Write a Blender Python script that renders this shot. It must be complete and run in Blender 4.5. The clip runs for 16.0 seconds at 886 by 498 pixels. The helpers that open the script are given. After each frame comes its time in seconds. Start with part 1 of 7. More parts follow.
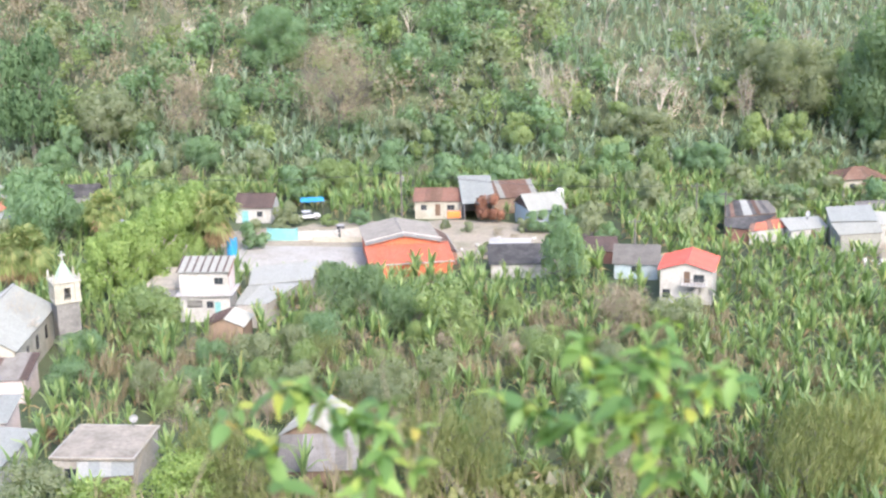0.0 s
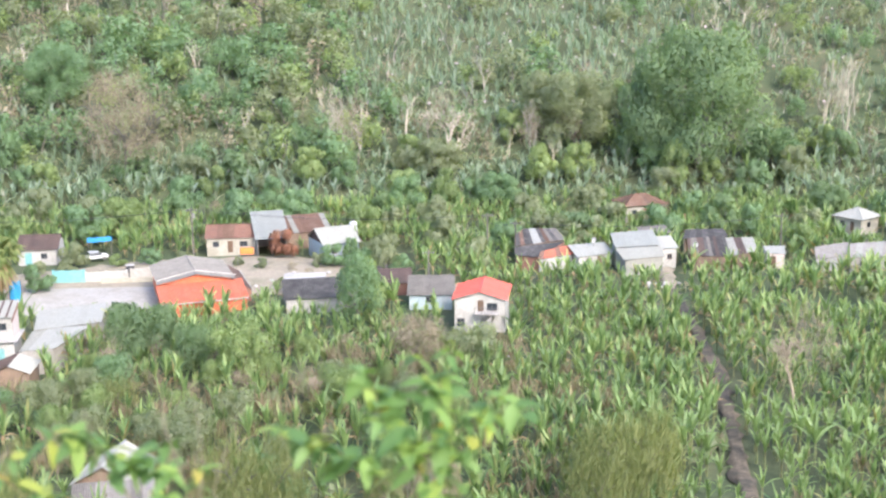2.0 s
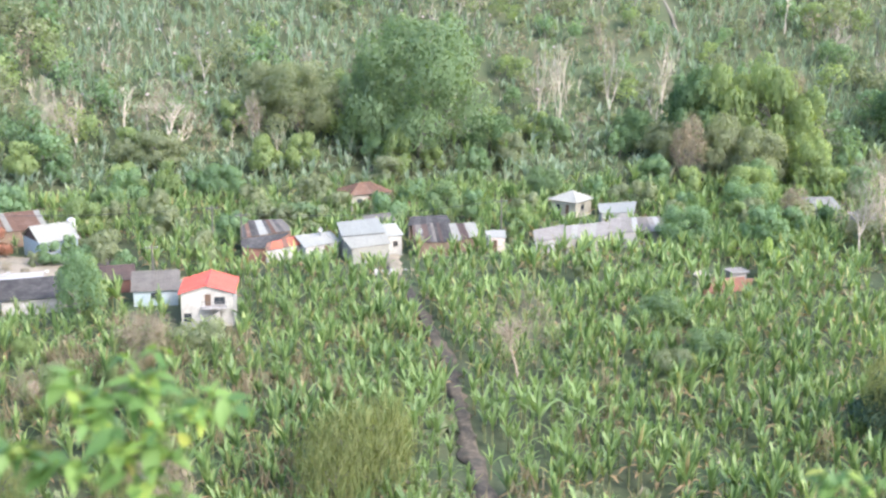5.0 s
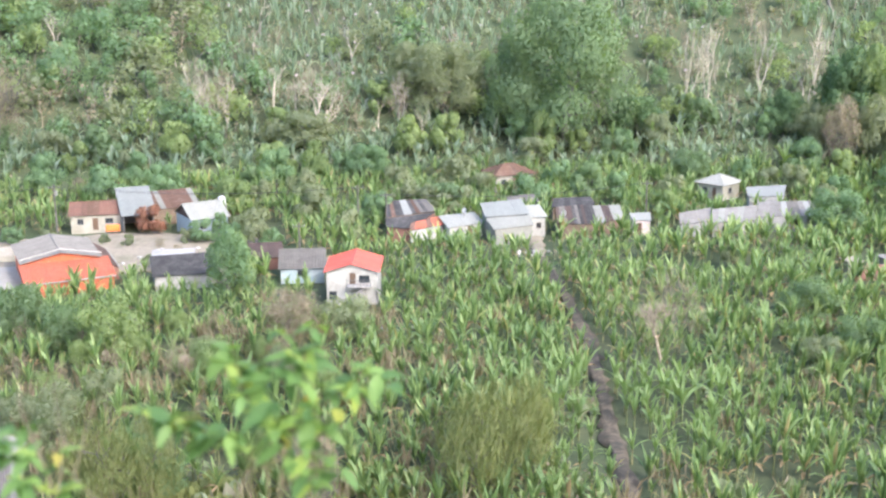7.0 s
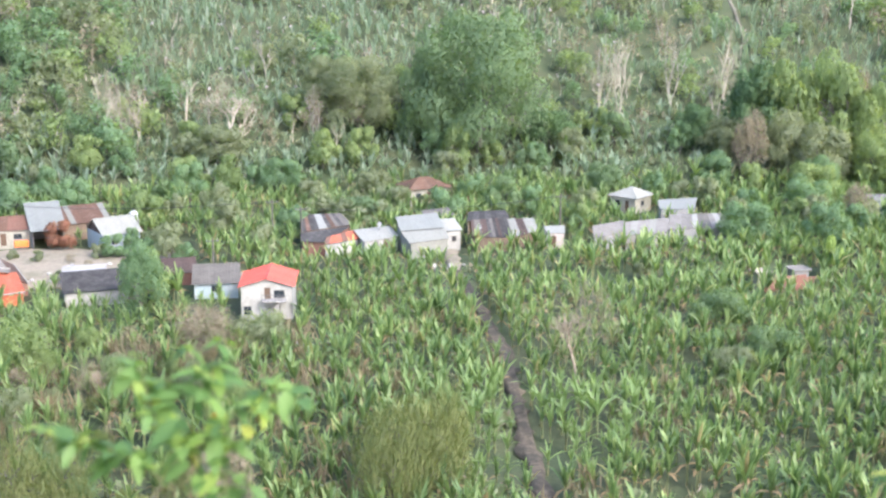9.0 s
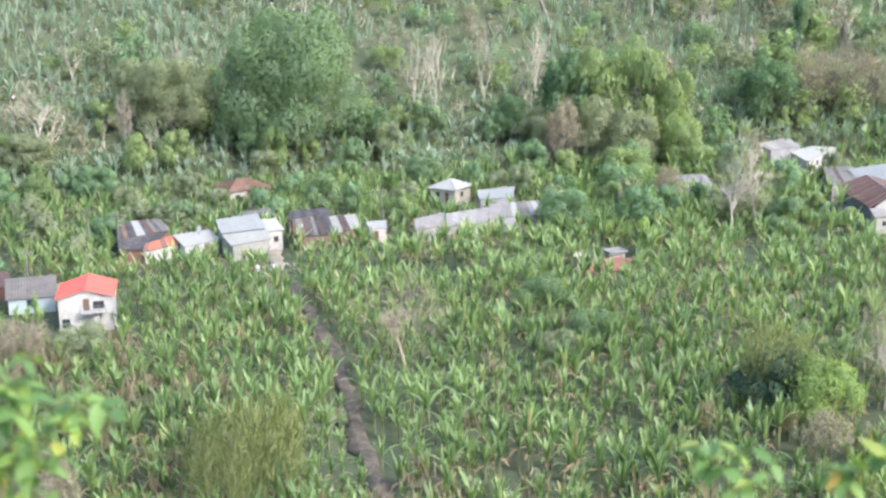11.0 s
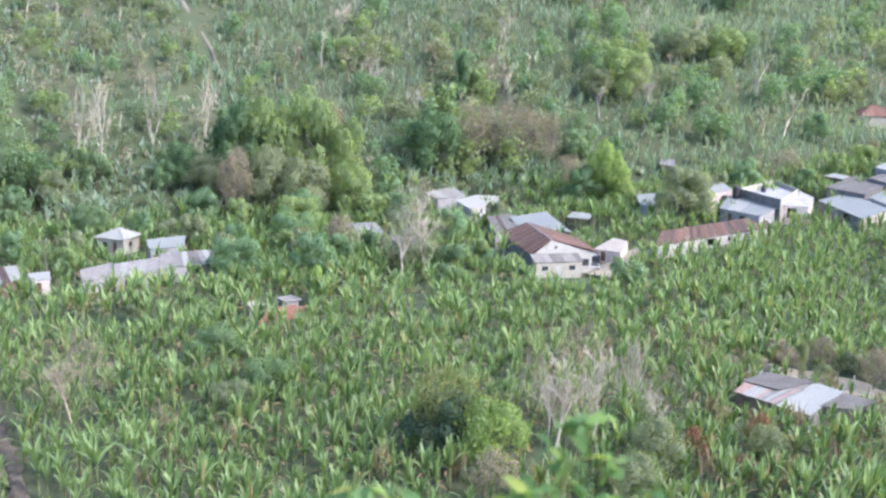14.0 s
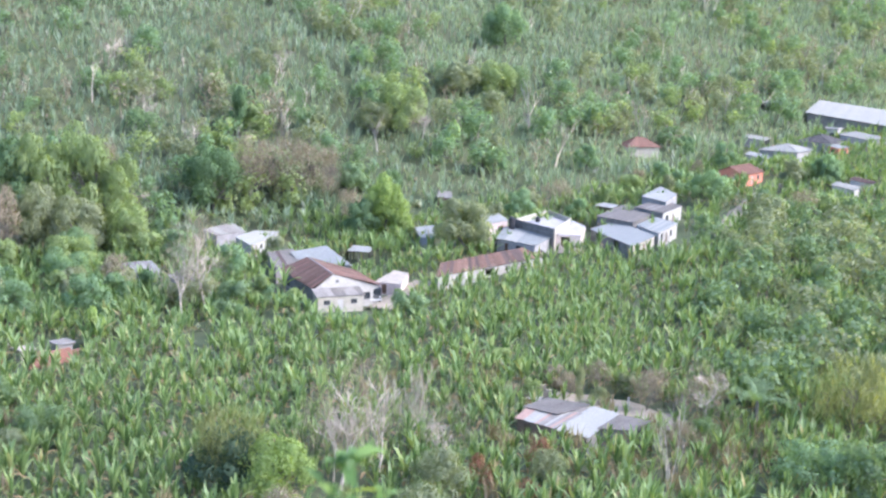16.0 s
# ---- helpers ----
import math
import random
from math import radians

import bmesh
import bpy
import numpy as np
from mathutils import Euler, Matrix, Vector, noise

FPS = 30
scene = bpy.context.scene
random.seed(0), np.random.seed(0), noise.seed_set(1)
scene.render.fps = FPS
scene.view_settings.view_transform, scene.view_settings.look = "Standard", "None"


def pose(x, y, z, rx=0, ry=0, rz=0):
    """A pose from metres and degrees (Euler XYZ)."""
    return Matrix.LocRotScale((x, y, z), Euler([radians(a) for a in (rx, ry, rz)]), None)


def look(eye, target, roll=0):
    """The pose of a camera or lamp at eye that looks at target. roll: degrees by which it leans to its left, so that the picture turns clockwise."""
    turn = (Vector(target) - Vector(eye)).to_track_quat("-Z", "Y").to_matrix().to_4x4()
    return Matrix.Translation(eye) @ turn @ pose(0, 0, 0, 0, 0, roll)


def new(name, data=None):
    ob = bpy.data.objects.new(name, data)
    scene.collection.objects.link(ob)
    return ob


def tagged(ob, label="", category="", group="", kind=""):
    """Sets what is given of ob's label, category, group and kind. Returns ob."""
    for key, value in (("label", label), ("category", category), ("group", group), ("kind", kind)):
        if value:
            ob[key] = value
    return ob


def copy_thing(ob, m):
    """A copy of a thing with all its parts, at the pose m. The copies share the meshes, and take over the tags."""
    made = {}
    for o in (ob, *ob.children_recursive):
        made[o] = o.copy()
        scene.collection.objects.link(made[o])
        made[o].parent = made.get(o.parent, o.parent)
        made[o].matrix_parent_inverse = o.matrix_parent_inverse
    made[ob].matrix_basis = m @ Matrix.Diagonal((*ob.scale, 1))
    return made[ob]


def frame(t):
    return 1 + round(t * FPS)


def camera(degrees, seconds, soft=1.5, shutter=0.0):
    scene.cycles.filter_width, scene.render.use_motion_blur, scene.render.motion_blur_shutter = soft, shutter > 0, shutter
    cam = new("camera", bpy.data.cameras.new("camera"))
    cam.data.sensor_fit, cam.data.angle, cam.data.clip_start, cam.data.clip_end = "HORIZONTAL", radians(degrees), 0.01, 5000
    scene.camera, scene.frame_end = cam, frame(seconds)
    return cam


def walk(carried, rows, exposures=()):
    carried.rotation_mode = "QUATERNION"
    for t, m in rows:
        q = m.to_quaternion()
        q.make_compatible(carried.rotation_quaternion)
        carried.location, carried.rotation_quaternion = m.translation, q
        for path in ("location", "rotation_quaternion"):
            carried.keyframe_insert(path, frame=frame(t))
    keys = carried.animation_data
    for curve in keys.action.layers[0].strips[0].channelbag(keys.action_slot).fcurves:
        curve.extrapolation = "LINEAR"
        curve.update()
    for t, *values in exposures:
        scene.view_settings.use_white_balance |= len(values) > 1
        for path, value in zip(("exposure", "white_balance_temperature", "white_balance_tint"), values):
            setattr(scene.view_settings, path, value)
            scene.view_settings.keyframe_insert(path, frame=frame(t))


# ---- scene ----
cam = camera(37.05, 16.0, soft=2.5)
cam.data.dof.use_dof, cam.data.dof.focus_distance, cam.data.dof.aperture_fstop = True, 170.0, 3.4
# seconds, yaw, pitch, roll: held at arm's length and panned by hand from a hillside
ROWS = [
    (0.0, -0.274, -14.020, 1.097),
    (0.5, -2.137, -14.603, 0.925),
    (1.0, -5.243, -13.093, 0.425),
    (1.5, -6.928, -12.531, 0.564),
    (2.0, -9.313, -12.710, 0.752),
    (2.5, -11.905, -12.906, 0.657),
    (3.0, -13.112, -12.808, 0.492),
    (3.5, -15.728, -12.393, 0.554),
    (4.0, -19.802, -12.583, 0.376),
    (4.2, -21.279, -12.626, -0.030),
    (6.3, -19.035, -14.075, 0.640),
    (6.5, -17.684, -14.132, 0.845),
    (7.0, -15.002, -13.995, 0.602),
    (7.5, -16.536, -14.783, 0.203),
    (8.0, -16.637, -14.946, 0.164),
    (8.5, -16.103, -15.328, 0.379),
    (9.0, -18.638, -13.420, 0.081),
    (9.2, -19.657, -13.123, 0.119),
    (11.3, -27.403, -13.480, 1.087),
    (11.5, -27.800, -13.053, 0.981),
    (12.0, -30.702, -12.832, 0.776),
    (12.5, -33.222, -12.894, 0.441),
    (13.0, -35.319, -11.490, -0.139),
    (13.5, -37.456, -10.178, -0.601),
    (14.0, -40.672, -11.582, -1.141),
    (14.5, -41.644, -10.579, -1.598),
    (15.0, -44.996, -8.639, -1.211),
    (15.5, -48.267, -9.043, -1.408),
    (16.0, -50.237, -9.890, -1.487),
]
ARM = 0.25


def held(yaw, pitch, roll):
    a = radians(yaw)
    return pose(-ARM * math.sin(a), ARM * math.cos(a), 0, 90 + pitch, roll, yaw)


walk(cam, [(t, held(yaw, pitch, roll)) for t, yaw, pitch, roll in ROWS], [
    (0.0, 2.08, 6050, 13), (3.0, 2.06, 6050, 13), (3.5, 2.05, 6000, 12), (4.2, 2.15, 5950, 12), (6.5, 2.07, 5950, 12), (9.0, 2.06, 5900, 12), (11.5, 2.07, 5800, 12),
    (13.5, 2.08, 5620, 14), (14.0, 1.95, 5580, 15), (15.0, 1.93, 5500, 17), (15.5, 1.97, 5500, 17), (16.0, 2.07, 5480, 18)])

# ---- light ----
SUN_AZ, SUN_EL = 158.0, 40.0
world = bpy.data.worlds.new("sky")
scene.world = world
world.use_nodes = True
sky = world.node_tree.nodes.new("ShaderNodeTexSky")
sky.sky_type, sky.sun_disc = "NISHITA", False
sky.sun_elevation, sky.sun_rotation = radians(SUN_EL), radians(SUN_AZ)
sky.dust_density = 3.0
back = world.node_tree.nodes["Background"]
back.inputs["Strength"].default_value = 0.15
world.node_tree.links.new(sky.outputs[0], back.inputs["Color"])
lamp = bpy.data.lights.new("sun", "SUN")
lamp.energy, lamp.angle, lamp.color = 1.05, radians(5.0), (1.0, 0.94, 0.85)
sun = new("sun", lamp)
a, e = radians(SUN_AZ), radians(SUN_EL)
sun.matrix_world = look((300 * math.sin(a) * math.cos(e), 300 * math.cos(a) * math.cos(e), 300 * math.sin(e)), (0, 0, 0))

# ---- materials ----
M = {}


def nodes_of(name):
    m = bpy.data.materials.new(name)
    m.use_nodes = True
    t = m.node_tree
    return m, t, t.nodes["Principled BSDF"], t.links.new


def ramp(t, stops):
    r = t.nodes.new("ShaderNodeValToRGB")
    el = r.color_ramp.elements
    el[0].position, el[0].color = stops[0][0], (*stops[0][1], 1)
    el[1].position, el[1].color = stops[-1][0], (*stops[-1][1], 1)
    for p, c in stops[1:-1]:
        x = el.new(p)
        x.color = (*c, 1)
    return r


def noise_node(t, scale, detail=4.0, rough=0.6, coord=None):
    n = t.nodes.new("ShaderNodeTexNoise")
    n.inputs["Scale"].default_value, n.inputs["Detail"].default_value, n.inputs["Roughness"].default_value = scale, detail, rough
    if coord is None:
        coord = t.nodes.new("ShaderNodeNewGeometry").outputs["Position"]
    t.links.new(coord, n.inputs["Vector"])
    return n


def mixed(t, fac, a_, b_, kind="MIX"):
    x = t.nodes.new("ShaderNodeMix")
    x.data_type, x.blend_type = "RGBA", kind
    if isinstance(fac, float):
        x.inputs["Factor"].default_value = fac
    else:
        t.links.new(fac, x.inputs["Factor"])
    for v, s in ((a_, x.inputs["A"]), (b_, x.inputs["B"])):
        if isinstance(v, tuple):
            s.default_value = (*v, 1)
        else:
            t.links.new(v, s)
    return x.outputs["Result"]


def surface(name, base, stain, rough=0.8, metal=0.0, grain=6.0, patch=0.35, bump=0.15, vary=0.0, stain_at=(0.42, 0.7)):
    """Wall, roof or ground: base colour with stains in broad patches, fine grain and relief."""
    m, t, p, link = nodes_of(name)
    big = noise_node(t, patch, 5, 0.65)
    r = ramp(t, [(stain_at[0], base), (stain_at[1], stain)])
    link(big.outputs["Fac"], r.inputs["Fac"])
    fine = noise_node(t, grain, 5, 0.7)
    fr = ramp(t, [(0.3, (0.72, 0.72, 0.72)), (0.7, (1.12, 1.12, 1.12))])
    link(fine.outputs["Fac"], fr.inputs["Fac"])
    col = mixed(t, 1.0, r.outputs["Color"], fr.outputs["Color"], "MULTIPLY")
    if vary:
        info = t.nodes.new("ShaderNodeObjectInfo")
        vr = ramp(t, [(0.0, (1 - vary,) * 3), (1.0, (1 + vary * 0.5,) * 3)])
        link(info.outputs["Random"], vr.inputs["Fac"])
        col = mixed(t, 1.0, col, vr.outputs["Color"], "MULTIPLY")
    link(col, p.inputs["Base Color"])
    p.inputs["Roughness"].default_value, p.inputs["Metallic"].default_value = rough, metal
    p.inputs["Specular IOR Level"].default_value = 0.2
    b = t.nodes.new("ShaderNodeBump")
    b.inputs["Strength"].default_value, b.inputs["Distance"].default_value = bump, 0.05
    link(fine.outputs["Fac"], b.inputs["Height"])
    link(b.outputs["Normal"], p.inputs["Normal"])
    M[name] = m
    return m


def leafy(name, stops, glow=0.35, patch=0.06, rough=0.75, single=False, shine=0.15):
    """Leaves: each leaf its own tone, drifting in broad patches; light comes through."""
    m, t, p, link = nodes_of(name)
    g = t.nodes.new("ShaderNodeNewGeometry")
    r = ramp(t, stops)
    link(t.nodes.new("ShaderNodeObjectInfo").outputs["Random"] if single else g.outputs["Random Per Island"], r.inputs["Fac"])
    big = noise_node(t, patch, 3, 0.6)
    br = ramp(t, [(0.35, (0.96, 0.87, 0.90)), (0.65, (1.21, 1.06, 1.07))])
    link(big.outputs["Fac"], br.inputs["Fac"])
    col = mixed(t, 1.0, r.outputs["Color"], br.outputs["Color"], "MULTIPLY")
    link(col, p.inputs["Base Color"])
    p.inputs["Roughness"].default_value = rough
    p.inputs["Specular IOR Level"].default_value = shine
    tr = t.nodes.new("ShaderNodeBsdfTranslucent")
    link(mixed(t, 1.0, col, (1.3, 1.25, 0.5), "MULTIPLY"), tr.inputs["Color"])
    s = t.nodes.new("ShaderNodeMixShader")
    s.inputs["Fac"].default_value = glow
    link(p.outputs[0], s.inputs[1])
    link(tr.outputs[0], s.inputs[2])
    link(s.outputs[0], t.nodes["Material Output"].inputs["Surface"])
    M[name] = m
    return m


surface("earth", (0.088, 0.098, 0.052), (0.056, 0.084, 0.038), 0.95, grain=1.5, patch=0.08, bump=0.4)
surface("dirt", (0.285, 0.24, 0.18), (0.20, 0.18, 0.125), 0.95, grain=2.0, patch=0.3, bump=0.3)
surface("track_earth", (0.215, 0.19, 0.145), (0.16, 0.15, 0.105), 0.95, grain=2.0, patch=0.3, bump=0.3)
surface("lane_earth", (0.075, 0.066, 0.052), (0.16, 0.125, 0.09), 0.95, grain=2.2, patch=0.55, bump=0.6)
surface("concrete", (0.38, 0.36, 0.34), (0.25, 0.235, 0.22), 0.9, grain=3.0, patch=0.4)
surface("pale_concrete", (0.335, 0.312, 0.278), (0.265, 0.243, 0.21), 0.9, grain=3.0, patch=0.3)
surface("white_paint", (0.385, 0.370, 0.338), (0.29, 0.27, 0.238), 0.8, grain=5.0, patch=0.6, stain_at=(0.48, 0.75))
surface("cream_paint", (0.37, 0.345, 0.285), (0.28, 0.255, 0.20), 0.8, grain=5.0, patch=0.5)
surface("pink_paint", (0.56, 0.46, 0.42), (0.44, 0.37, 0.33), 0.8, grain=5.0, patch=0.5)
surface("blue_paint", (0.33, 0.40, 0.42), (0.36, 0.385, 0.385), 0.8, grain=5.0, patch=0.5)
surface("orange_paint", (0.50, 0.135, 0.06), (0.42, 0.15, 0.09), 0.7, grain=4.0, patch=0.4)
surface("coral_paint", (0.56, 0.21, 0.13), (0.48, 0.23, 0.16), 0.75, grain=4.0, patch=0.4)
surface("block", (0.32, 0.31, 0.30), (0.22, 0.21, 0.20), 0.95, grain=7.0, patch=0.6, bump=0.4)
surface("brick", (0.25, 0.125, 0.095), (0.20, 0.13, 0.10), 0.95, grain=7.0, patch=0.6, bump=0.4)
surface("boards", (0.24, 0.17, 0.12), (0.17, 0.13, 0.10), 0.9, grain=5.0, patch=0.7, vary=0.3)
surface("zinc", (0.246, 0.240, 0.207), (0.187, 0.179, 0.150), 0.75, metal=0.0, grain=4.0, patch=0.9, vary=0.06, stain_at=(0.5, 0.85))
surface("beige_sheet", (0.185, 0.172, 0.155), (0.145, 0.134, 0.12), 0.9, grain=4.0, patch=0.8, vary=0.05)
surface("blue_zinc", (0.218, 0.223, 0.205), (0.186, 0.189, 0.171), 0.75, metal=0.0, grain=4.0, patch=1.1, vary=0.04, stain_at=(0.5, 0.9))
surface("white_zinc", (0.285, 0.279, 0.246), (0.225, 0.216, 0.184), 0.75, metal=0.0, grain=4.0, patch=0.9, vary=0.05, stain_at=(0.55, 0.9))
surface("rust", (0.135, 0.080, 0.056), (0.21, 0.150, 0.118), 0.85, metal=0.1, grain=3.0, patch=0.5, vary=0.3, stain_at=(0.5, 0.75))
surface("pink_rust", (0.30, 0.205, 0.165), (0.25, 0.165, 0.13), 0.85, grain=3.0, patch=0.8, vary=0.25)
surface("dark_sheet", (0.055, 0.052, 0.05), (0.105, 0.097, 0.09), 0.95, grain=4.0, patch=0.7, vary=0.3)
surface("grey_sheet", (0.225, 0.208, 0.186), (0.165, 0.148, 0.128), 0.9, grain=4.0, patch=0.8, vary=0.12)
surface("drab_sheet", (0.155, 0.140, 0.122), (0.115, 0.104, 0.09), 0.95, grain=4.0, patch=0.7, vary=0.08)
surface("red_roof", (0.44, 0.09, 0.065), (0.38, 0.105, 0.08), 0.6, grain=3.0, patch=0.3, vary=0.1)
surface("mid_red_roof", (0.180, 0.096, 0.070), (0.15, 0.095, 0.072), 0.85, grain=3.0, patch=0.5, vary=0.2)
surface("brown_roof", (0.095, 0.066, 0.056), (0.072, 0.055, 0.049), 0.95, grain=3.0, patch=0.5, vary=0.2)
surface("coral_sheet", (0.40, 0.115, 0.066), (0.33, 0.12, 0.08), 0.8, grain=3.0, patch=0.5, vary=0.06)
surface("tan_slab", (0.36, 0.315, 0.25), (0.27, 0.235, 0.19), 0.9, grain=3.0, patch=0.5)
surface("stained_slab", (0.27, 0.235, 0.19), (0.175, 0.15, 0.12), 0.95, grain=2.0, patch=0.45, bump=0.3)
surface("teal_paint", (0.16, 0.34, 0.33), (0.22, 0.38, 0.36), 0.6, patch=0.5)
surface("tarp_blue", (0.04, 0.26, 0.48), (0.06, 0.24, 0.42), 0.5, patch=0.8)
surface("pole_wood", (0.15, 0.135, 0.12), (0.10, 0.09, 0.08), 0.9, grain=9.0)
surface("bark", (0.17, 0.155, 0.125), (0.115, 0.105, 0.085), 0.95, grain=6.0, patch=0.5, bump=0.4)
surface("pale_bark", (0.49, 0.435, 0.355), (0.36, 0.31, 0.24), 0.95, grain=5.0, patch=0.5, bump=0.3)
surface("twig_bark", (0.33, 0.275, 0.20), (0.25, 0.205, 0.15), 0.95, grain=5.0, patch=0.5)
surface("dry_stalk", (0.21, 0.175, 0.12), (0.16, 0.13, 0.09), 0.95, grain=30.0, patch=6.0)
surface("green_stem", (0.13, 0.13, 0.06), (0.17, 0.13, 0.08), 0.7, grain=40.0, patch=8.0)
surface("pseudostem_skin", (0.17, 0.20, 0.09), (0.20, 0.17, 0.09), 0.7, grain=5.0, patch=0.8)
surface("car_white", (0.5, 0.5, 0.48), (0.42, 0.41, 0.4), 0.4, patch=0.6)
surface("truck_dark", (0.03, 0.035, 0.05), (0.05, 0.05, 0.06), 0.4, patch=0.6)
surface("tyre", (0.02, 0.02, 0.02), (0.04, 0.04, 0.04), 0.9)
surface("spire_green", (0.27, 0.36, 0.25), (0.34, 0.38, 0.30), 0.7, patch=0.6)
surface("old_render", (0.20, 0.19, 0.175), (0.13, 0.125, 0.115), 0.95, grain=4.0, patch=0.7, bump=0.3)
surface("wood_door", (0.14, 0.09, 0.06), (0.10, 0.07, 0.05), 0.7, patch=0.8)
surface("dark_frame", (0.10, 0.10, 0.10), (0.07, 0.07, 0.07), 0.6)
surface("water_tank_white", (0.5, 0.5, 0.49), (0.42, 0.41, 0.40), 0.6)
surface("black_plastic", (0.03, 0.03, 0.035), (0.05, 0.05, 0.05), 0.5)
surface("cloth_orange", (0.70, 0.20, 0.05), (0.62, 0.22, 0.09), 0.9)
surface("rubble_pale", (0.46, 0.44, 0.41), (0.34, 0.315, 0.28), 0.9, grain=2.0, patch=1.2)
surface("wire", (0.05, 0.05, 0.05), (0.07, 0.07, 0.07), 0.6)
gl, gt, gp, _ = nodes_of("glass_dark")
gp.inputs["Base Color"].default_value = (0.03, 0.035, 0.04, 1)
gp.inputs["Roughness"].default_value = 0.08
M["glass"] = gl

leafy("banana", [(0.0, (0.082, 0.15, 0.055)), (0.35, (0.132, 0.226, 0.084)), (0.7, (0.2, 0.31, 0.119)), (0.95, (0.262, 0.366, 0.148)), (0.98, (0.3, 0.33, 0.143)), (1.0, (0.27, 0.23, 0.126))], 0.40, rough=0.5, shine=0.4)
# hill bananas paler and bluer than the field's: distance haze in the colour
leafy("banana_hazed", [(0.0, (0.145, 0.223, 0.164)), (0.4, (0.189, 0.283, 0.208)), (0.75, (0.246, 0.35, 0.264)), (0.96, (0.304, 0.397, 0.323)), (1.0, (0.335, 0.361, 0.315))], 0.52, 0.03, 0.55, shine=0.35)
# dark, green, olive, lime2: translucency raised to lift the darks as haze would
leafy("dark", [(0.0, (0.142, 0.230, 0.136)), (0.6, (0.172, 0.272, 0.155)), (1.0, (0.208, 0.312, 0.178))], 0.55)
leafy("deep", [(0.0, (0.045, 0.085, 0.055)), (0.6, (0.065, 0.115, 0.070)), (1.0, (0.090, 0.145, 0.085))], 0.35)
leafy("shade", [(0.0, (0.082, 0.150, 0.078)), (0.6, (0.110, 0.195, 0.098)), (1.0, (0.142, 0.240, 0.120))], 0.45)
# green, olive, lime2 and brown: blue added to the leaf colour for haze
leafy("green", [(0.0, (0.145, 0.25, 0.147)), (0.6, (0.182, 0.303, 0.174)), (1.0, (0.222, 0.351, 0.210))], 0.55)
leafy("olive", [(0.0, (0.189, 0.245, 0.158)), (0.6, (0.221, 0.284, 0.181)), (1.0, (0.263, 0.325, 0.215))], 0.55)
leafy("lime", [(0.0, (0.197, 0.309, 0.112)), (0.6, (0.248, 0.372, 0.135)), (1.0, (0.304, 0.423, 0.174))], 0.55)
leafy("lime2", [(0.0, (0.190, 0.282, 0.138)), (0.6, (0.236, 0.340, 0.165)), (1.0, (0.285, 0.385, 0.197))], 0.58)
leafy("plume", [(0.0, (0.150, 0.195, 0.082)), (0.6, (0.215, 0.268, 0.112)), (1.0, (0.285, 0.330, 0.150))], 0.46)
leafy("rusty", [(0.0, (0.170, 0.090, 0.060)), (0.6, (0.235, 0.125, 0.080)), (1.0, (0.230, 0.155, 0.105))], 0.3)
leafy("brown", [(0.0, (0.185, 0.182, 0.127)), (0.6, (0.228, 0.220, 0.158)), (1.0, (0.275, 0.262, 0.194))], 0.3)
leafy("frond", [(0.0, (0.125, 0.190, 0.070)), (0.6, (0.195, 0.270, 0.100)), (0.9, (0.275, 0.330, 0.140)), (1.0, (0.330, 0.300, 0.160))], 0.45)
leafy("frond_dry", [(0.0, (0.20, 0.165, 0.09)), (1.0, (0.30, 0.245, 0.14))], 0.25)
# undergrowth lightened and blued, hill haze put into its colour
leafy("brush", [(0.0, (0.145, 0.19, 0.13)), (0.4, (0.199, 0.27, 0.162)), (0.8, (0.267, 0.325, 0.216)), (0.93, (0.33, 0.315, 0.254)), (1.0, (0.388, 0.36, 0.313))], 0.42, 0.04)
leafy("pale_tuft", [(0.0, (0.364, 0.370, 0.378)), (0.7, (0.492, 0.470, 0.500)), (1.0, (0.599, 0.550, 0.598))], 0.2)
leafy("near_leaf", [(0.0, (0.095, 0.200, 0.068)), (0.4, (0.145, 0.275, 0.084)), (0.75, (0.210, 0.355, 0.100)), (0.93, (0.310, 0.440, 0.110)), (0.985, (0.360, 0.420, 0.095)), (1.0, (0.380, 0.230, 0.060))], 0.5, 2.0, 0.5, True, 0.35)
leafy("dry_reed", [(0.0, (0.172, 0.156, 0.101)), (0.5, (0.226, 0.207, 0.14)), (0.8, (0.172, 0.195, 0.101)), (1.0, (0.281, 0.257, 0.187))], 0.35, 0.08)

# ---- ground ----
def smooth(lo, hi, v):
    k = np.clip((v - lo) / (hi - lo), 0, 1)
    return k * k * (3 - 2 * k)


FOOT_X, FOOT_Y = (-400, -100, 0, 110, 190, 270, 420, 900), (262, 256, 258, 234, 208, 178, 172, 172)


def beyond_foot(x, y):
    return y - np.interp(x, FOOT_X, FOOT_Y)


def ground(x, y):
    """Height of the land: the slope under the camera, the valley floor, which climbs to the east, and the hill behind the village."""
    x, y = np.asarray(x, float), np.asarray(y, float)
    r = np.hypot(x, y)
    s = np.maximum(0, x - 175.0)
    z = -48 + 0.075 * s * s / (s + 20)
    b = beyond_foot(x, y)
    b = np.maximum(0, 0.5 * (b + np.sqrt(b * b + 150.0)) - 6.0 * smooth(60, -60, b))
    z = z + 0.36 * b * (1 - 0.25 * smooth(120, 500, b))
    near = -2.2 - 0.62 * np.maximum(r - 1.0, 0)
    return 0.5 * (z + near + np.sqrt((z - near) ** 2 + 36.0)) - 0.45


def gz(x, y):
    return float(ground(x, y))


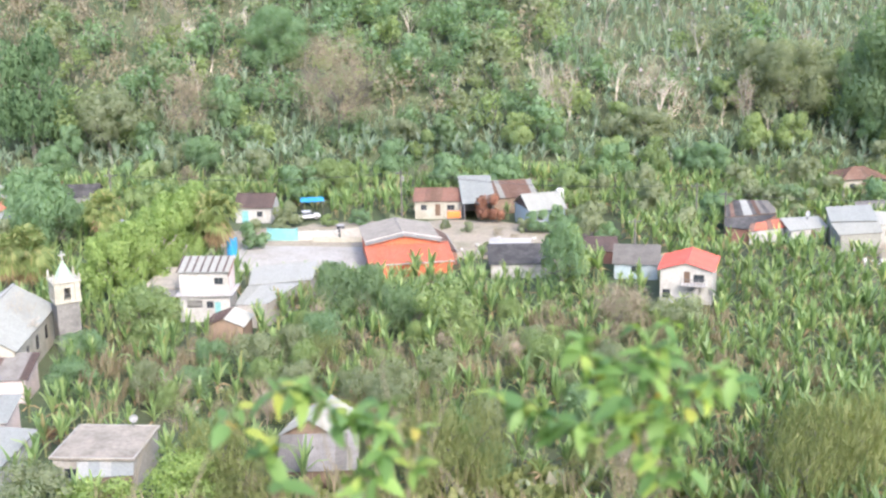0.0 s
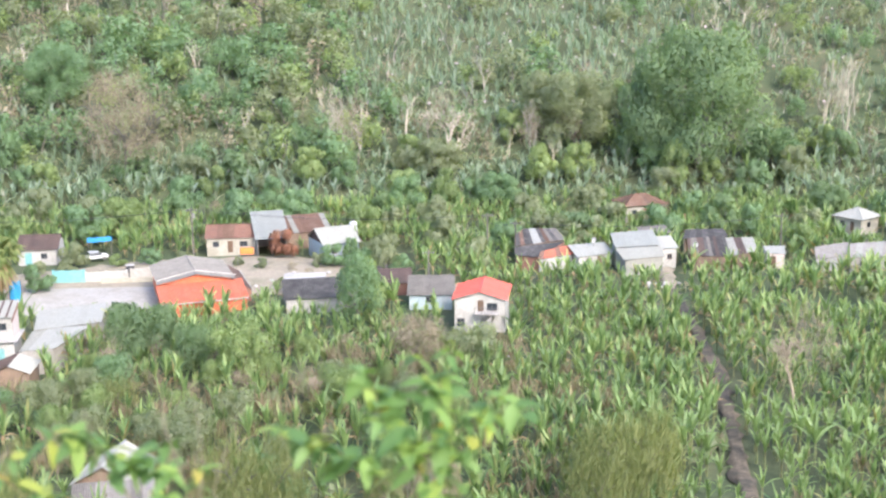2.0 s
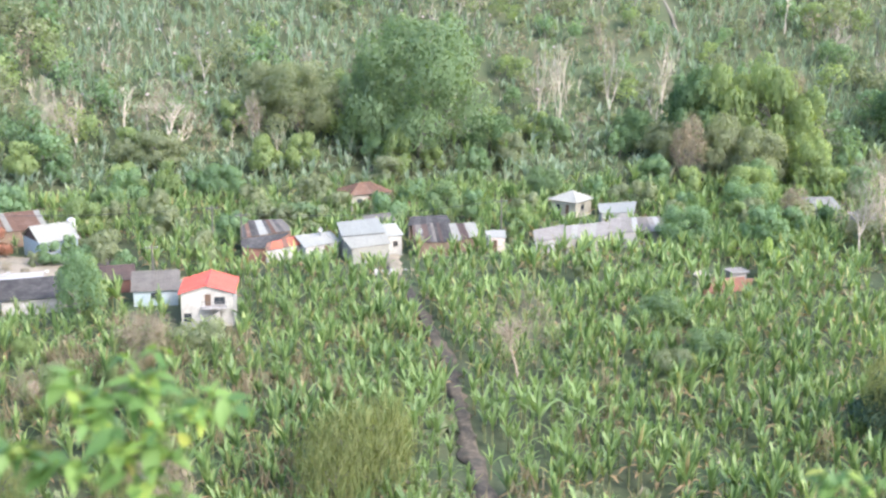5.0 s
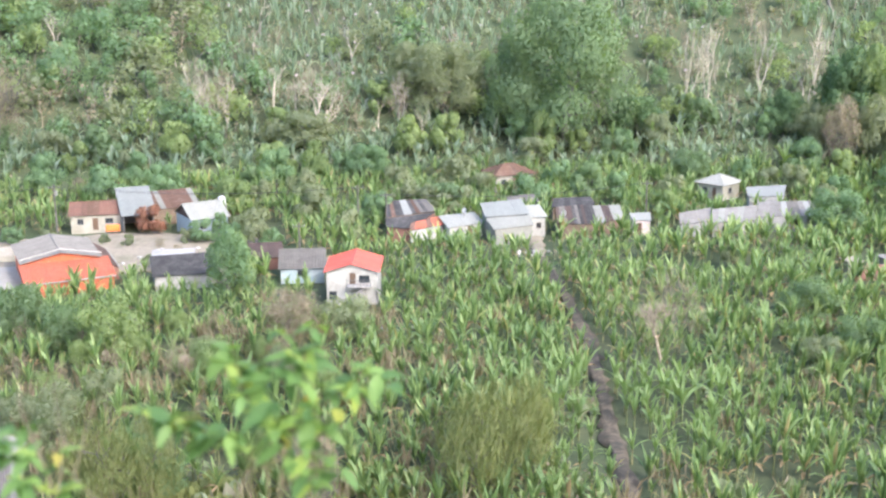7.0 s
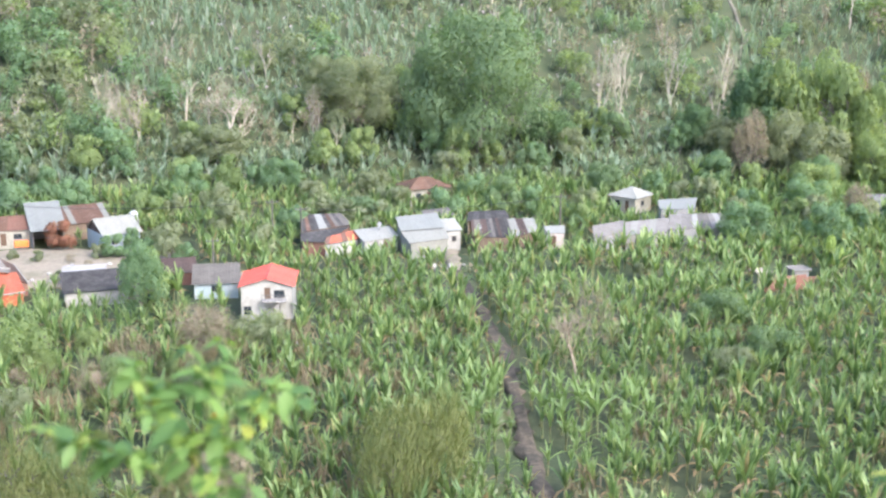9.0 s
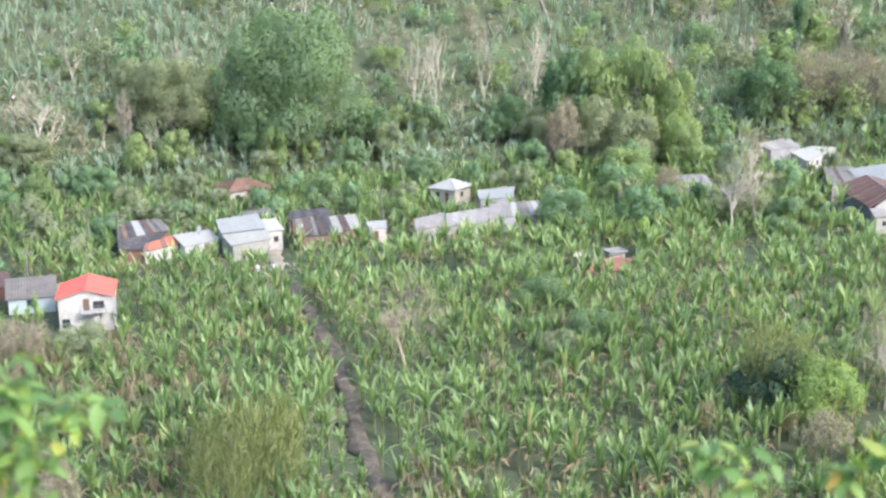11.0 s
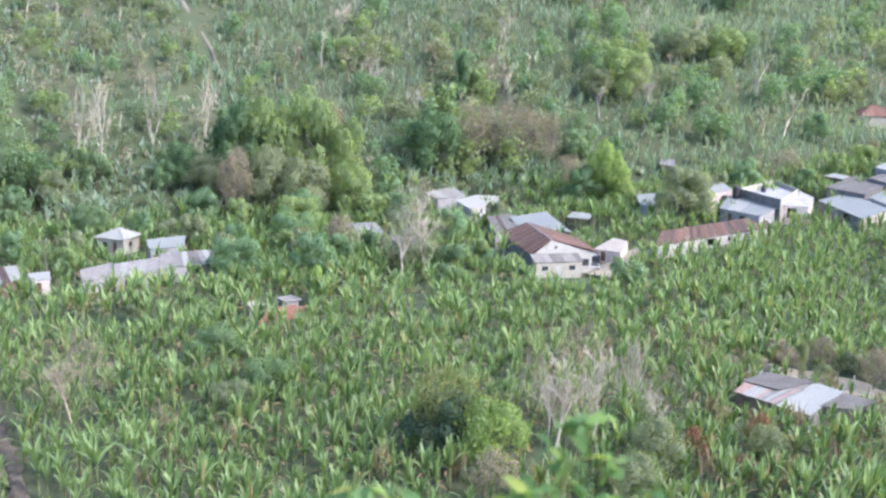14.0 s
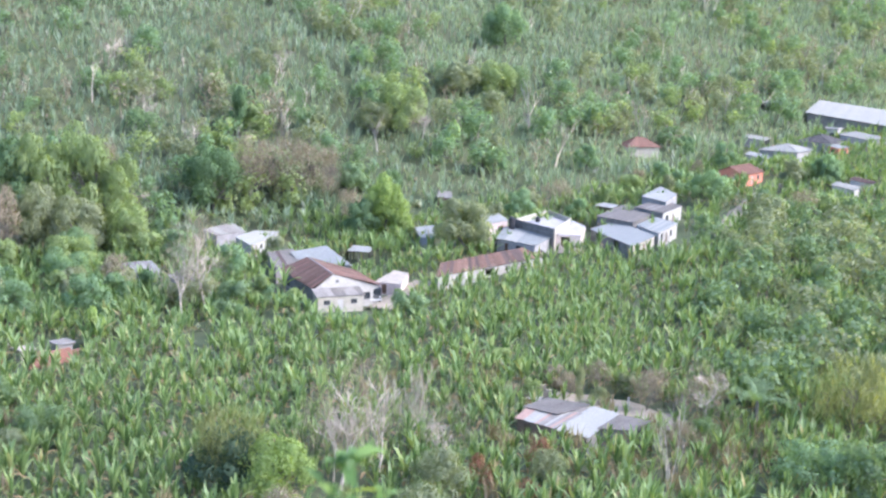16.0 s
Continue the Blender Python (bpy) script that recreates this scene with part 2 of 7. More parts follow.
def mesh_from(name, verts, quads, mats, index=None, smooth_it=False, normals=None):
    me = bpy.data.meshes.new(name)
    verts, quads = np.asarray(verts, np.float32), np.asarray(quads, np.int32)
    me.vertices.add(len(verts))
    me.vertices.foreach_set("co", verts.ravel())
    me.loops.add(quads.size)
    me.loops.foreach_set("vertex_index", quads.ravel())
    me.polygons.add(len(quads))
    me.polygons.foreach_set("loop_start", np.arange(0, quads.size, 4, dtype=np.int32))
    me.polygons.foreach_set("loop_total", np.full(len(quads), 4, np.int32))
    if index is not None:
        me.polygons.foreach_set("material_index", np.asarray(index, np.int32))
    me.polygons.foreach_set("use_smooth", np.full(len(quads), smooth_it or normals is not None))
    for m in mats:
        me.materials.append(M[m])
    me.update(calc_edges=True)
    if normals is not None:
        me.attributes.new("custom_normal", "FLOAT_VECTOR", "POINT").data.foreach_set("vector", np.asarray(normals, np.float32).ravel())
    return me


def grid_quads(nx, ny):
    i = np.arange(nx - 1)[None, :] + nx * np.arange(ny - 1)[:, None]
    return np.stack([i, i + 1, i + 1 + nx, i + nx], -1).reshape(-1, 4)


gx = np.concatenate([np.linspace(-3000, -450, 12), np.arange(-400, -130, 14), np.arange(-120, 430, 5.0), np.arange(440, 900, 20), np.linspace(950, 3500, 12)])
gy = np.concatenate([np.linspace(-2500, -150, 10), np.arange(-120, -8, 14), np.arange(-4, 420, 5.0), np.arange(430, 900, 20), np.linspace(950, 3500, 12)])
XX, YY = np.meshgrid(gx, gy)
rough = np.array([noise.fractal(Vector((px * 0.03, py * 0.03, 0)), 1.0, 2.0, 3) for px, py in zip(XX.ravel(), YY.ravel())])
ZZ = ground(XX.ravel(), YY.ravel()) + rough * 0.5 * smooth(8, 30, np.hypot(XX.ravel(), YY.ravel())) * (1 + 2 * smooth(10, 120, beyond_foot(XX.ravel(), YY.ravel()))) - 0.35
land = new("ground", mesh_from("ground", np.stack([XX.ravel(), YY.ravel(), ZZ], 1), grid_quads(len(gx), len(gy)), ["earth"], smooth_it=True))
tagged(land, "dry brown and green earth of a valley and hillside", "ground", kind="structure")

CLEAR = []   # where nothing grows: (x, y, yaw, half width, from, to) in a turned frame


def clear(x, y, yaw, half, y0, y1):
    CLEAR.append((x, y, math.cos(radians(yaw)), math.sin(radians(yaw)), half, y0, y1))


def free(xs, ys, margin=0.0):
    ok = np.ones(len(xs), bool)
    for x, y, c, s, half, y0, y1 in CLEAR:
        u, v = (xs - x) * c + (ys - y) * s, -(xs - x) * s + (ys - y) * c
        ok &= ~((np.abs(u) < half + margin) & (v > y0 - margin) & (v < y1 + margin))
    return ok


def drape(name, points, widths, mat, label, category, lift=0.12, edge=0.35):
    """A strip laid on the land along a line, with uneven edges."""
    pts = [Vector((*p, 0)) for p in points]
    line, wide = [], []
    for (p, q), (w0, w1) in zip(zip(pts, pts[1:]), zip(widths, widths[1:])):
        n = max(2, int((q - p).length / 1.5))
        for i in range(n):
            line.append(p.lerp(q, i / n))
            wide.append(w0 + (w1 - w0) * i / n)
    line.append(pts[-1])
    wide.append(widths[-1])
    vs, rng = [], random.Random(len(name) + len(points))
    for i, p in enumerate(line):
        d = (line[min(i + 1, len(line) - 1)] - line[max(i - 1, 0)]).normalized()
        side = Vector((-d.y, d.x, 0))
        for k in range(7):
            u = (k / 6 - 0.5) * wide[i] + (rng.uniform(-edge, edge) if k in (0, 6) else 0)
            q = p + side * u
            z = gz(q.x, q.y) + lift + (0.05 if k in (0, 6) else 0) + rng.uniform(-0.02, 0.02)
            vs.append((q.x, q.y, z - (0.5 if k in (0, 6) else 0)))
    ob = new(name, mesh_from(name, vs, grid_quads(7, len(line))[:, ::-1], [mat], smooth_it=True))
    for p, q, w0, w1 in zip(pts, pts[1:], widths, widths[1:]):
        d = q - p
        clear(p.x, p.y, math.degrees(math.atan2(d.y, d.x)) - 90, max(w0, w1) / 2 - (0.2 if name == "dirt_lane" else 0.05), 0, d.length)
    return tagged(ob, label, category, kind="structure")


drape("dirt_lane", [(37.5, 80), (44.5, 105.5), (54.8, 140.2), (60.8, 170), (63, 184)], [1.9, 1.8, 2.0, 1.9, 3.0], "lane_earth", "dark bare earth lane running through the banana field", "lane", 0.08, 0.6)
drape("hill_track", [(169.5, 278), (176.3, 295.1), (180.5, 309.8), (184.2, 323), (188, 347), (189, 372), (182, 400)], [0.7, 1.0, 1.3, 1.5, 1.5, 1.5, 1.5], "track_earth", "pale dirt track climbing the hillside", "track", 0.3, 0.5)
for (tx0, ty0), (tx1, ty1) in (((170, 280), (180.5, 310)), ((180.5, 310), (188, 347)), ((188, 347), (182, 400))):
    clear(tx0, ty0, math.degrees(math.atan2(ty1 - ty0, tx1 - tx0)) - 90, 1.2, 0, math.hypot(tx1 - tx0, ty1 - ty0))
drape("plaza", [(-31, 192), (-10.5, 190.5)], [17, 13], "pale_concrete", "pale sunlit concrete court of the village", "court", 0.2, 0.0)
drape("village_yard", [(-37, 202), (-20, 202), (2, 204), (26, 201)], [16, 25, 22, 14], "dirt", "pale dirt yard between the houses", "yard", 0.10, 1.2)
drape("lower_yard", [(1, 191), (14, 190), (32, 186)], [6, 8, 4], "dirt", "dry earth yard strewn with rubble", "yard", 0.16, 0.9)
drape("east_yard", [(161, 147), (172, 151), (184, 156)], [4, 5, 5], "dirt", "dirt yard in front of the rusty-roofed house", "yard", 0.14, 0.8)
drape("village_street", [(250, 131), (275, 140), (297, 146), (330, 150)], [3, 3, 3, 3], "dirt", "dusty pale village street", "street", 0.14, 0.6)
drape("lane_end", [(62.0, 178.0), (64.0, 185.0), (65.5, 191.0)], [1.6, 2.8, 2.4], "dirt", "pale trodden earth where the lane meets the houses", "lane", 0.2, 0.6)
clear(63.6, 184, -15, 1.9, -6, 7)
drape("farm_yard", [(138, 95), (139.5, 87), (138.5, 76)], [8, 10, 8], "dirt", "bare earth yard beside the farm shed", "yard", 0.14, 0.8)

# ---- building kit ----
def part(name, bm, mat, parent, label="", at=None):
    me = bpy.data.meshes.new(name)
    bm.to_mesh(me)
    bm.free()
    me.materials.append(M[mat])
    ob = new(name, me)
    ob.parent = parent
    if at is not None:
        ob.matrix_local = at
    if label:
        ob["label"] = label
    return ob


def share(name, me, parent, at):
    ob = new(name, me)
    ob.parent = parent
    ob.matrix_local = at
    return ob


def add_box(bm, x0, x1, y0, y1, z0, z1, bevel=0.0):
    r = bmesh.ops.create_cube(bm, size=1, matrix=Matrix.Translation(((x0 + x1) / 2, (y0 + y1) / 2, (z0 + z1) / 2)) @ Matrix.Diagonal((x1 - x0, y1 - y0, z1 - z0, 1)))
    if bevel:
        es = {e for v in r["verts"] for e in v.link_edges}
        bmesh.ops.bevel(bm, geom=list(es), offset=bevel, segments=1, affect="EDGES")
    return bm


def box(x0, x1, y0, y1, z0, z1, bevel=0.0):
    return add_box(bmesh.new(), x0, x1, y0, y1, z0, z1, bevel)


def add_tube(bm, p, q, r0, r1, sides=6):
    p, q = Vector(p), Vector(q)
    d = q - p
    m = Matrix.Translation((p + q) / 2) @ d.to_track_quat("Z", "Y").to_matrix().to_4x4()
    bmesh.ops.create_cone(bm, cap_ends=True, segments=sides, radius1=r0, radius2=r1, depth=d.length, matrix=m)
    return bm


def tube(p, q, r0, r1, sides=6):
    return add_tube(bmesh.new(), p, q, r0, r1, sides)


def thing(name, x, y, yaw, label, category, group="", z=None, sink=0.0):
    ob = new(name)
    ob.matrix_world = pose(x, y, (gz(x, y) if z is None else z) - sink, 0, 0, yaw)
    return tagged(ob, label, category, group)


def wall_panel(parent, name, m, length, height, mat, holes=(), thick=0.16, label=""):
    """A wall in its own frame: x along, z up, y inwards; openings go through it and take a door or a window."""
    xs = sorted({0.0, length, *[v for h in holes for v in (h[0], h[0] + h[2])]})
    zs = sorted({-1.6, height, *[v for h in holes for v in (h[1], h[1] + h[3])]})
    cells = {(i, k) for i in range(len(xs) - 1) for k in range(len(zs) - 1) if not any(q[0] < (xs[i] + xs[i + 1]) / 2 < q[0] + q[2] and q[1] < (zs[k] + zs[k + 1]) / 2 < q[1] + q[3] for q in holes)}
    bm, made = bmesh.new(), {}

    def vert(i, j, k):
        if (i, j, k) not in made:
            made[i, j, k] = bm.verts.new((xs[i], j * thick, zs[k]))
        return made[i, j, k]

    for i, k in cells:
        bm.faces.new([vert(*c) for c in ((i, 0, k), (i + 1, 0, k), (i + 1, 0, k + 1), (i, 0, k + 1))])
        bm.faces.new([vert(*c) for c in ((i, 1, k), (i, 1, k + 1), (i + 1, 1, k + 1), (i + 1, 1, k))])
        for di, dk, c in ((-1, 0, ((i, 0, k), (i, 0, k + 1), (i, 1, k + 1), (i, 1, k))), (1, 0, ((i + 1, 0, k), (i + 1, 1, k), (i + 1, 1, k + 1), (i + 1, 0, k + 1))),
                          (0, -1, ((i, 0, k), (i, 1, k), (i + 1, 1, k), (i + 1, 0, k))), (0, 1, ((i, 0, k + 1), (i + 1, 0, k + 1), (i + 1, 1, k + 1), (i, 1, k + 1)))):
            if (i + di, k + dk) not in cells:
                bm.faces.new([vert(*v) for v in c])
    w = part(name, bm, mat, parent, label, m)
    for u, v, wd, ht, kind, *paint in holes:
        if kind == "window":
            fr = bmesh.new()
            for a0, a1, b0, b1 in ((0, wd, 0, 0.07), (0, wd, ht - 0.07, ht), (0, 0.07, 0.07, ht - 0.07), (wd - 0.07, wd, 0.07, ht - 0.07), (wd / 2 - 0.03, wd / 2 + 0.03, 0.07, ht - 0.07)):
                add_box(fr, u + a0, u + a1, 0.03, 0.10, v + b0, v + b1)
            f = part("window", fr, paint[0] if paint else "dark_frame", w)
            part("pane", box(u + 0.07, u + wd - 0.07, 0.06, 0.075, v + 0.07, v + ht - 0.07), "glass", f)
            part("sill", box(u - 0.06, u + wd + 0.06, -0.08, 0.05, v - 0.07, v - 0.005), "concrete", f)
        elif kind == "door":
            dr = box(u + 0.01, u + wd - 0.01, 0.05, 0.11, v, v + ht - 0.01)
            for k in (0.12, 0.55):
                add_box(dr, u + 0.14, u + wd - 0.14, 0.03, 0.06, v + ht * k, v + ht * (k + 0.33))
            d = part("door", dr, paint[0] if paint else "wood_door", w)
            part("handle", tube((u + wd - 0.13, -0.01, v + 1.0), (u + wd - 0.13, 0.05, v + 1.0), 0.03, 0.03), "dark_frame", d)
        elif kind == "grille":
            fr = bmesh.new()
            for i in range(5):
                add_box(fr, u + wd * i / 4 - 0.03, u + wd * i / 4 + 0.03, 0.04, 0.09, v, v + ht)
            for j in range(3):
                add_box(fr, u, u + wd, 0.05, 0.085, v + ht * j / 2 - 0.03, v + ht * j / 2 + 0.03)
            part("window_grille", fr, "concrete", w)
    return w


SHEETS = {}


def sheet_mesh(width, run, mat, wave=True):
    key = (round(width, 2), round(run, 2), mat, wave)
    if key not in SHEETS:
        n, vs, qs = (10 if wave else 1), [], []
        for k in range(n + 1):
            z = (0.028 if k % 2 else -0.028) if wave else 0
            for yy in (0, run):
                vs += [(width * k / n, yy, z), (width * k / n, yy, z - 0.015)]
        for k in range(n):
            b = 4 * k
            qs += [(b, b + 4, b + 6, b + 2), (b + 1, b + 3, b + 7, b + 5), (b, b + 1, b + 5, b + 4), (b + 2, b + 6, b + 7, b + 3)]
        qs += [(0, 2, 3, 1), (4 * n, 4 * n + 1, 4 * n + 3, 4 * n + 2)]
        SHEETS[key] = mesh_from("roof_sheet", vs, qs, [mat])
    return SHEETS[key]


def roof_plane(roof, o, e, up, length, run, mats, seed=0, wide=0.95, laps=1):
    """Covers a slope with overlapping sheets, each its own piece; o lower left, e along the eave, up the slope."""
    rng = random.Random(seed)
    o, e, up = Vector(o), Vector(e).normalized(), Vector(up).normalized()
    n = e.cross(up)
    count = max(1, round(length / wide))
    w = length / count
    for i in range(count):
        for j in range(laps):
            mat = rng.choice(mats)
            me = sheet_mesh(w * 1.04, run / laps * (1.04 if laps > 1 else 1), mat)
            q = o + e * (w * i) + up * (run / laps * j) + n * (0.012 * (i % 2) + 0.03 * j + rng.uniform(0, 0.008))
            tilt = Matrix.Rotation(rng.uniform(-0.006, 0.006), 4, "Z")
            share("roof_sheet", me, roof, Matrix((( e.x, up.x, n.x, q.x), (e.y, up.y, n.y, q.y), (e.z, up.z, n.z, q.z), (0, 0, 0, 1))) @ tilt)


def roof_trapezium(roof, a, b, c, d, mats, seed=0, wide=1.1):
    """One slope: eave a-b, upper edge c above b, d above a; laid in tapered sheets."""
    a, b, c, d = (Vector(v) for v in (a, b, c, d))
    mats = [mats] if isinstance(mats, str) else mats
    rng = random.Random(seed)
    count = max(3, round((b - a).length / wide))
    n = (b - a).cross(d - a if (d - a).length > 0.1 else c - a).normalized()
    for i in range(count):
        s0, s1 = i / count, (i + 1) / count
        lift = n * (0.015 * (i % 2))
        p = [a.lerp(b, s0), a.lerp(b, s1), d.lerp(c, s1), d.lerp(c, s0)]
        if len(mats) > 1:            # patched roofs have ragged eaves
            p[0], p[1] = p[0].lerp(p[3], rng.uniform(0, 0.05)), p[1].lerp(p[2], rng.uniform(0, 0.05))
        bm = bmesh.new()
        top = [bm.verts.new(v + lift + n * 0.03) for v in p]
        low = [bm.verts.new(v + lift) for v in p]
        bm.faces.new(top)
        bm.faces.new(low[::-1])
        for k in range(4):
            bm.faces.new((top[k], low[k], low[(k + 1) % 4], top[(k + 1) % 4]))
        part("roof_sheet", bm, rng.choice(mats), roof)


def wedge_wall(ob, p, q, z, zp, zq, inward, mat):
    """Closes the sloping strip between a wall's level top z and the roof, heights zp over p and zq over q."""
    if max(zp, zq) - z < 0.05:
        return
    bm = bmesh.new()
    rows = []
    for off in (Vector((0, 0, 0)), inward * 0.16):
        rows.append([bm.verts.new(Vector((v[0], v[1], h_)) + off) for v, h_ in ((p, z), (q, z), (q, max(zq, z + 0.01)), (p, max(zp, z + 0.01)))])
    bm.faces.new(rows[0])
    bm.faces.new(rows[1][::-1])
    for k in range(4):
        bm.faces.new((rows[0][k], rows[1][k], rows[1][(k + 1) % 4], rows[0][(k + 1) % 4]))
    bmesh.ops.recalc_face_normals(bm, faces=bm.faces)
    part("gable_wall", bm, mat, ob)


def lot(label, corners, wall, sheet, holes=None, category="shed", name="shed", over=0.3, room=1.5, parapet=0.0, open_edges=(), side_walls=None, wide=1.1, sunk=0.05):
    """A building on a skewed lot: four roof corners (x, y, height) from the front left round to the back left."""
    cx, cy = sum(c[0] for c in corners) / 4, sum(c[1] for c in corners) / 4
    ob = thing(name, cx, cy, 0, label, category, sink=sunk)
    sheet = sheet if isinstance(sheet, (list, tuple)) else [sheet]
    top = [Vector((c[0] - cx, c[1] - cy, c[2])) for c in corners]
    foot = []
    for i, v in enumerate(top):
        e0, e1 = (top[i - 1] - v).normalized(), (top[(i + 1) % 4] - v).normalized()
        foot.append(v + (e0 + e1) * over)
    for i in range(4):
        p, q = foot[i], foot[(i + 1) % 4]
        d = Vector((q.x - p.x, q.y - p.y, 0))
        yaw = math.degrees(math.atan2(d.y, d.x))
        mat = (side_walls or {}).get(i, wall)
        if i in open_edges:
            for k in range(max(2, round(d.length / 3.5)) + 1):
                u = p.lerp(q, k / max(2, round(d.length / 3.5)))
                part("post", box(-0.08, 0.08, -0.08, 0.08, -1.0, u.z - 0.05), "pole_wood", ob, "", Matrix.Translation((u.x, u.y, 0)))
            continue
        level = min(p.z, q.z) - 0.08
        fit = [h_ for h_ in (holes or {}).get(i, ()) if h_[0] + h_[2] < d.length - 0.1 and h_[1] + h_[3] < level - 0.05]
        inward = Vector((-d.y, d.x, 0)).normalized()
        shrink = 0.165 if i % 2 else 0.0
        o = p + d.normalized() * shrink
        wall_panel(ob, "wall", pose(o.x, o.y, 0, 0, 0, yaw), d.length - 2 * shrink, level, mat, fit)
        wedge_wall(ob, p, q, level, p.z - 0.08, q.z - 0.08, inward, mat)
    seed = int(abs(cx * 7 + cy * 3))
    if parapet:
        slab = bmesh.new()
        rows = [[slab.verts.new((v.x, v.y, v.z - parapet - k)) for v in foot] for k in (0.0, 0.18)]
        slab.faces.new(rows[0])
        slab.faces.new(rows[1][::-1])
        for k in range(4):
            slab.faces.new((rows[0][k], rows[1][k], rows[1][(k + 1) % 4], rows[0][(k + 1) % 4]))
        bmesh.ops.recalc_face_normals(slab, faces=slab.faces)
        part("roof_slab", slab, sheet[0], ob)
    else:
        drop = Vector((0, 0, 0.07))
        beams = [tube(top[0].lerp(top[3], k) - drop, top[1].lerp(top[2], k) - drop, 0.05, 0.05, 4) for k in (0.06, 0.5, 0.94)]
        r = part("roof", beams[1], "pole_wood", ob)
        for bm in (beams[0], beams[2]):
            part("beam", bm, "pole_wood", r)
        roof_trapezium(r, *top, sheet, seed, wide)
    e = top[1] - top[0]
    dep = max(((top[2] - top[1]).length, (top[3] - top[0]).length))
    mid = (Vector(corners[0][:2]) + Vector(corners[1][:2])) / 2
    clear(mid.x, mid.y, math.degrees(math.atan2(e.y, e.x)), Vector(e[:2]).length / 2 + 0.4, -room, dep + 0.4)
    return ob


def house(label, x, y, yaw, w, d, h, roof, rise, wall, sheet, front=(), right=(), left=(), over=0.35, category="house", name="house", z=None, front_room=1.0, gable=None, open_front=False, other=None):
    """A small house; (x, y) is the middle of its front wall's foot, d its depth away from there."""
    ob = thing(name, x, y, yaw, label, category, z=z, sink=0.05)
    sheet = sheet if isinstance(sheet, (list, tuple)) else [sheet]
    clear(x, y, yaw, w / 2 + 0.8, -front_room, d + 0.8)
    if roof == "shed":
        h, rise = h * 0.86, rise * 1.3
        front = [q for q in front if q[1] + q[3] < h - 0.1]
        right = [q for q in right if q[1] + q[3] < h - 0.1]
    hb = h + (rise if roof == "shed" else 0)
    if open_front:
        for px in (-w / 2 + 0.1, 0, w / 2 - 0.1):
            part("post", box(px - 0.07, px + 0.07, 0.05, 0.19, -0.4, h), "pole_wood", ob)
    else:
        wall_panel(ob, "wall", pose(-w / 2, 0, 0), w, h, wall, front)
    wall_panel(ob, "wall", pose(w / 2, d, 0, 0, 0, 180), w, hb, wall)
    wall_panel(ob, "wall", pose(w / 2, 0.165, 0, 0, 0, 90), d - 0.33, h, wall, right)
    wall_panel(ob, "wall", pose(-w / 2, d - 0.165, 0, 0, 0, -90), d - 0.33, h, wall, left)

    def wedge(pts, along, mat):
        bm = bmesh.new()
        f0 = [bm.verts.new(p) for p in pts]
        f1 = [bm.verts.new(Vector(p) + Vector(along)) for p in pts]
        bm.faces.new(f0)
        bm.faces.new(f1[::-1])
        for k in range(len(pts)):
            bm.faces.new((f0[k], f1[k], f1[(k + 1) % len(pts)], f0[(k + 1) % len(pts)]))
        bmesh.ops.recalc_face_normals(bm, faces=bm.faces)
        part("gable_wall", bm, mat, ob)

    seed = int(abs(x * 7 + y * 3))
    gmat = gable or wall
    if roof == "shed":
        for sx in (-w / 2, w / 2 - 0.16):
            wedge([(sx, 0.165, h), (sx, d - 0.165, h), (sx, d - 0.165, hb)], (0.16, 0, 0), gmat)
        k = rise / d
        beams = [box(-w / 2 - over, w / 2 + over, yy, yy + 0.1, h + k * yy, h + k * yy + 0.10) for yy in (0.1, d / 2, d - 0.25)]
        r = part("roof", beams[1], "pole_wood", ob)
        for bm in (beams[0], beams[2]):
            part("beam", bm, "pole_wood", r)
        up = Vector((0, d, rise)).normalized()
        run = math.hypot(d, rise) + 2 * over
        roof_plane(r, Vector((-w / 2 - over, 0, h + 0.16)) - up * over, (1, 0, 0), up, w + 2 * over, run, sheet, seed, laps=1)
    elif roof == "gable":       # ridge along the front
        for sx in (-w / 2, w / 2 - 0.16):
            wedge([(sx, 0.165, h), (sx, d - 0.165, h), (sx, d / 2, h + rise)], (0.16, 0, 0), gmat)
        r = part("roof", add_box(bmesh.new(), -w / 2 - over, w / 2 + over, d / 2 - 0.12, d / 2 + 0.12, h + rise + 0.13, h + rise + 0.2), sheet[0], ob)
        up = Vector((0, d / 2, rise)).normalized()
        run = math.hypot(d / 2, rise) + over
        roof_plane(r, Vector((-w / 2 - over, 0, h + 0.14)) - up * over, (1, 0, 0), up, w + 2 * over, run, sheet, seed)
        up2 = Vector((0, -d / 2, rise)).normalized()
        roof_plane(r, Vector((w / 2 + over, d, h + 0.14)) - up2 * over, (-1, 0, 0), up2, w + 2 * over, run, sheet, seed + 1)
    elif roof == "front_gable":  # ridge runs back from the front
        for sy in (0.0, d - 0.16):
            wedge([(-w / 2, sy, h), (w / 2, sy, h), (0, sy, h + rise)], (0, 0.16, 0), gmat)
        r = part("roof", add_box(bmesh.new(), -0.12, 0.12, -over, d + over, h + rise + 0.13, h + rise + 0.2), sheet[0], ob)
        up = Vector((w / 2, 0, rise)).normalized()
        run = math.hypot(w / 2, rise) + over
        roof_plane(r, Vector((-w / 2, d + over, h + 0.14)) - up * over, (0, -1, 0), up, d + 2 * over, run, sheet, seed)
        up2 = Vector((-w / 2, 0, rise)).normalized()
        roof_plane(r, Vector((w / 2, -over, h + 0.14)) - up2 * over, (0, 1, 0), up2, d + 2 * over, run, other or sheet, seed + 1)
    elif roof == "hip":
        o, t = over, h + 0.1
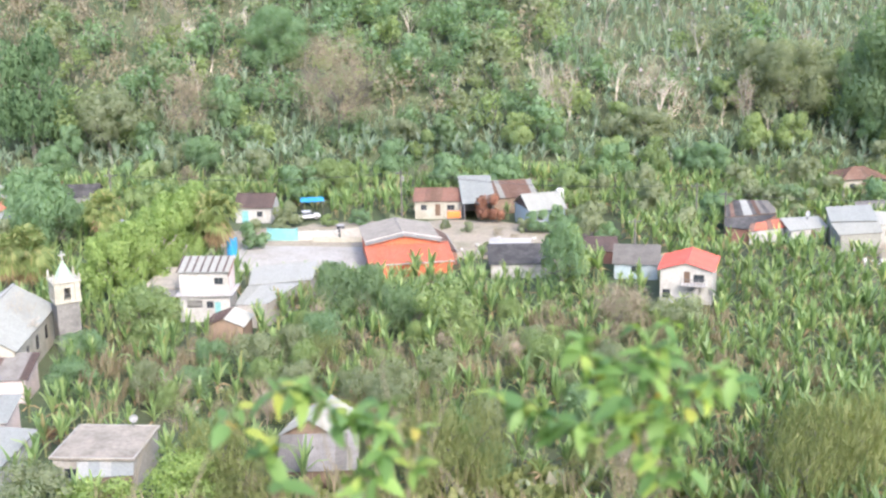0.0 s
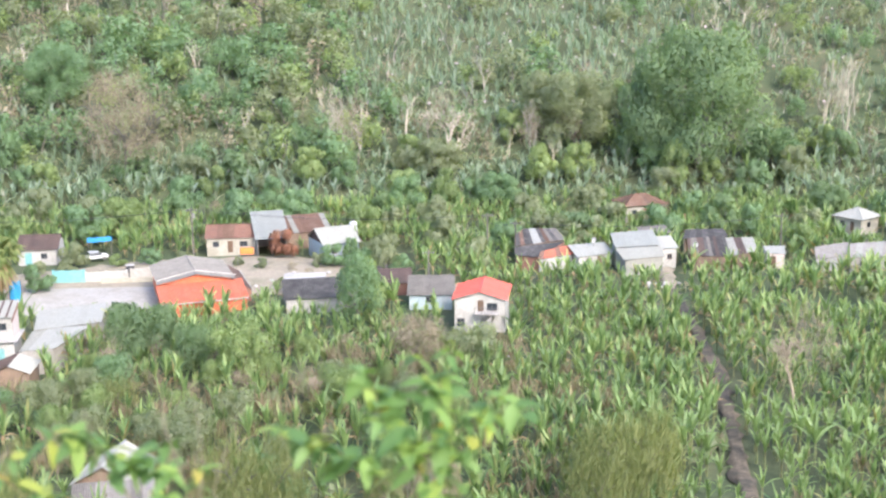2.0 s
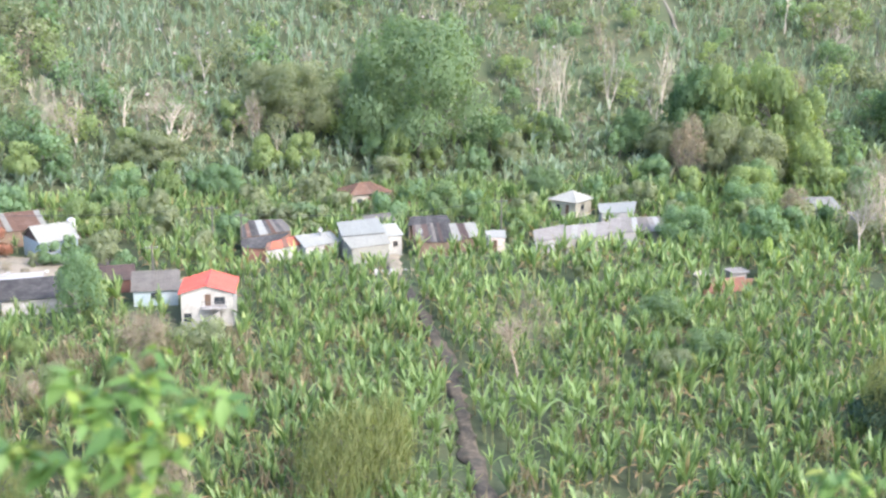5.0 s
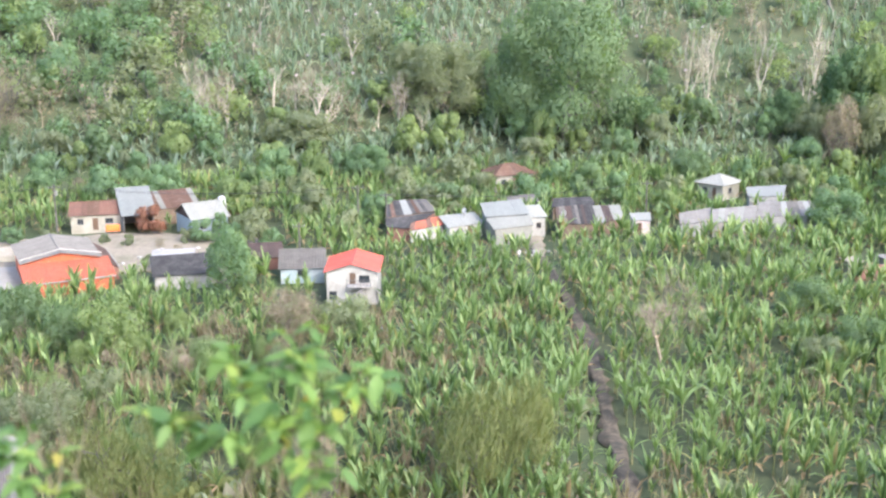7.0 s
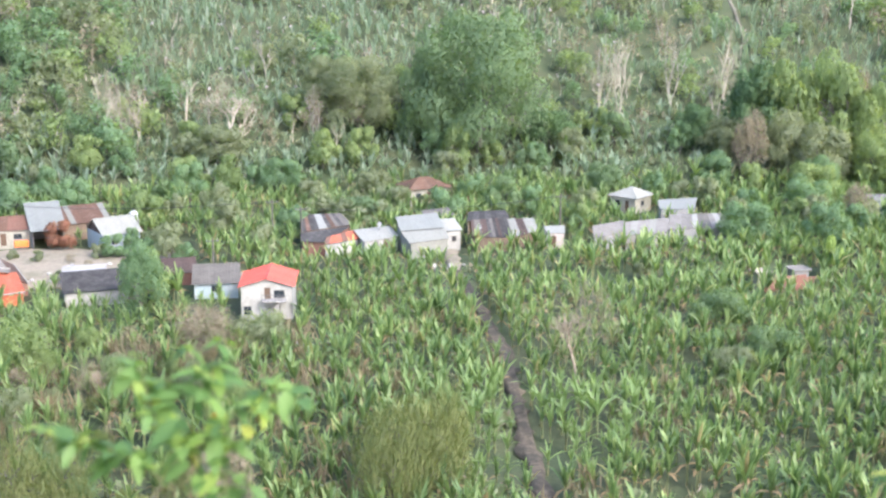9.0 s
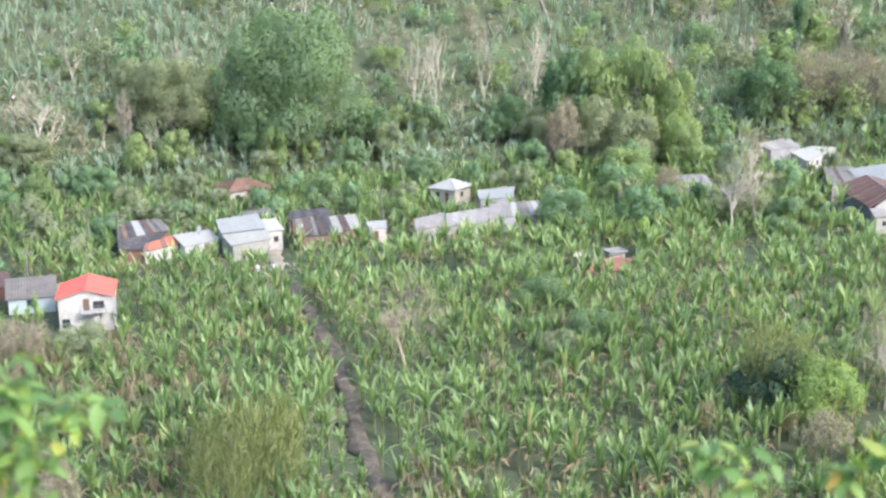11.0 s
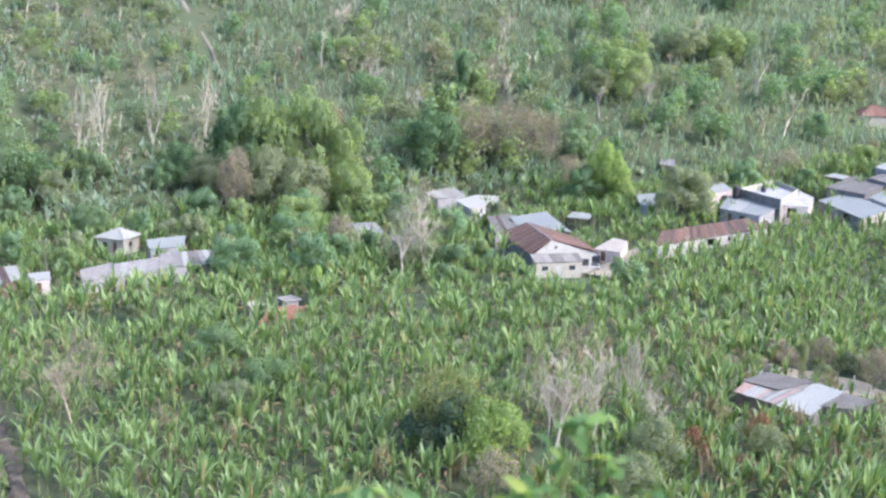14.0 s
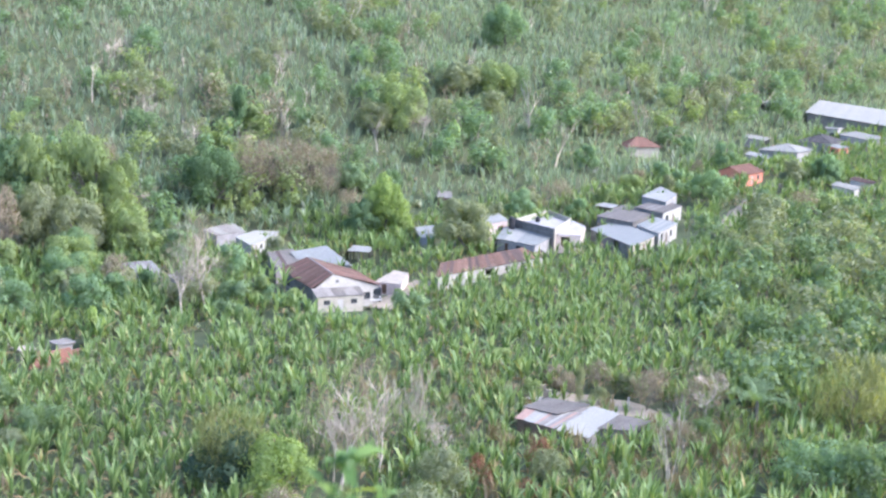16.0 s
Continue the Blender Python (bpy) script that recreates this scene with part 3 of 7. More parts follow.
        a0, b0, c0, d0 = (-w / 2 - o, -o, t), (w / 2 + o, -o, t), (w / 2 + o, d + o, t), (-w / 2 - o, d + o, t)
        k = min(w, d) / 2
        if w >= d:
            p, q = (-w / 2 + k, d / 2, t + rise), (w / 2 - k, d / 2, t + rise)
            slopes = ((a0, b0, q, p), (b0, c0, q, q), (c0, d0, p, q), (d0, a0, p, p))
        else:
            p, q = (0, k, t + rise), (0, d - k, t + rise)
            slopes = ((a0, b0, p, p), (b0, c0, q, p), (c0, d0, q, q), (d0, a0, p, q))
        cap = bmesh.new()
        for u, v in ((a0, p), (b0, q if w >= d else p), (c0, q), (d0, p if w >= d else q), (p, q)):
            add_tube(cap, Vector(u) + Vector((0, 0, 0.04)), Vector(v) + Vector((0, 0, 0.04)), 0.09, 0.09, 5)
        r = part("roof", cap, sheet[0], ob)
        for s in slopes:
            roof_trapezium(r, *s, sheet[0])
    else:                        # flat slab with a low parapet
        r = part("roof", box(-w / 2 - over, w / 2 + over, -over, d + over, hb, hb + 0.18, 0.03), sheet[0], ob)
        for x0, x1, y0, y1 in ((-w / 2 - over, w / 2 + over, -over, -over + 0.14), (-w / 2 - over, w / 2 + over, d + over - 0.14, d + over), (-w / 2 - over, -w / 2 - over + 0.14, -over + 0.14, d + over - 0.14), (w / 2 + over - 0.14, w / 2 + over, -over + 0.14, d + over - 0.14)):
            if rise > 0:
                part("parapet", box(x0, x1, y0, y1, hb + 0.18, hb + 0.18 + rise), wall, ob)
    return ob


def win(u, v, w=1.0, h=1.0, *paint):
    return (u, v, w, h, "window", *paint)


def door(u, w=0.95, h=2.05, *paint):
    return (u, 0.0, w, h, "door", *paint)


def barn_house(west, east):
    """The large house with two unequal roof slopes that meet on a ridge above its white front gable."""
    cx, cy = west[1][0], west[1][1]
    ob = thing("house", cx, cy, 0, "large house with a rusty red roof and a white front gable", "house", sink=0.05)
    lw, lt = [Vector((x - cx, y - cy, h)) for x, y, h in west], [Vector((x - cx, y - cy, h)) for x, y, h in east]
    beams = add_tube(bmesh.new(), lw[1], lw[2], 0.10, 0.10, 5)
    r = part("roof", beams, "rubble_pale", ob, "pale ridge cap")
    roof_trapezium(r, lw[3], lw[0], lw[1], lw[2], ["rust", "rust", "mid_red_roof"], 3)
    roof_trapezium(r, lt[1], lt[2], lt[3], lt[0], ["rust", "mid_red_roof", "rust"], 4)
    ring = [lw[0], lt[1], lt[2], lw[3]]
    inset = [v + ((ring[i - 1] - v).normalized() + (ring[(i + 1) % 4] - v).normalized()) * 0.5 for i, v in enumerate(ring)]
    for i in range(4):
        p, q = inset[i], inset[(i + 1) % 4]
        d = Vector((q.x - p.x, q.y - p.y, 0))
        holes = [win(1.2, 1.0, 1.2, 1.1), win(9.0, 0.9, 1.2, 1.2)] if i == 0 else [win(3.0, 1.0, 1.2, 1.1), win(9.0, 1.0, 1.2, 1.1)] if i == 3 else []
        # white front, dark render elsewhere: the unlit sides' tone is in the colour
        wall_panel(ob, "wall", pose(p.x, p.y, 0, 0, 0, math.degrees(math.atan2(d.y, d.x))), d.length, 3.0, "white_paint" if i == 0 else "old_render", holes)
    for p, q, ridge in ((inset[0], inset[1], lw[1]), (inset[2], inset[3], lw[2])):
        d = Vector((q.x - p.x, q.y - p.y, 0))
        n = Vector((-d.y, d.x, 0)).normalized()
        peak = p + d * max(0.0, min(1.0, (ridge - p).to_2d().dot(d.to_2d()) / d.length_squared))
        bm = bmesh.new()
        rows = [[bm.verts.new((v.x + n.x * k, v.y + n.y * k, z)) for v, z in ((p, 3.0), (q, 3.0), (peak, ridge.z - 0.15))] for k in (0.0, 0.16)]
        bm.faces.new(rows[0])
        bm.faces.new(rows[1][::-1])
        for k in range(3):
            bm.faces.new((rows[0][k], rows[1][k], rows[1][(k + 1) % 3], rows[0][(k + 1) % 3]))
        bmesh.ops.recalc_face_normals(bm, faces=bm.faces)
        part("gable_wall", bm, "white_paint", ob)
    part("gable_vent", box(-0.25, 0.25, -0.04, 0.02, 4.0, 4.5), "dark_frame", ob, "", Matrix.Translation((inset[0] + (inset[1] - inset[0]) * 0.36).to_2d().to_3d()) @ pose(0, 0, 0, 0, 0, -27))
    clear(cx, cy, -27, 9, -3, 17)


# ---- the western village ----
def church():
    ob = thing("church", -44.6, 150.2, 28, "whitewashed village church with a belfry and a pale metal nave roof", "church")
    clear(-44.6, 148, 28, 4, -6, 6)
    # tower
    slim = Matrix.Diagonal((0.92, 0.92, 0.885, 1))
    for nm, z0, z1, s in (("tower_shaft", -0.5, 6.2, 1.45), ("tower_base", -0.5, 0.6, 1.6)):
        part(nm, box(-s, s, -s, s, z0, z1, 0.04), "old_render", ob, "weathered grey render", slim)
    part("cornice", box(-1.7, 1.7, -1.7, 1.7, 6.2, 6.45, 0.06), "cream_paint", ob, "", slim)
    b = part("belfry_floor", box(-1.6, 1.6, -1.6, 1.6, 6.45, 6.55), "cream_paint", ob, "", slim)
    for sx in (-1, 1):
        for sy in (-1, 1):
            part("belfry_pillar", box(sx * 1.3 - 0.36, sx * 1.3 + 0.36, sy * 1.3 - 0.36, sy * 1.3 + 0.36, 6.45, 9.0, 0.03), "cream_paint", ob, "", slim)
    for turn in range(4):
        side_m = slim @ Matrix.Rotation(turn * math.pi / 2, 4, "Z")
        part("belfry_lintel", box(-0.94, 0.94, -1.56, -1.16, 8.3, 9.0), "cream_paint", ob, "", side_m)
        for x0 in (-0.94, 0.42):
            part("belfry_panel", box(x0, x0 + 0.52, -1.51, -1.21, 6.55, 8.3), "cream_paint", ob, "", side_m)
    part("bell", tube((0, 0, 7.1), (0, 0, 7.9), 0.45, 0.2, 12), "dark_frame", b)
    part("belfry_cornice", box(-1.85, 1.85, -1.85, 1.85, 9.0, 9.22, 0.06), "cream_paint", ob, "", slim)
    for sx in (-1, 1):
        for sy in (-1, 1):
            pin = tube((sx * 1.6, sy * 1.6, 9.22), (sx * 1.6, sy * 1.6, 9.9), 0.2, 0.12, 6)
            add_tube(pin, (sx * 1.6, sy * 1.6, 9.9), (sx * 1.6, sy * 1.6, 10.5), 0.16, 0.01, 6)
            part("pinnacle", pin, "cream_paint", ob, "", slim)
    part("spire", tube((0, 0, 9.22), (0, 0, 11.6), 1.35, 0.16, 8), "spire_green", ob, "pale green tapering spire", slim)
    cr = box(-0.09, 0.09, -0.09, 0.09, 11.5, 13.0, 0.02)
    add_box(cr, -0.45, 0.45, -0.085, 0.085, 12.35, 12.53)
    part("cross", cr, "white_paint", ob, "white cross", slim)
    # nave: ridge runs towards the valley from the tower
    w, d, h, rise = 9.0, 17.0, 4.2, 2.6
    nv = pose(-44.6, 150.2, 0, 0, 0, 28).inverted() @ pose(-51.4, 152.5, 0, 0, 0, 2)
    fr = bmesh.new()
    add_box(fr, -w / 2, w / 2, -d, 0, -0.5, h)
    part("nave_wall", fr, "cream_paint", ob, "", nv)
    for yy in (-d, -0.16):
        gb = bmesh.new()
        v = [gb.verts.new((sx, yy + k * 0.16, zz)) for k in (0, 1) for sx, zz in ((-w / 2, h), (w / 2, h), (0, h + rise))]
        gb.faces.new(v[0:3])
        gb.faces.new(v[3:6][::-1])
        for i in range(3):
            gb.faces.new((v[i], v[3 + i], v[3 + (i + 1) % 3], v[(i + 1) % 3]))
        bmesh.ops.recalc_face_normals(gb, faces=gb.faces)
        part("nave_gable", gb, "cream_paint", ob, "", nv)
    r = part("nave_roof", box(-0.15, 0.15, -d - 0.3, 0.3, h + rise + 0.12, h + rise + 0.2), "white_zinc", ob, "", nv)
    up = Vector((w / 2, 0, rise)).normalized()
    run = math.hypot(w / 2, rise) + 0.4
    roof_plane(r, Vector((-w / 2, 0.3, h + 0.1)) - up * 0.4, (0, -1, 0), up, d + 0.6, run, ["blue_zinc"], 5)
    up2 = Vector((-w / 2, 0, rise)).normalized()
    roof_plane(r, Vector((w / 2, -d - 0.3, h + 0.1)) - up2 * 0.4, (0, 1, 0), up2, d + 0.6, run, ["blue_zinc"], 6)
    for k in (-4, -8, -12):
        wd = box(w / 2 - 0.05, w / 2 + 0.03, k - 0.5, k + 0.5, 1.4, 3.0)
        part("nave_window", wd, "glass", ob, "", nv)
    clear(-50, 142, 3, 7, -12, 6)


church()

two = house("white two-storey house with a ribbed pale metal roof", -30.0, 159.6, -2, 6.4, 4.6, 3.1, "flat", 0.0, "white_paint", "concrete",
            front=[(1.0, 1.5, 1.9, 1.0, "grille"), (3.4, 1.5, 0.9, 0.9, "window"), door(4.45, 0.75, 2.3, "teal_paint")], over=0.45, front_room=9)
up = Matrix.Translation((0, 0.6, 3.3))
wall_panel(two, "upper_wall", up @ pose(-3.2, 0, 0), 6.3, 2.7, "white_paint", [win(4.4, 1.1, 1.15, 0.9)])
wall_panel(two, "upper_wall", up @ pose(3.1, 3.9, 0, 0, 0, 180), 6.3, 3.5, "white_paint")
wall_panel(two, "upper_wall", up @ pose(3.1, 0.17, 0, 0, 0, 90), 3.56, 2.7, "pink_paint")
wall_panel(two, "upper_wall", up @ pose(-3.2, 3.73, 0, 0, 0, -90), 3.56, 2.7, "white_paint")
tr = part("upper_roof", box(-3.4, 3.3, 0.9, 1.05, 6.1, 6.2), "pole_wood", two)
roof_plane(tr, (-3.5, 0.2, 6.08), (1, 0, 0), (0, 4.4, 0.95), 6.8, 4.7, ["white_zinc"], 5, 1.0)
for k in range(7):
    part("roof_sheet", box(-3.45 + k * 0.97, -3.2 + k * 0.97, 0, 4.7, 0.05, 0.08), "brown_roof", tr, "", Matrix.Translation((0, 0.2, 6.08)) @ Matrix.Rotation(math.atan2(0.95, 4.4), 4, "X"))
part("verge_board", box(3.3, 3.42, 0.2, 4.9, 5.95, 6.2), "mid_red_roof", two, "red-painted verge", pose(0, 0, 0.05, 12, 0, 0) @ Matrix.Translation((0, 0.0, -0.12)))
house("low block annexe with a stained tan terrace roof", -35.9, 163.5, -4, 5.4, 10.5, 3.0, "flat", 0.0, "block", "tan_slab", front=[door(3.6)], over=0.1, category="annexe", name="annexe")
house("lean-to shed with one brown and one pale roof slope", -26.2, 150.4, -6, 4.6, 4.6, 1.9, "front_gable", 0.9, "boards", ["brown_roof"], other=["white_zinc"], over=0.3, category="shed", name="shed", front_room=3)
lot("long shed with a bleached pale metal roof", [(-25.9, 156.6, 2.6), (-21.9, 157.1, 2.6), (-18.4, 165.3, 3.0), (-25.2, 165.0, 3.0)], "pale_concrete", ["zinc", "white_zinc"], None, room=4)
lot("shed with a clean white metal roof beside the court", [(-25.1, 164.1, 3.1), (-17.1, 166.3, 3.1), (-17.1, 174.4, 3.5), (-25.6, 172.1, 3.5)], "pale_concrete", ["white_zinc"], None)
house("small white house with a dark brown roof and teal door", -31.4, 214.8, -4, 6.0, 7.4, 2.5, "gable", 1.6, "white_paint", ["brown_roof"], front=[door(1.1, 1.1, 2.0, "teal_paint"), win(3.6, 1.0, 1.0, 0.9)], front_room=12)
hall = house("orange hall with a pale grey gabled roof", -5.6, 183.6, 8, 10.0, 11.5, 3.6, "front_gable", 1.0, "orange_paint", ["beige_sheet"], over=0.5, front_room=3, category="hall", name="hall")
for s in (-1, 1):
    a_ = math.atan2(1.0, 5.0)
    part("verge_board", box(0, 5.6, -0.06, 0.04, -0.06, 0.06), "white_paint", hall, "white verge board", Matrix.Translation((0, -0.52, 5.3)) @ (Matrix.Rotation(a_, 4, "Y") if s > 0 else Matrix.Rotation(math.pi, 4, "Z") @ Matrix.Rotation(a_, 4, "Y")))
front_roof = house("low orange lean-to with a reddish sheet roof before the hall", -4.4, 179.0, 10, 11.6, 4.6, 2.1, "shed", 1.1, "orange_paint", ["coral_sheet"], over=0.25, category="lean-to", name="lean_to", front_room=3.0)
part("fascia", box(-6.05, 6.05, -0.36, -0.28, 1.75, 1.9), "white_paint", front_roof, "white-painted edge board")
side = house("dark lean-to with a white-edged brown roof beside the hall", 1.2, 190.4, 98, 11.5, 2.6, 1.9, "shed", 1.3, "brick", ["brown_roof"], over=0.1, category="lean-to", name="lean_to")
part("fascia", box(-5.9, 5.9, -0.2, -0.12, 1.58, 1.82), "white_paint", side, "white-painted edge board")
house("pale green house with a red ribbed roof", -0.6, 217.2, -5, 8.0, 6.6, 2.5, "gable", 1.5, "cream_paint", ["rust", "mid_red_roof"], front=[win(1.0, 1.0, 1.0, 0.9), door(3.4, 0.9, 2.0), win(5.4, 1.0, 1.3, 0.9)], front_room=12)
house("open-fronted shelter with a tall pale blue metal roof", 6.1, 214.6, 4, 4.9, 8.0, 3.0, "shed", 2.2, "block", ["blue_zinc"], category="shelter", name="shelter", open_front=True, front_room=8)
house("shed roofed with streaked rusty sheets", 12.2, 220.2, 8, 7.8, 6.5, 2.6, "shed", 1.2, "boards", ["rust", "zinc", "rust"], category="shed", name="shed")
house("pale blue house with a white gabled metal roof", 17.0, 208.4, 16, 5.9, 7.6, 2.6, "gable", 1.9, "blue_paint", ["white_zinc"], front=[win(1.2, 1.0, 1.0, 1.0), door(3.6, 0.9, 2.0, "white_paint")], front_room=9, gable="brown_roof")
house("long shed with a dark corrugated roof and white wall", 10.6, 176.6, 0, 8.0, 5.4, 2.3, "shed", 1.0, "white_paint", ["dark_sheet"], category="shed", name="shed", front_room=5)
house("low grey slab-roofed store", 9.7, 186.4, -5, 5.4, 3.2, 2.3, "flat", 0.0, "block", "concrete", category="store", name="store")
house("small brown plank shed with a dark roof", 22.6, 183.9, -4, 4.4, 4.0, 1.9, "shed", 0.8, "brick", ["brown_roof"], category="shed", name="shed", front_room=4)
house("grey-roofed cottage with a pale blue front", 26.4, 175.4, -10, 5.9, 5.2, 2.2, "shed", 1.0, "blue_paint", ["drab_sheet"], front=[win(2.3, 0.8, 0.9, 0.9), door(3.8, 0.8, 1.9, "white_paint")], front_room=6)
red = house("white two-storey house with a bright red gabled roof", 31.0, 163.2, -16, 6.6, 7.6, 4.2, "front_gable", 1.0, "white_paint", ["red_roof"],
            front=[win(0.3, 0.4, 1.0, 1.2), win(4.2, 2.7, 1.4, 1.0), (3.0, 2.45, 0.8, 1.6, "door")], over=0.4, front_room=9)
for i in range(9):
    part("step", box(1.3 - i * 0.3, 1.6 - i * 0.3, -1.3, -0.05, -0.3, 2.4 - 0.27 * (i + 1)), "pale_concrete", red)
part("landing", box(-0.6, 2.6, -1.4, -0.02, 2.42, 2.58, 0.02), "concrete", red)
for i in range(8):
    part("baluster", tube((-0.55 + i * 0.44, -1.36, 2.5), (-0.55 + i * 0.44, -1.36, 3.4), 0.025, 0.025, 5), "dark_frame", red)
part("handrail", tube((-0.6, -1.36, 3.4), (2.6, -1.36, 3.4), 0.035, 0.035, 6), "dark_frame", red)

# ---- the middle of the village ----
lot("dark-roofed house patched with white and rusty sheets", [(44.0, 200.0, 2.6), (52.9, 202.8, 2.6), (52.5, 208.7, 3.4), (45.8, 209.6, 3.4)], "boards", ["drab_sheet", "dark_sheet", "drab_sheet", "white_zinc", "rust"], None, "house", "house", wide=0.8)
lot("low house with a black metal roof", [(42.8, 196.0, 2.1), (46.3, 193.8, 2.1), (52.2, 201.1, 2.8), (43.5, 198.8, 2.8)], "brick", ["dark_sheet"], None, "house", "house", room=2)
lot("lean-to with a faded red sheet roof", [(45.8, 193.2, 1.9), (52.2, 195.5, 1.9), (52.2, 199.0, 2.6), (46.8, 195.5, 2.6)], "white_paint", ["coral_sheet", "mid_red_roof"], None, "lean-to", "lean_to", room=2.5)
lot("white house with a bright metal roof", [(51.9, 192.3, 2.1), (58.4, 194.6, 2.1), (58.0, 199.1, 2.8), (51.8, 198.2, 2.8)], "white_paint", ["white_zinc"], {0: [win(1.5, 0.8, 1.0, 0.9), door(3.5, 0.9, 1.9)]}, "house", "house", room=2.5)
lot("tall shed with a pale blue metal roof", [(57.9, 192.5, 3.4), (65.2, 192.6, 3.4), (65.8, 198.5, 4.6), (58.5, 197.4, 4.6)], "zinc", ["blue_zinc"])
lot("grey metal lean-to before the tall shed", [(57.8, 187.3, 2.5), (64.6, 188.6, 2.5), (65.1, 192.2, 3.3), (57.8, 192.1, 3.3)], "zinc", ["zinc", "grey_sheet", "zinc"], None, "lean-to", "lean_to", room=2)
lot("small store with a dark sheet roof on posts", [(65.7, 202.4, 2.8), (70.8, 203.8, 2.8), (71.1, 208.4, 3.2), (65.8, 207.0, 3.2)], "block", ["drab_sheet"], None, "store", "store", open_edges=(0,))
lot("small white house with a pale roof by the lane", [(64.7, 192.1, 2.9), (68.0, 192.0, 2.9), (68.1, 196.3, 4.0), (65.3, 196.2, 4.0)], "white_paint", ["white_zinc"], {0: [win(1.2, 1.1, 0.8, 0.9, "wood_door")]}, "house", "house", room=6)
lot("open barn with a blackened roof", [(71.2, 199.6, 2.6), (79.0, 199.7, 2.6), (79.9, 204.0, 3.0), (73.6, 204.8, 3.0)], "boards", ["dark_sheet"], None, "barn", "barn", open_edges=(0,))
lot("long plank shed with a dark ribbed roof", [(69.1, 190.5, 2.0), (74.8, 187.7, 2.0), (76.9, 195.9, 3.6), (70.5, 195.4, 3.6)], "boards", ["dark_sheet", "drab_sheet", "dark_sheet", "brown_roof"], None, wide=0.55)
lot("shed with a roof of pale and brown sheets", [(75.1, 188.4, 2.0), (80.8, 191.0, 2.0), (81.9, 196.5, 3.0), (77.5, 197.2, 3.0)], "boards", ["zinc", "brown_roof", "white_zinc"], None, wide=0.9)
lot("tiny pink-walled store with a white sheet roof", [(80.7, 188.0, 2.3), (83.3, 186.9, 2.3), (84.9, 190.9, 2.7), (81.5, 191.4, 2.7)], "pink_paint", ["white_zinc"], {0: [door(0.5, 0.8, 1.9, "wood_door")]}, "store", "store", over=0.15, room=5)
house("hut with a faded rusty hipped roof and pale walls", 74.4, 228.4, 6, 7.6, 5.6, 2.6, "hip", 1.6, "cream_paint", ["rust"], front=[win(1.0, 1.0, 1.1, 0.9), door(3.2), win(5.4, 1.0, 1.1, 0.9)], over=0.6, category="hut", name="hut", front_room=6)
house("white hut with a pale pyramid roof", 104.9, 210.2, -60, 5.2, 5.2, 2.4, "hip", 1.5, "cream_paint", ["white_zinc"], front=[win(1.0, 0.9, 0.9, 0.9), door(3.0, 0.8, 1.9)], right=[win(1.6, 0.9, 1.0, 0.9)], over=0.5, category="hut", name="hut", front_room=6)
lot("low byre with a grey sheet roof", [(86.7, 183.6, 2.1), (92.6, 184.6, 2.1), (95.0, 190.0, 3.0), (88.4, 187.8, 3.0)], "block", ["grey_sheet", "zinc", "grey_sheet"], None, "byre", "byre")
lot("low grey-roofed house built on to the byre", [(91.6, 182.8, 2.2), (99.0, 182.6, 2.2), (102.5, 188.5, 3.2), (94.3, 188.0, 3.2)], "pale_concrete", ["grey_sheet", "grey_sheet", "zinc"], {0: [win(1.6, 0.7, 1.0, 0.9), door(3.4, 0.9, 1.8)]}, "house", "house")
lot("long stable patched with grey and white sheets", [(100.0, 184.4, 2.2), (110.7, 182.7, 2.2), (112.6, 189.0, 3.2), (104.1, 190.8, 3.2)], "block", ["drab_sheet", "grey_sheet", "drab_sheet", "white_zinc"], {0: [(6.0, 0.5, 1.5, 1.2, "gap"), (8.2, 0.5, 1.2, 1.2, "gap")]}, "stable", "stable")
lot("low shed with a light metal roof", [(106.3, 198.9, 2.3), (111.9, 197.1, 2.3), (115.3, 202.1, 3.2), (107.7, 202.5, 3.2)], "block", ["zinc", "blue_zinc"], room=3)
rw = thing("garden_wall", 103.6, 154.4, -3, "broken red brick wall at the edge of the banana field", "wall")
part("brickwork", box(-4.2, 2.2, -0.12, 0.12, -0.4, 1.7), "brick", rw)
part("brickwork", box(2.2, 4.2, -0.12, 0.12, -0.4, 1.3), "brick", rw)
clear(103.6, 154.4, -3, 4.6, -3.2, 4)
house("little cistern house behind the brick wall", 101.6, 158.5, -3, 1.8, 1.8, 1.2, "flat", 0.08, "cream_paint", "tan_slab", category="store", name="store")
house("little grey cistern house with a slab roof", 107.6, 158.0, -3, 2.2, 2.0, 1.2, "flat", 0.08, "block", "grey_sheet", category="store", name="store")

# ---- the eastern village ----
house("grey shed half hidden by bare trees", 145.3, 188.6, -17, 5.8, 5.0, 2.3, "shed", 0.9, "block", ["zinc", "grey_sheet"], category="shed", name="shed")
house("unfinished pale block house with a grey roof", 143.8, 172.2, -14, 4.8, 6.4, 2.5, "shed", 1.0, "pale_concrete", ["grey_sheet"], front=[win(0.8, 0.9, 1.0, 1.0), door(2.6)], front_room=1.5)
lot("small shed with a pale blue roof behind a tree", [(204.7, 175.1, 2.3), (205.1, 171.6, 2.3), (216.0, 180.6, 3.0), (210.3, 181.2, 3.0)], "block", ["blue_zinc"], None)
lot("canopy of loose white sheets on posts", [(186.7, 178.6, 2.2), (188.7, 174.2, 2.2), (192.6, 176.9, 2.5), (191.2, 181.0, 2.5)], "boards", ["white_zinc"], None, "shelter", "shelter", open_edges=(0, 1, 2, 3), over=0.15)
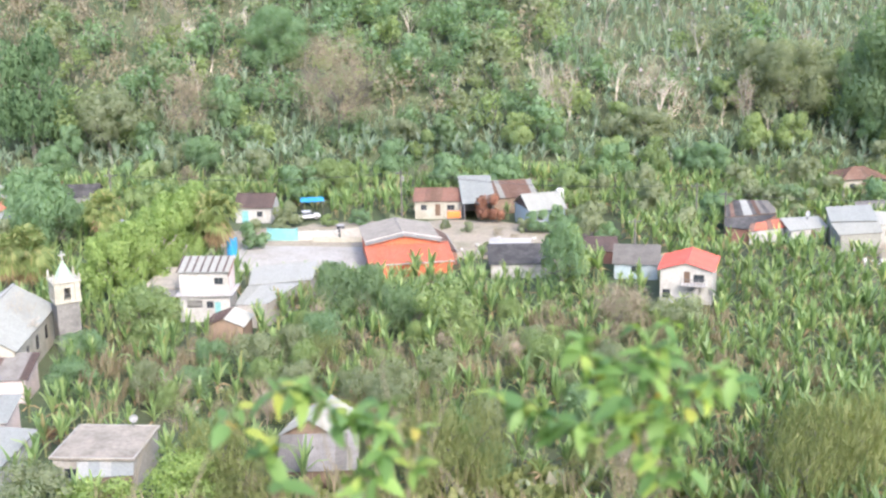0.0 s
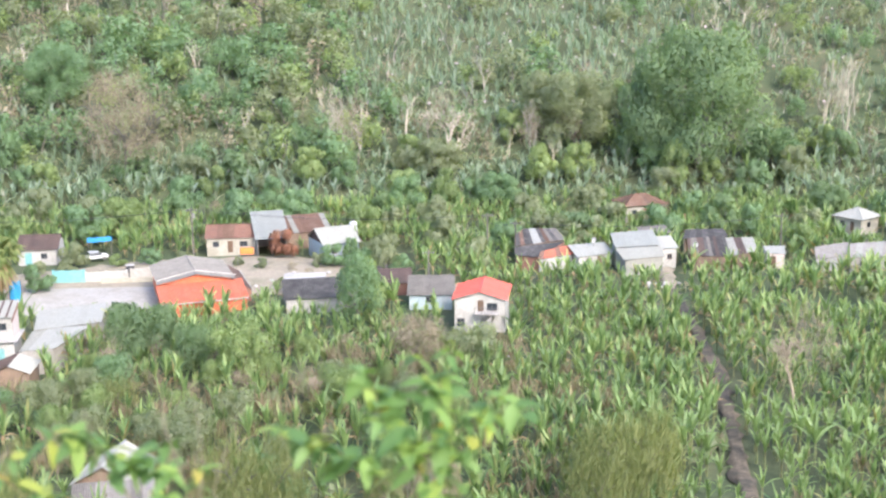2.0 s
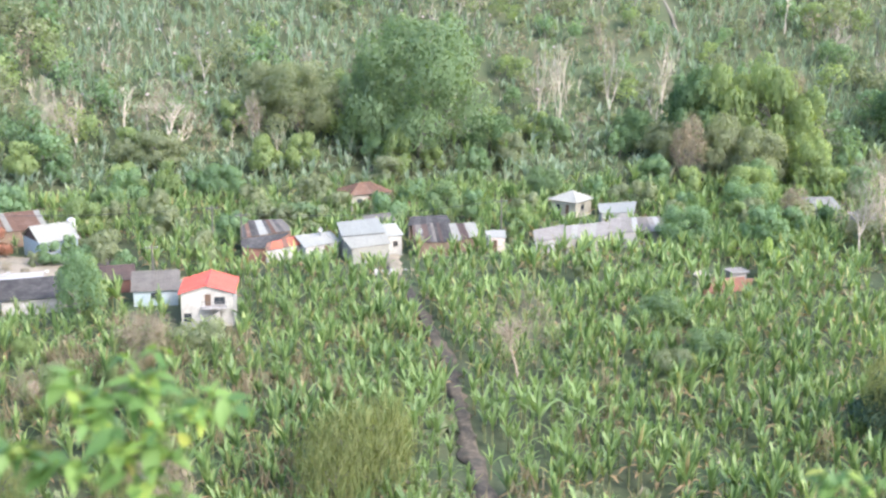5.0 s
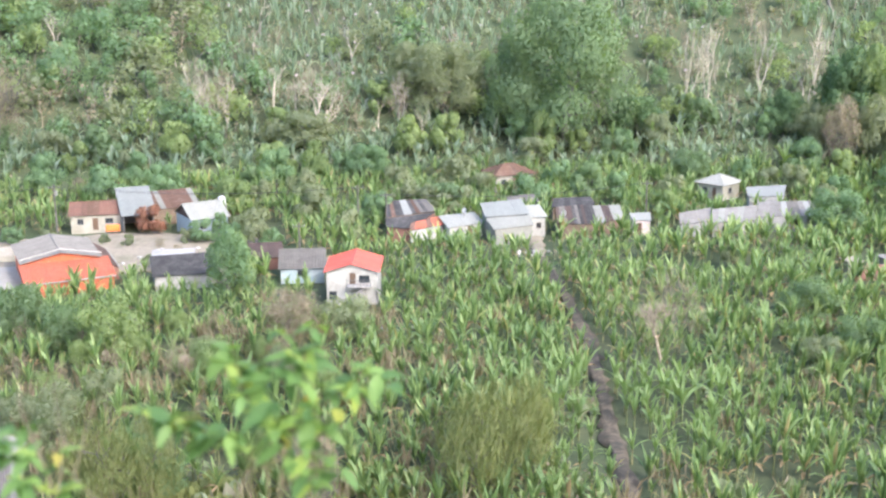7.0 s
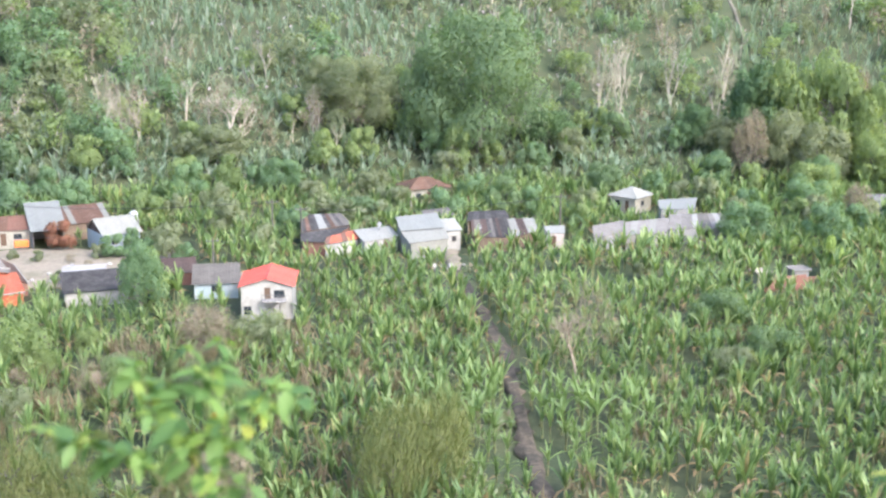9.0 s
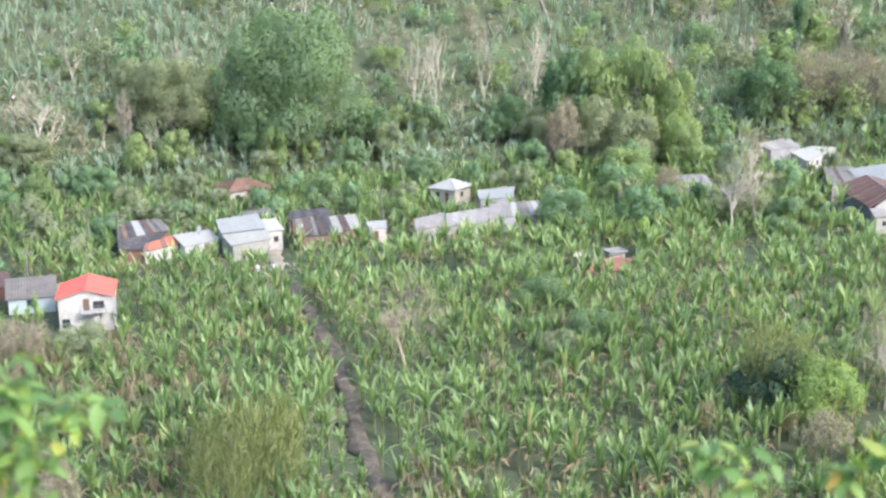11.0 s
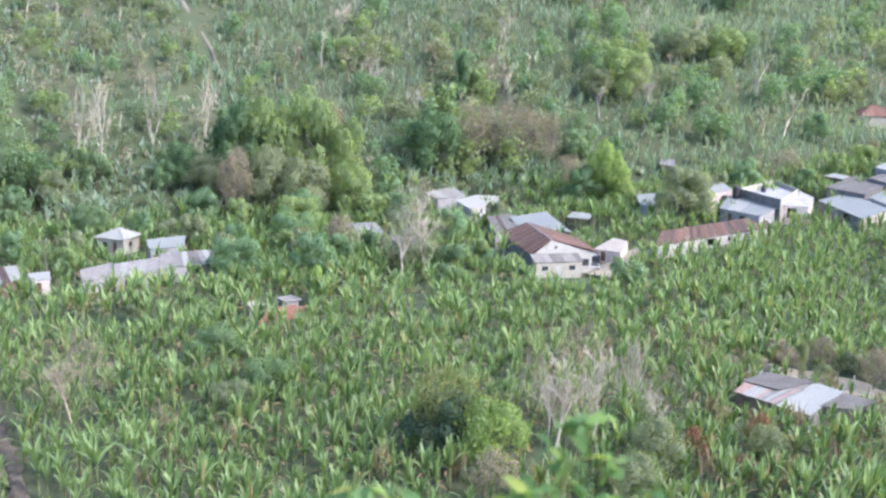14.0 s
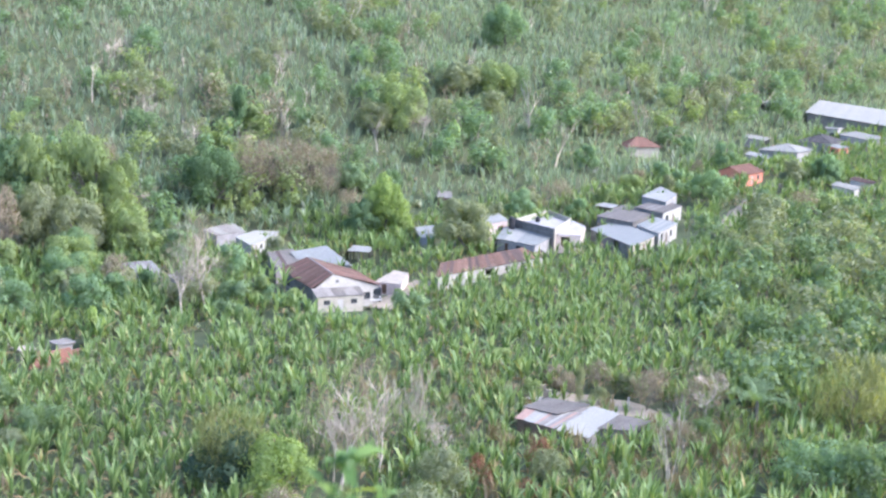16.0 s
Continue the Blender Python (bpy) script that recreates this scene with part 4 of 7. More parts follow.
lot("long low warehouse with a rusty brown roof and whitewashed front", [(179.1, 149.1, 1.7), (212.2, 147.6, 1.7), (214.8, 152.9, 3.0), (185.5, 153.4, 3.0)], "white_paint", ["rust", "brown_roof", "rust"], {0: [(13.2, 0.1, 2.6, 1.35, "gap"), win(19.0, 0.4, 1.6, 0.9), win(24.0, 0.4, 1.6, 0.9)]}, "warehouse", "warehouse", over=0.5, room=1.4, side_walls={3: "old_render"})
lot("pink and white house with a pale roof", [(217.6, 167.1, 3.6), (223.2, 166.2, 4.0), (227.8, 172.5, 4.4), (226.4, 176.7, 3.8)], "pink_paint", ["white_zinc"], {0: [win(2.6, 1.6, 1.5, 1.3, "orange_paint")], 3: [win(3.0, 1.4, 1.2, 1.1)]}, "house", "house", over=0.15, room=4)
lot("shed with a pale blue corrugated roof", [(211.1, 160.2, 2.6), (210.2, 149.7, 2.6), (219.6, 152.0, 3.2), (223.8, 167.5, 3.2)], "block", ["blue_zinc", "white_zinc", "blue_zinc", "blue_zinc"], {0: [door(2.0), win(5.0, 0.9, 1.4, 1.1)]})
# left wall in dark render: its unlit grey is put into the colour
lot("unfinished block house with parapets round its roof terrace", [(222.9, 164.3, 4.3), (218.1, 150.8, 4.3), (233.1, 157.0, 4.3), (239.6, 167.7, 4.3)], "cream_paint", "concrete", {0: [win(3.0, 1.0, 1.4, 1.2), win(9.0, 1.0, 1.4, 1.2)], 1: [win(2.0, 1.0, 1.6, 1.3), door(6.0), win(10.0, 1.0, 1.6, 1.3)]}, "house", "house", over=0.02, parapet=1.0, side_walls={0: "old_render"})
lot("low annexe with a stained grey slab roof", [(219.9, 151.7, 2.8), (222.9, 147.4, 2.8), (233.8, 153.6, 2.8), (238.9, 160.5, 2.8)], "pink_paint", "concrete", {0: [(1.0, 0.3, 1.8, 2.0, "gap"), (3.6, 0.3, 1.6, 2.0, "gap")]}, "annexe", "annexe", over=0.1, parapet=0.05)
# dark render under the left eave carries the shade there as colour
lot("long store with a wide low pale blue roof", [(232.6, 151.8, 2.3), (220.6, 133.9, 2.3), (232.0, 135.4, 2.9), (243.5, 152.0, 2.9)], "old_render", ["blue_zinc"], {0: [(3.0, 0.2, 2.4, 1.8, "gap"), (12.0, 0.2, 2.4, 1.8, "gap")], 1: [win(2.0, 0.9, 1.5, 1.1), door(5.0, 0.95, 1.95)]}, "store", "store", room=1.5, side_walls={1: "cream_paint"})
lot("white-walled shop with a pale blue roof", [(238.6, 144.2, 2.7), (232.4, 135.0, 2.7), (245.8, 138.2, 3.1), (250.2, 146.6, 3.1)], "white_paint", ["blue_zinc", "white_zinc"], {0: [door(1.2, 1.2, 2.2)], 1: [win(1.5, 0.9, 1.4, 1.4), door(5.0, 1.1, 2.2), win(8.0, 0.9, 1.4, 1.4)]}, "shop", "shop", room=3)
lot("long dark grey-roofed house", [(241.1, 155.9, 2.6), (239.2, 145.2, 2.6), (255.9, 149.1, 3.0), (259.0, 160.2, 3.0)], "old_render", ["drab_sheet"], None, "house", "house")
lot("grey-roofed house with a white end wall", [(253.9, 154.0, 3.0), (249.7, 144.3, 3.0), (261.9, 146.3, 3.4), (265.1, 155.4, 3.4)], "old_render", ["drab_sheet", "grey_sheet", "drab_sheet"], {1: [win(2.0, 0.9, 1.4, 1.3), door(6.0)]}, "house", "house", room=1, side_walls={1: "white_paint"})
lot("house with a fresh white metal roof", [(263.6, 158.3, 3.4), (259.0, 149.0, 3.4), (269.3, 152.0, 4.0), (279.1, 162.3, 4.0)], "block", ["white_zinc"], None, "house", "house")
lot("small lean-to of loose pale sheets", [(253.7, 164.8, 2.4), (252.4, 159.0, 2.4), (255.9, 159.4, 2.8), (257.1, 164.3, 2.8)], "boards", ["white_zinc", "zinc"], None, "lean-to", "lean_to", open_edges=(0,))

# the rusty-roofed house and its neighbours
barn_house([(153.4, 154.7, 3.3), (157.1, 153.4, 5.6), (165.1, 167.6, 5.6), (161.2, 171.1, 3.3)], [(157.1, 153.4, 5.6), (164.7, 149.0, 3.2), (171.1, 160.9, 3.2), (165.1, 167.7, 5.6)])
lot("closed porch of the rusty house with a grey lean-to roof", [(152.0, 152.0, 2.4), (159.6, 148.2, 2.4), (160.9, 150.9, 3.3), (153.3, 154.7, 3.3)], "cream_paint", ["grey_sheet", "drab_sheet"], {0: [win(1.0, 1.0, 1.1, 0.8), door(3.5, 1.0, 1.9, "white_paint"), win(5.8, 1.0, 1.1, 0.8)]}, "porch", "porch", over=0.25, room=12)
lot("shed with a drab grey roof behind the rusty house", [(163.7, 174.6, 2.9), (171.2, 174.9, 2.9), (177.1, 183.7, 3.6), (170.7, 184.3, 3.6)], "old_render", ["drab_sheet", "drab_sheet", "brown_roof"])
lot("store with a pale metal roof behind the rusty house", [(171.5, 176.8, 3.0), (174.8, 165.6, 3.0), (181.0, 178.6, 4.4), (173.1, 180.5, 3.8)], "block", ["blue_zinc"], None, "store", "store")
lot("grey sheet-roofed shed under the hill", [(176.6, 205.8, 2.7), (184.1, 205.1, 2.7), (187.4, 213.2, 3.4), (176.7, 210.2, 3.4)], "block", ["zinc", "grey_sheet"], room=3)
lot("white house with a bright white metal roof", [(178.3, 202.2, 3.3), (176.6, 195.0, 2.5), (192.6, 203.8, 2.7), (186.3, 204.8, 3.4)], "white_paint", ["white_zinc"], {1: [door(2.0), win(5.0, 0.9, 1.2, 1.0)]}, "house", "house", room=5)
lot("tan-walled outhouse with a flat roof beside the rusty house", [(170.5, 156.2, 2.0), (172.2, 151.3, 2.0), (181.2, 157.4, 2.0), (181.3, 161.3, 2.0)], "pink_paint", "tan_slab", {0: [door(1.4, 0.9, 1.7)]}, "outhouse", "outhouse", over=0.05, parapet=0.04, room=4)

lot("lone shelter with a grey sheet roof on the hillside", [(234.0, 195.2, 1.5), (234.6, 191.0, 1.5), (241.4, 196.8, 2.0), (240.6, 200.3, 2.0)], "boards", ["grey_sheet", "drab_sheet"], None, "shelter", "shelter", room=0.4)
house("cottage with a faded red hipped roof among the bananas", 311.0, 186.8, -40, 9.0, 7.0, 2.5, "hip", 2.4, "cream_paint", ["mid_red_roof"], category="cottage", name="cottage", over=0.5, front_room=0.6)
house("long pale sheet shelter", 360.1, 174.5, 17, 9.5, 6.0, 2.5, "shed", 0.6, "block", ["zinc"], category="shelter", name="shelter", open_front=True, front_room=1.5)
house("house with a patched light hipped metal roof", 350.6, 158.2, 4, 12.0, 11.0, 2.5, "hip", 1.7, "block", ["zinc"], over=0.5, front_room=1.0)
house("orange-walled house with a red roof", 310.0, 153.4, 2, 11.5, 8.0, 2.7, "gable", 1.7, "coral_paint", ["mid_red_roof"], front=[win(1.2, 0.9, 1.4, 1.3, "white_paint"), door(4.8, 1.0, 2.1, "white_paint"), win(8.0, 0.9, 1.4, 1.3, "white_paint")], left=[win(2.0, 0.9, 1.4, 1.3, "white_paint"), door(5.0, 1.0, 2.1, "white_paint")], front_room=5)
house("dark grey-roofed house below the school", 368.2, 156.4, 6, 13.0, 10.0, 2.8, "hip", 2.0, "block", ["dark_sheet"], over=0.4)
house("little orange shop with a pale flat roof", 361.4, 151.6, -4, 5.6, 3.4, 2.9, "shed", 0.4, "coral_paint", ["white_zinc"], front=[win(3.6, 0.9, 1.1, 1.3), (0.9, 0.0, 1.6, 2.1, "door", "white_paint")], left=[win(0.8, 0.9, 1.1, 1.3)], front_room=3, category="shop", name="shop")
lot("long school building with a pale grey metal roof", [(398.2, 180.7, 5.0), (403.6, 152.3, 1.8), (431.9, 161.6, 4.8), (416.1, 184.1, 8.2)], "old_render", ["zinc"], {1: [win(3 + 3.6 * i, 0.3, 1.6, 1.0) for i in range(6)]}, "school", "school", over=0.6, room=1, wide=1.6)
house("small awning of pale sheets beside the school", 396.0, 191.5, -62, 6.4, 4.0, 2.6, "shed", 0.4, "block", ["zinc"], category="awning", name="awning", open_front=True)
house("white box-shaped store below the school", 385.0, 163.2, 5, 3.6, 3.6, 4.2, "flat", 0.2, "white_paint", "pale_concrete", category="store", name="store", front=[win(1.0, 1.8, 1.5, 1.2)], left=[win(1.0, 1.8, 1.4, 1.2)])
house("workshop with a grey metal roof", 382.6, 150.2, 3, 14.0, 9.0, 2.8, "shed", 0.9, "block", ["zinc"], category="workshop", name="workshop")
house("low white house behind the trees", 307.0, 124.8, 12, 7.4, 5.0, 2.4, "shed", 0.6, "white_paint", ["zinc"], front_room=2)
house("small white shed by the street", 316.5, 124.5, 10, 6.0, 5.0, 2.3, "shed", 0.6, "white_paint", ["brown_roof"], category="shed", name="shed", front_room=2)
house("dim cottage with a brown roof", 331.0, 170.4, 8, 6.4, 5.0, 2.4, "gable", 1.2, "block", ["brown_roof"], category="cottage", name="cottage")
house("tin-roofed shed with a bluish roof", 338.0, 163.6, 16, 8.0, 5.0, 2.3, "shed", 0.7, "block", ["blue_zinc"], category="shed", name="shed")

# the farm below, nearer the camera
lot("farm shed with a dull grey sheet roof", [(124.7, 89.8, 2.7), (125.0, 84.9, 2.7), (130.3, 83.7, 3.0), (129.2, 89.4, 3.0)], "block", ["drab_sheet"], None, room=0.3)
lot("farm house roofed with white and rust-streaked sheets", [(121.5, 88.6, 2.2), (121.3, 82.8, 2.2), (127.8, 83.2, 2.6), (125.1, 89.5, 2.6)], "boards", ["white_zinc", "pink_rust", "white_zinc", "grey_sheet", "pink_rust", "white_zinc"], {0: [door(1.0, 0.9, 1.8)]}, "house", "house", room=0.2, wide=0.42)
lot("farm lean-to with a glaring white sheet roof", [(121.2, 82.6, 2.2), (121.2, 78.0, 2.2), (130.5, 79.8, 2.7), (130.8, 83.9, 2.7)], "boards", ["white_zinc"], None, "lean-to", "lean_to", room=0.4, side_walls={0: "old_render", 1: "old_render"})
lot("farm store with a dark grey roof", [(124.2, 78.9, 2.5), (126.3, 75.5, 2.5), (130.0, 75.1, 2.9), (129.6, 79.2, 2.9)], "old_render", ["drab_sheet"], {0: [(1.7, 0.3, 1.0, 1.5, "gap")], 1: [(1.0, 0.2, 1.6, 1.8, "gap")]}, "store", "store", room=1.5)

# the houses at the foot of the slope
house("low house with a stained flat concrete roof", -31.0, 108.0, -5, 7.2, 7.4, 2.9, "flat", 0.06, "pale_concrete", "stained_slab", front=[win(1.0, 1.0, 1.2, 1.0), door(3.0), win(5.0, 1.0, 1.2, 1.0)], over=0.25, front_room=3)
house("house with a pale blue metal roof", -42.4, 109.2, -14, 6.4, 5.6, 2.7, "shed", 0.7, "white_paint", ["blue_zinc"], front=[win(3.6, 1.0, 1.1, 1.0)], front_room=4)
lot("lean-to of loose white and bluish sheets along the flat-roofed house", [(-31.6, 105.1, 2.3), (-26.9, 105.6, 2.3), (-27.4, 108.2, 2.75), (-32.3, 107.8, 2.75)], "boards", ["white_zinc", "blue_zinc", "white_zinc"], None, "lean-to", "lean_to", over=0.15, room=0.5, wide=0.9)
house("small house with a light metal roof", -45.6, 119.4, 0, 6.4, 4.6, 2.5, "shed", 0.7, "pink_paint", ["blue_zinc"], front_room=2)
house("pink-walled cottage with a weathered roof", -47.4, 131.6, 0, 6.6, 4.6, 2.6, "shed", 0.9, "pink_paint", ["grey_sheet", "brown_roof"], front_room=3)
house("hut with a bright white gabled sheet roof", -12.4, 113.6, -14, 5.6, 5.8, 2.4, "front_gable", 1.6, "boards", ["white_zinc", "zinc"], over=0.4, category="hut", name="hut", front_room=3)
house("plank lean-to with a drab grey-beige sheet roof", -11.4, 107.8, 2, 6.4, 4.8, 1.7, "shed", 0.9, "boards", ["grey_sheet", "drab_sheet"], category="lean-to", name="lean_to", front=[(0.8, 0.4, 0.8, 0.6, "window")], front_room=0.6)

# far west
house("orange and white house at the village edge", -77.0, 228.0, -20, 7.0, 5.0, 2.6, "gable", 1.3, "coral_paint", ["white_zinc"], front_room=8)
house("house with a blue-grey roof behind the trees", -70.0, 206.0, -20, 6.0, 5.0, 2.6, "shed", 1.0, "white_paint", ["blue_zinc"], front_room=5)
house("grey-roofed house behind palm trees", -63.2, 226.4, 6, 6.0, 6.0, 2.6, "gable", 1.5, "block", ["dark_sheet"], front_room=5)
house("beige outhouse with a flat roof", -51.4, 204.0, 40, 4.6, 3.0, 2.3, "flat", 0.0, "pale_concrete", "concrete", category="outhouse", name="outhouse", front_room=5)


clear(-5, 188, 0, 33, 0, 26)
clear(8, 186, 0, 20, 0, 10)
clear(-20, 182, 0, 12, -5, 6)


# ---- things in the yards ----
def yard_wall(x, y, yaw, length, height, mat, label):
    ob = thing("yard_wall", x, y, yaw, label, "wall")
    n = max(1, int(length / 3))
    for i in range(n):
        part("wall_panel", box(-length / 2 + i * length / n, -length / 2 + (i + 1) * length / n - 0.02, -0.09, 0.09, -0.4, height), mat, ob)
    for i in range(n + 1):
        px = -length / 2 + i * length / n
        part("pillar", box(px - 0.14, px + 0.14, -0.15, 0.15, -0.4, height + 0.12), mat, ob)
    clear(x, y, yaw, length / 2, -1, 1)
    return ob


yard_wall(-25.0, 201.0, -6, 4.6, 2.0, "teal_paint", "teal-painted metal gate and wall of the court")
yard_wall(-19.4, 200.8, 0, 6.0, 1.6, "white_paint", "white yard wall along the court")
yard_wall(-11.5, 203.0, 12, 9.0, 1.5, "pale_concrete", "beige yard wall with dusty stains")
yard_wall(-15.5, 199.4, -2, 9.0, 0.8, "cream_paint", "low cream wall at the edge of the court")


def saloon_car(x, y, yaw):
    ob = thing("car", x, y, yaw, "small white saloon car parked in the dirt yard", "car")
    bm = box(-2.0, 2.0, -0.8, 0.8, 0.32, 0.85, 0.1)
    part("body", bm, "car_white", ob)
    cab = bmesh.new()
    lo = [cab.verts.new(v) for v in ((-1.5, -0.74, 0.84), (1.1, -0.74, 0.84), (1.1, 0.74, 0.84), (-1.5, 0.74, 0.84))]
    hi = [cab.verts.new(v) for v in ((-1.0, -0.62, 1.38), (0.45, -0.62, 1.38), (0.45, 0.62, 1.38), (-1.0, 0.62, 1.38))]
    cab.faces.new(hi)
    for k in range(4):
        cab.faces.new((lo[k], lo[(k + 1) % 4], hi[(k + 1) % 4], hi[k]))
    part("cabin_glass", cab, "glass", ob, "dark window glass")
    part("cabin_roof", box(-1.02, 0.47, -0.63, 0.63, 1.37, 1.43, 0.03), "car_white", ob)
    for sx in (-1.25, 1.25):
        for sy in (-0.75, 0.75):
            wv = part("wheel", tube((sx, sy - 0.1, 0.31), (sx, sy + 0.1, 0.31), 0.31, 0.31, 14), "tyre", ob)
            part("rim", tube((sx, sy - 0.11, 0.31), (sx, sy + 0.11, 0.31), 0.17, 0.17, 10), "zinc", wv)
    for sy in (-0.55, 0.55):
        part("headlight", box(1.97, 2.02, sy - 0.16, sy + 0.16, 0.58, 0.72), "water_tank_white", ob)
    part("bumper", box(1.95, 2.06, -0.78, 0.78, 0.34, 0.5, 0.03), "dark_frame", ob)
    clear(x, y, yaw, 3, -3, 3)


saloon_car(-22.5, 216.3, 20)


def lorry(x, y, yaw):
    ob = thing("truck", x, y, yaw, "dark blue truck parked beside the rusty-roofed house", "truck")
    part("cab", box(-1.1, 1.1, 0.0, 1.7, 0.7, 2.6, 0.12), "truck_dark", ob)
    part("windscreen", box(-0.95, 0.95, -0.03, 0.02, 1.6, 2.35), "glass", ob)
    part("grille", box(-0.8, 0.8, -0.04, 0.01, 0.85, 1.35), "dark_frame", ob)
    part("bumper", box(-1.12, 1.12, -0.16, 0.0, 0.45, 0.75, 0.04), "water_tank_white", ob, "pale bumper")
    for sx in (-0.85, 0.85):
        part("headlight", box(sx - 0.16, sx + 0.16, -0.06, 0.0, 0.95, 1.2), "water_tank_white", ob)
        for sy in (0.8, 4.2):
            part("wheel", tube((sx - 0.14, sy, 0.45), (sx + 0.14, sy, 0.45), 0.45, 0.45, 14), "tyre", ob)
    bed = box(-1.15, 1.15, 1.85, 5.4, 0.8, 1.0)
    for x0, x1, y0, y1 in ((-1.15, -1.08, 1.85, 5.4), (1.08, 1.15, 1.85, 5.4), (-1.08, 1.08, 5.33, 5.4), (-1.08, 1.08, 1.85, 1.92)):
        add_box(bed, x0, x1, y0, y1, 1.0, 2.2)
    part("load_bed", bed, "truck_dark", ob)
    clear(x, y, yaw, 3, -14, 6)


lorry(163.9, 149.9, -40)
clear(156.5, 150.8, -46, 5.0, -11, 0)


def canopy(x, y, yaw, w, d, h, mat, label):
    ob = thing("canopy", x, y, yaw, label, "canopy")
    for sx in (-w / 2, w / 2):
        for sy in (0, d):
            part("pole", tube((sx, sy, -0.3), (sx, sy, h), 0.05, 0.05), "pole_wood", ob)
    vs = [((i / 8 - 0.5) * (w + 0.4), (j / 6) * (d + 0.4) - 0.2, h + 0.02 + 0.25 * math.sin(math.pi * i / 8) * math.sin(math.pi * j / 6) + 0.05 * math.sin(i * 2.1 + j)) for j in range(7) for i in range(9)]
    me = mesh_from("tarpaulin", vs, grid_quads(9, 7), [mat])
    share("tarpaulin", me, ob, Matrix())
    clear(x, y, yaw, w / 2 + 1, -6, d + 1)


canopy(-22.0, 219.6, 6, 3.6, 3.4, 2.3, "tarp_blue", "bright blue tarpaulin canopy on poles")
screen = thing("tarpaulin_screen", -30.9, 188.5, 8, "faded blue tarpaulin screen hung beside the palm", "screen")
for px in (-0.8, 0.8):
    part("pole", tube((px, 0, -0.3), (px, 0, 3.9), 0.05, 0.05), "pole_wood", screen)
vs = [((i / 6 - 0.5) * 1.5, 0.08 * math.sin(i * 1.7 + j * 0.6), 0.7 + j * 0.5) for j in range(7) for i in range(7)]
share("tarpaulin", mesh_from("tarpaulin", vs, grid_quads(7, 7), ["tarp_blue"], smooth_it=True), screen, Matrix())
clear(-30.9, 188.5, 8, 1.4, -5, 1)


def tank(x, y, z, r, h, mat, label):
    ob = thing("water_tank", x, y, 0, label, "water tank", z=z)
    bm = tube((0, 0, 0), (0, 0, h), r, r, 16)
    add_tube(bm, (0, 0, h), (0, 0, h + r * 0.5), r, r * 0.35, 16)
    part("drum", bm, mat, ob)
    part("lid", tube((0, 0, h + r * 0.5), (0, 0, h + r * 0.5 + 0.1), r * 0.33, r * 0.33, 12), "dark_frame", ob)


tank(19.6, 215.8, gz(19, 215) + 3.2, 0.65, 1.1, "water_tank_white", "white round water tank on a raised stand")
stand = thing("tank_stand", 19.6, 215.8, 0, "rough block stand under the water tank", "stand")
part("block_pier", box(-0.7, 0.7, -0.7, 0.7, -0.4, 3.2), "block", stand)
tank(221.5, 164.0, gz(221, 164), 0.7, 5.0, "black_plastic", "tall black water tank beside the pink house")
tank(228.0, 162.0, gz(228, 162) + 3.33, 0.55, 0.9, "black_plastic", "black water tank on the terrace roof")


def dish(x, y, z, yaw, r, label):
    ob = thing("satellite_dish", x, y, yaw, label, "satellite dish", z=z)
    part("mast", tube((0, 0, -0.02), (0, 0, 0.7), 0.04, 0.04), "dark_frame", ob)
    bm = bmesh.new()
    rings = [[bm.verts.new((r * k / 4 * math.cos(a_), -0.3 * (k / 4) ** 2 * r, 0.9 + r * k / 4 * math.sin(a_))) for a_ in np.linspace(0, 2 * math.pi, 16, endpoint=False)] for k in range(1, 5)]
    c = bm.verts.new((0, 0, 0.9))
    for i in range(16):
        bm.faces.new((c, rings[0][i], rings[0][(i + 1) % 16]))
        for k in range(3):
            bm.faces.new((rings[k][i], rings[k + 1][i], rings[k + 1][(i + 1) % 16], rings[k][(i + 1) % 16]))
    bmesh.ops.solidify(bm, geom=bm.faces[:], thickness=0.02)
    part("reflector", bm, "water_tank_white", ob)
    part("feed_arm", tube((0, -0.05, 0.5), (0, -r * 0.9, 0.9), 0.02, 0.02), "dark_frame", ob)


dish(-28.9, 115.0, gz(-30, 108) + 3.02, 25, 0.42, "white satellite dish on the concrete roof")
dish(55.8, 197.3, gz(55.8, 197.3) + 2.7, 20, 0.45, "white satellite dish above the metal roof")
dish(70.8, 192.6, gz(70.8, 192.6) + 2.2, 20, 0.5, "white satellite dish before a plank shed")
for px, py, top_ in ((55.8, 197.3, 2.72), (70.8, 192.6, 2.22)):
    mast = thing("dish_post", px, py, 0, "thin post carrying a satellite dish", "post")
    part("shaft", tube((0, 0, -0.3), (0, 0, top_), 0.06, 0.06), "pole_wood", mast)


def utility_pole(x, y, h, yaw, mat="pole_wood"):
    ob = thing("utility_pole", x, y, yaw, "weathered utility pole with a crossarm", "pole", "utility poles")
    part("shaft", tube((0, 0, -0.4), (0, 0, h), 0.15, 0.10, 8), mat, ob)
    part("crossarm", box(-0.9, 0.9, -0.06, 0.06, h - 0.6, h - 0.48), "pole_wood", ob)
    for sx in (-0.8, -0.3, 0.8):
        part("insulator", tube((sx, 0, h - 0.48), (sx, 0, h - 0.3), 0.05, 0.03), "water_tank_white", ob)
    return Vector((x, y, gz(x, y) + h - 0.3))


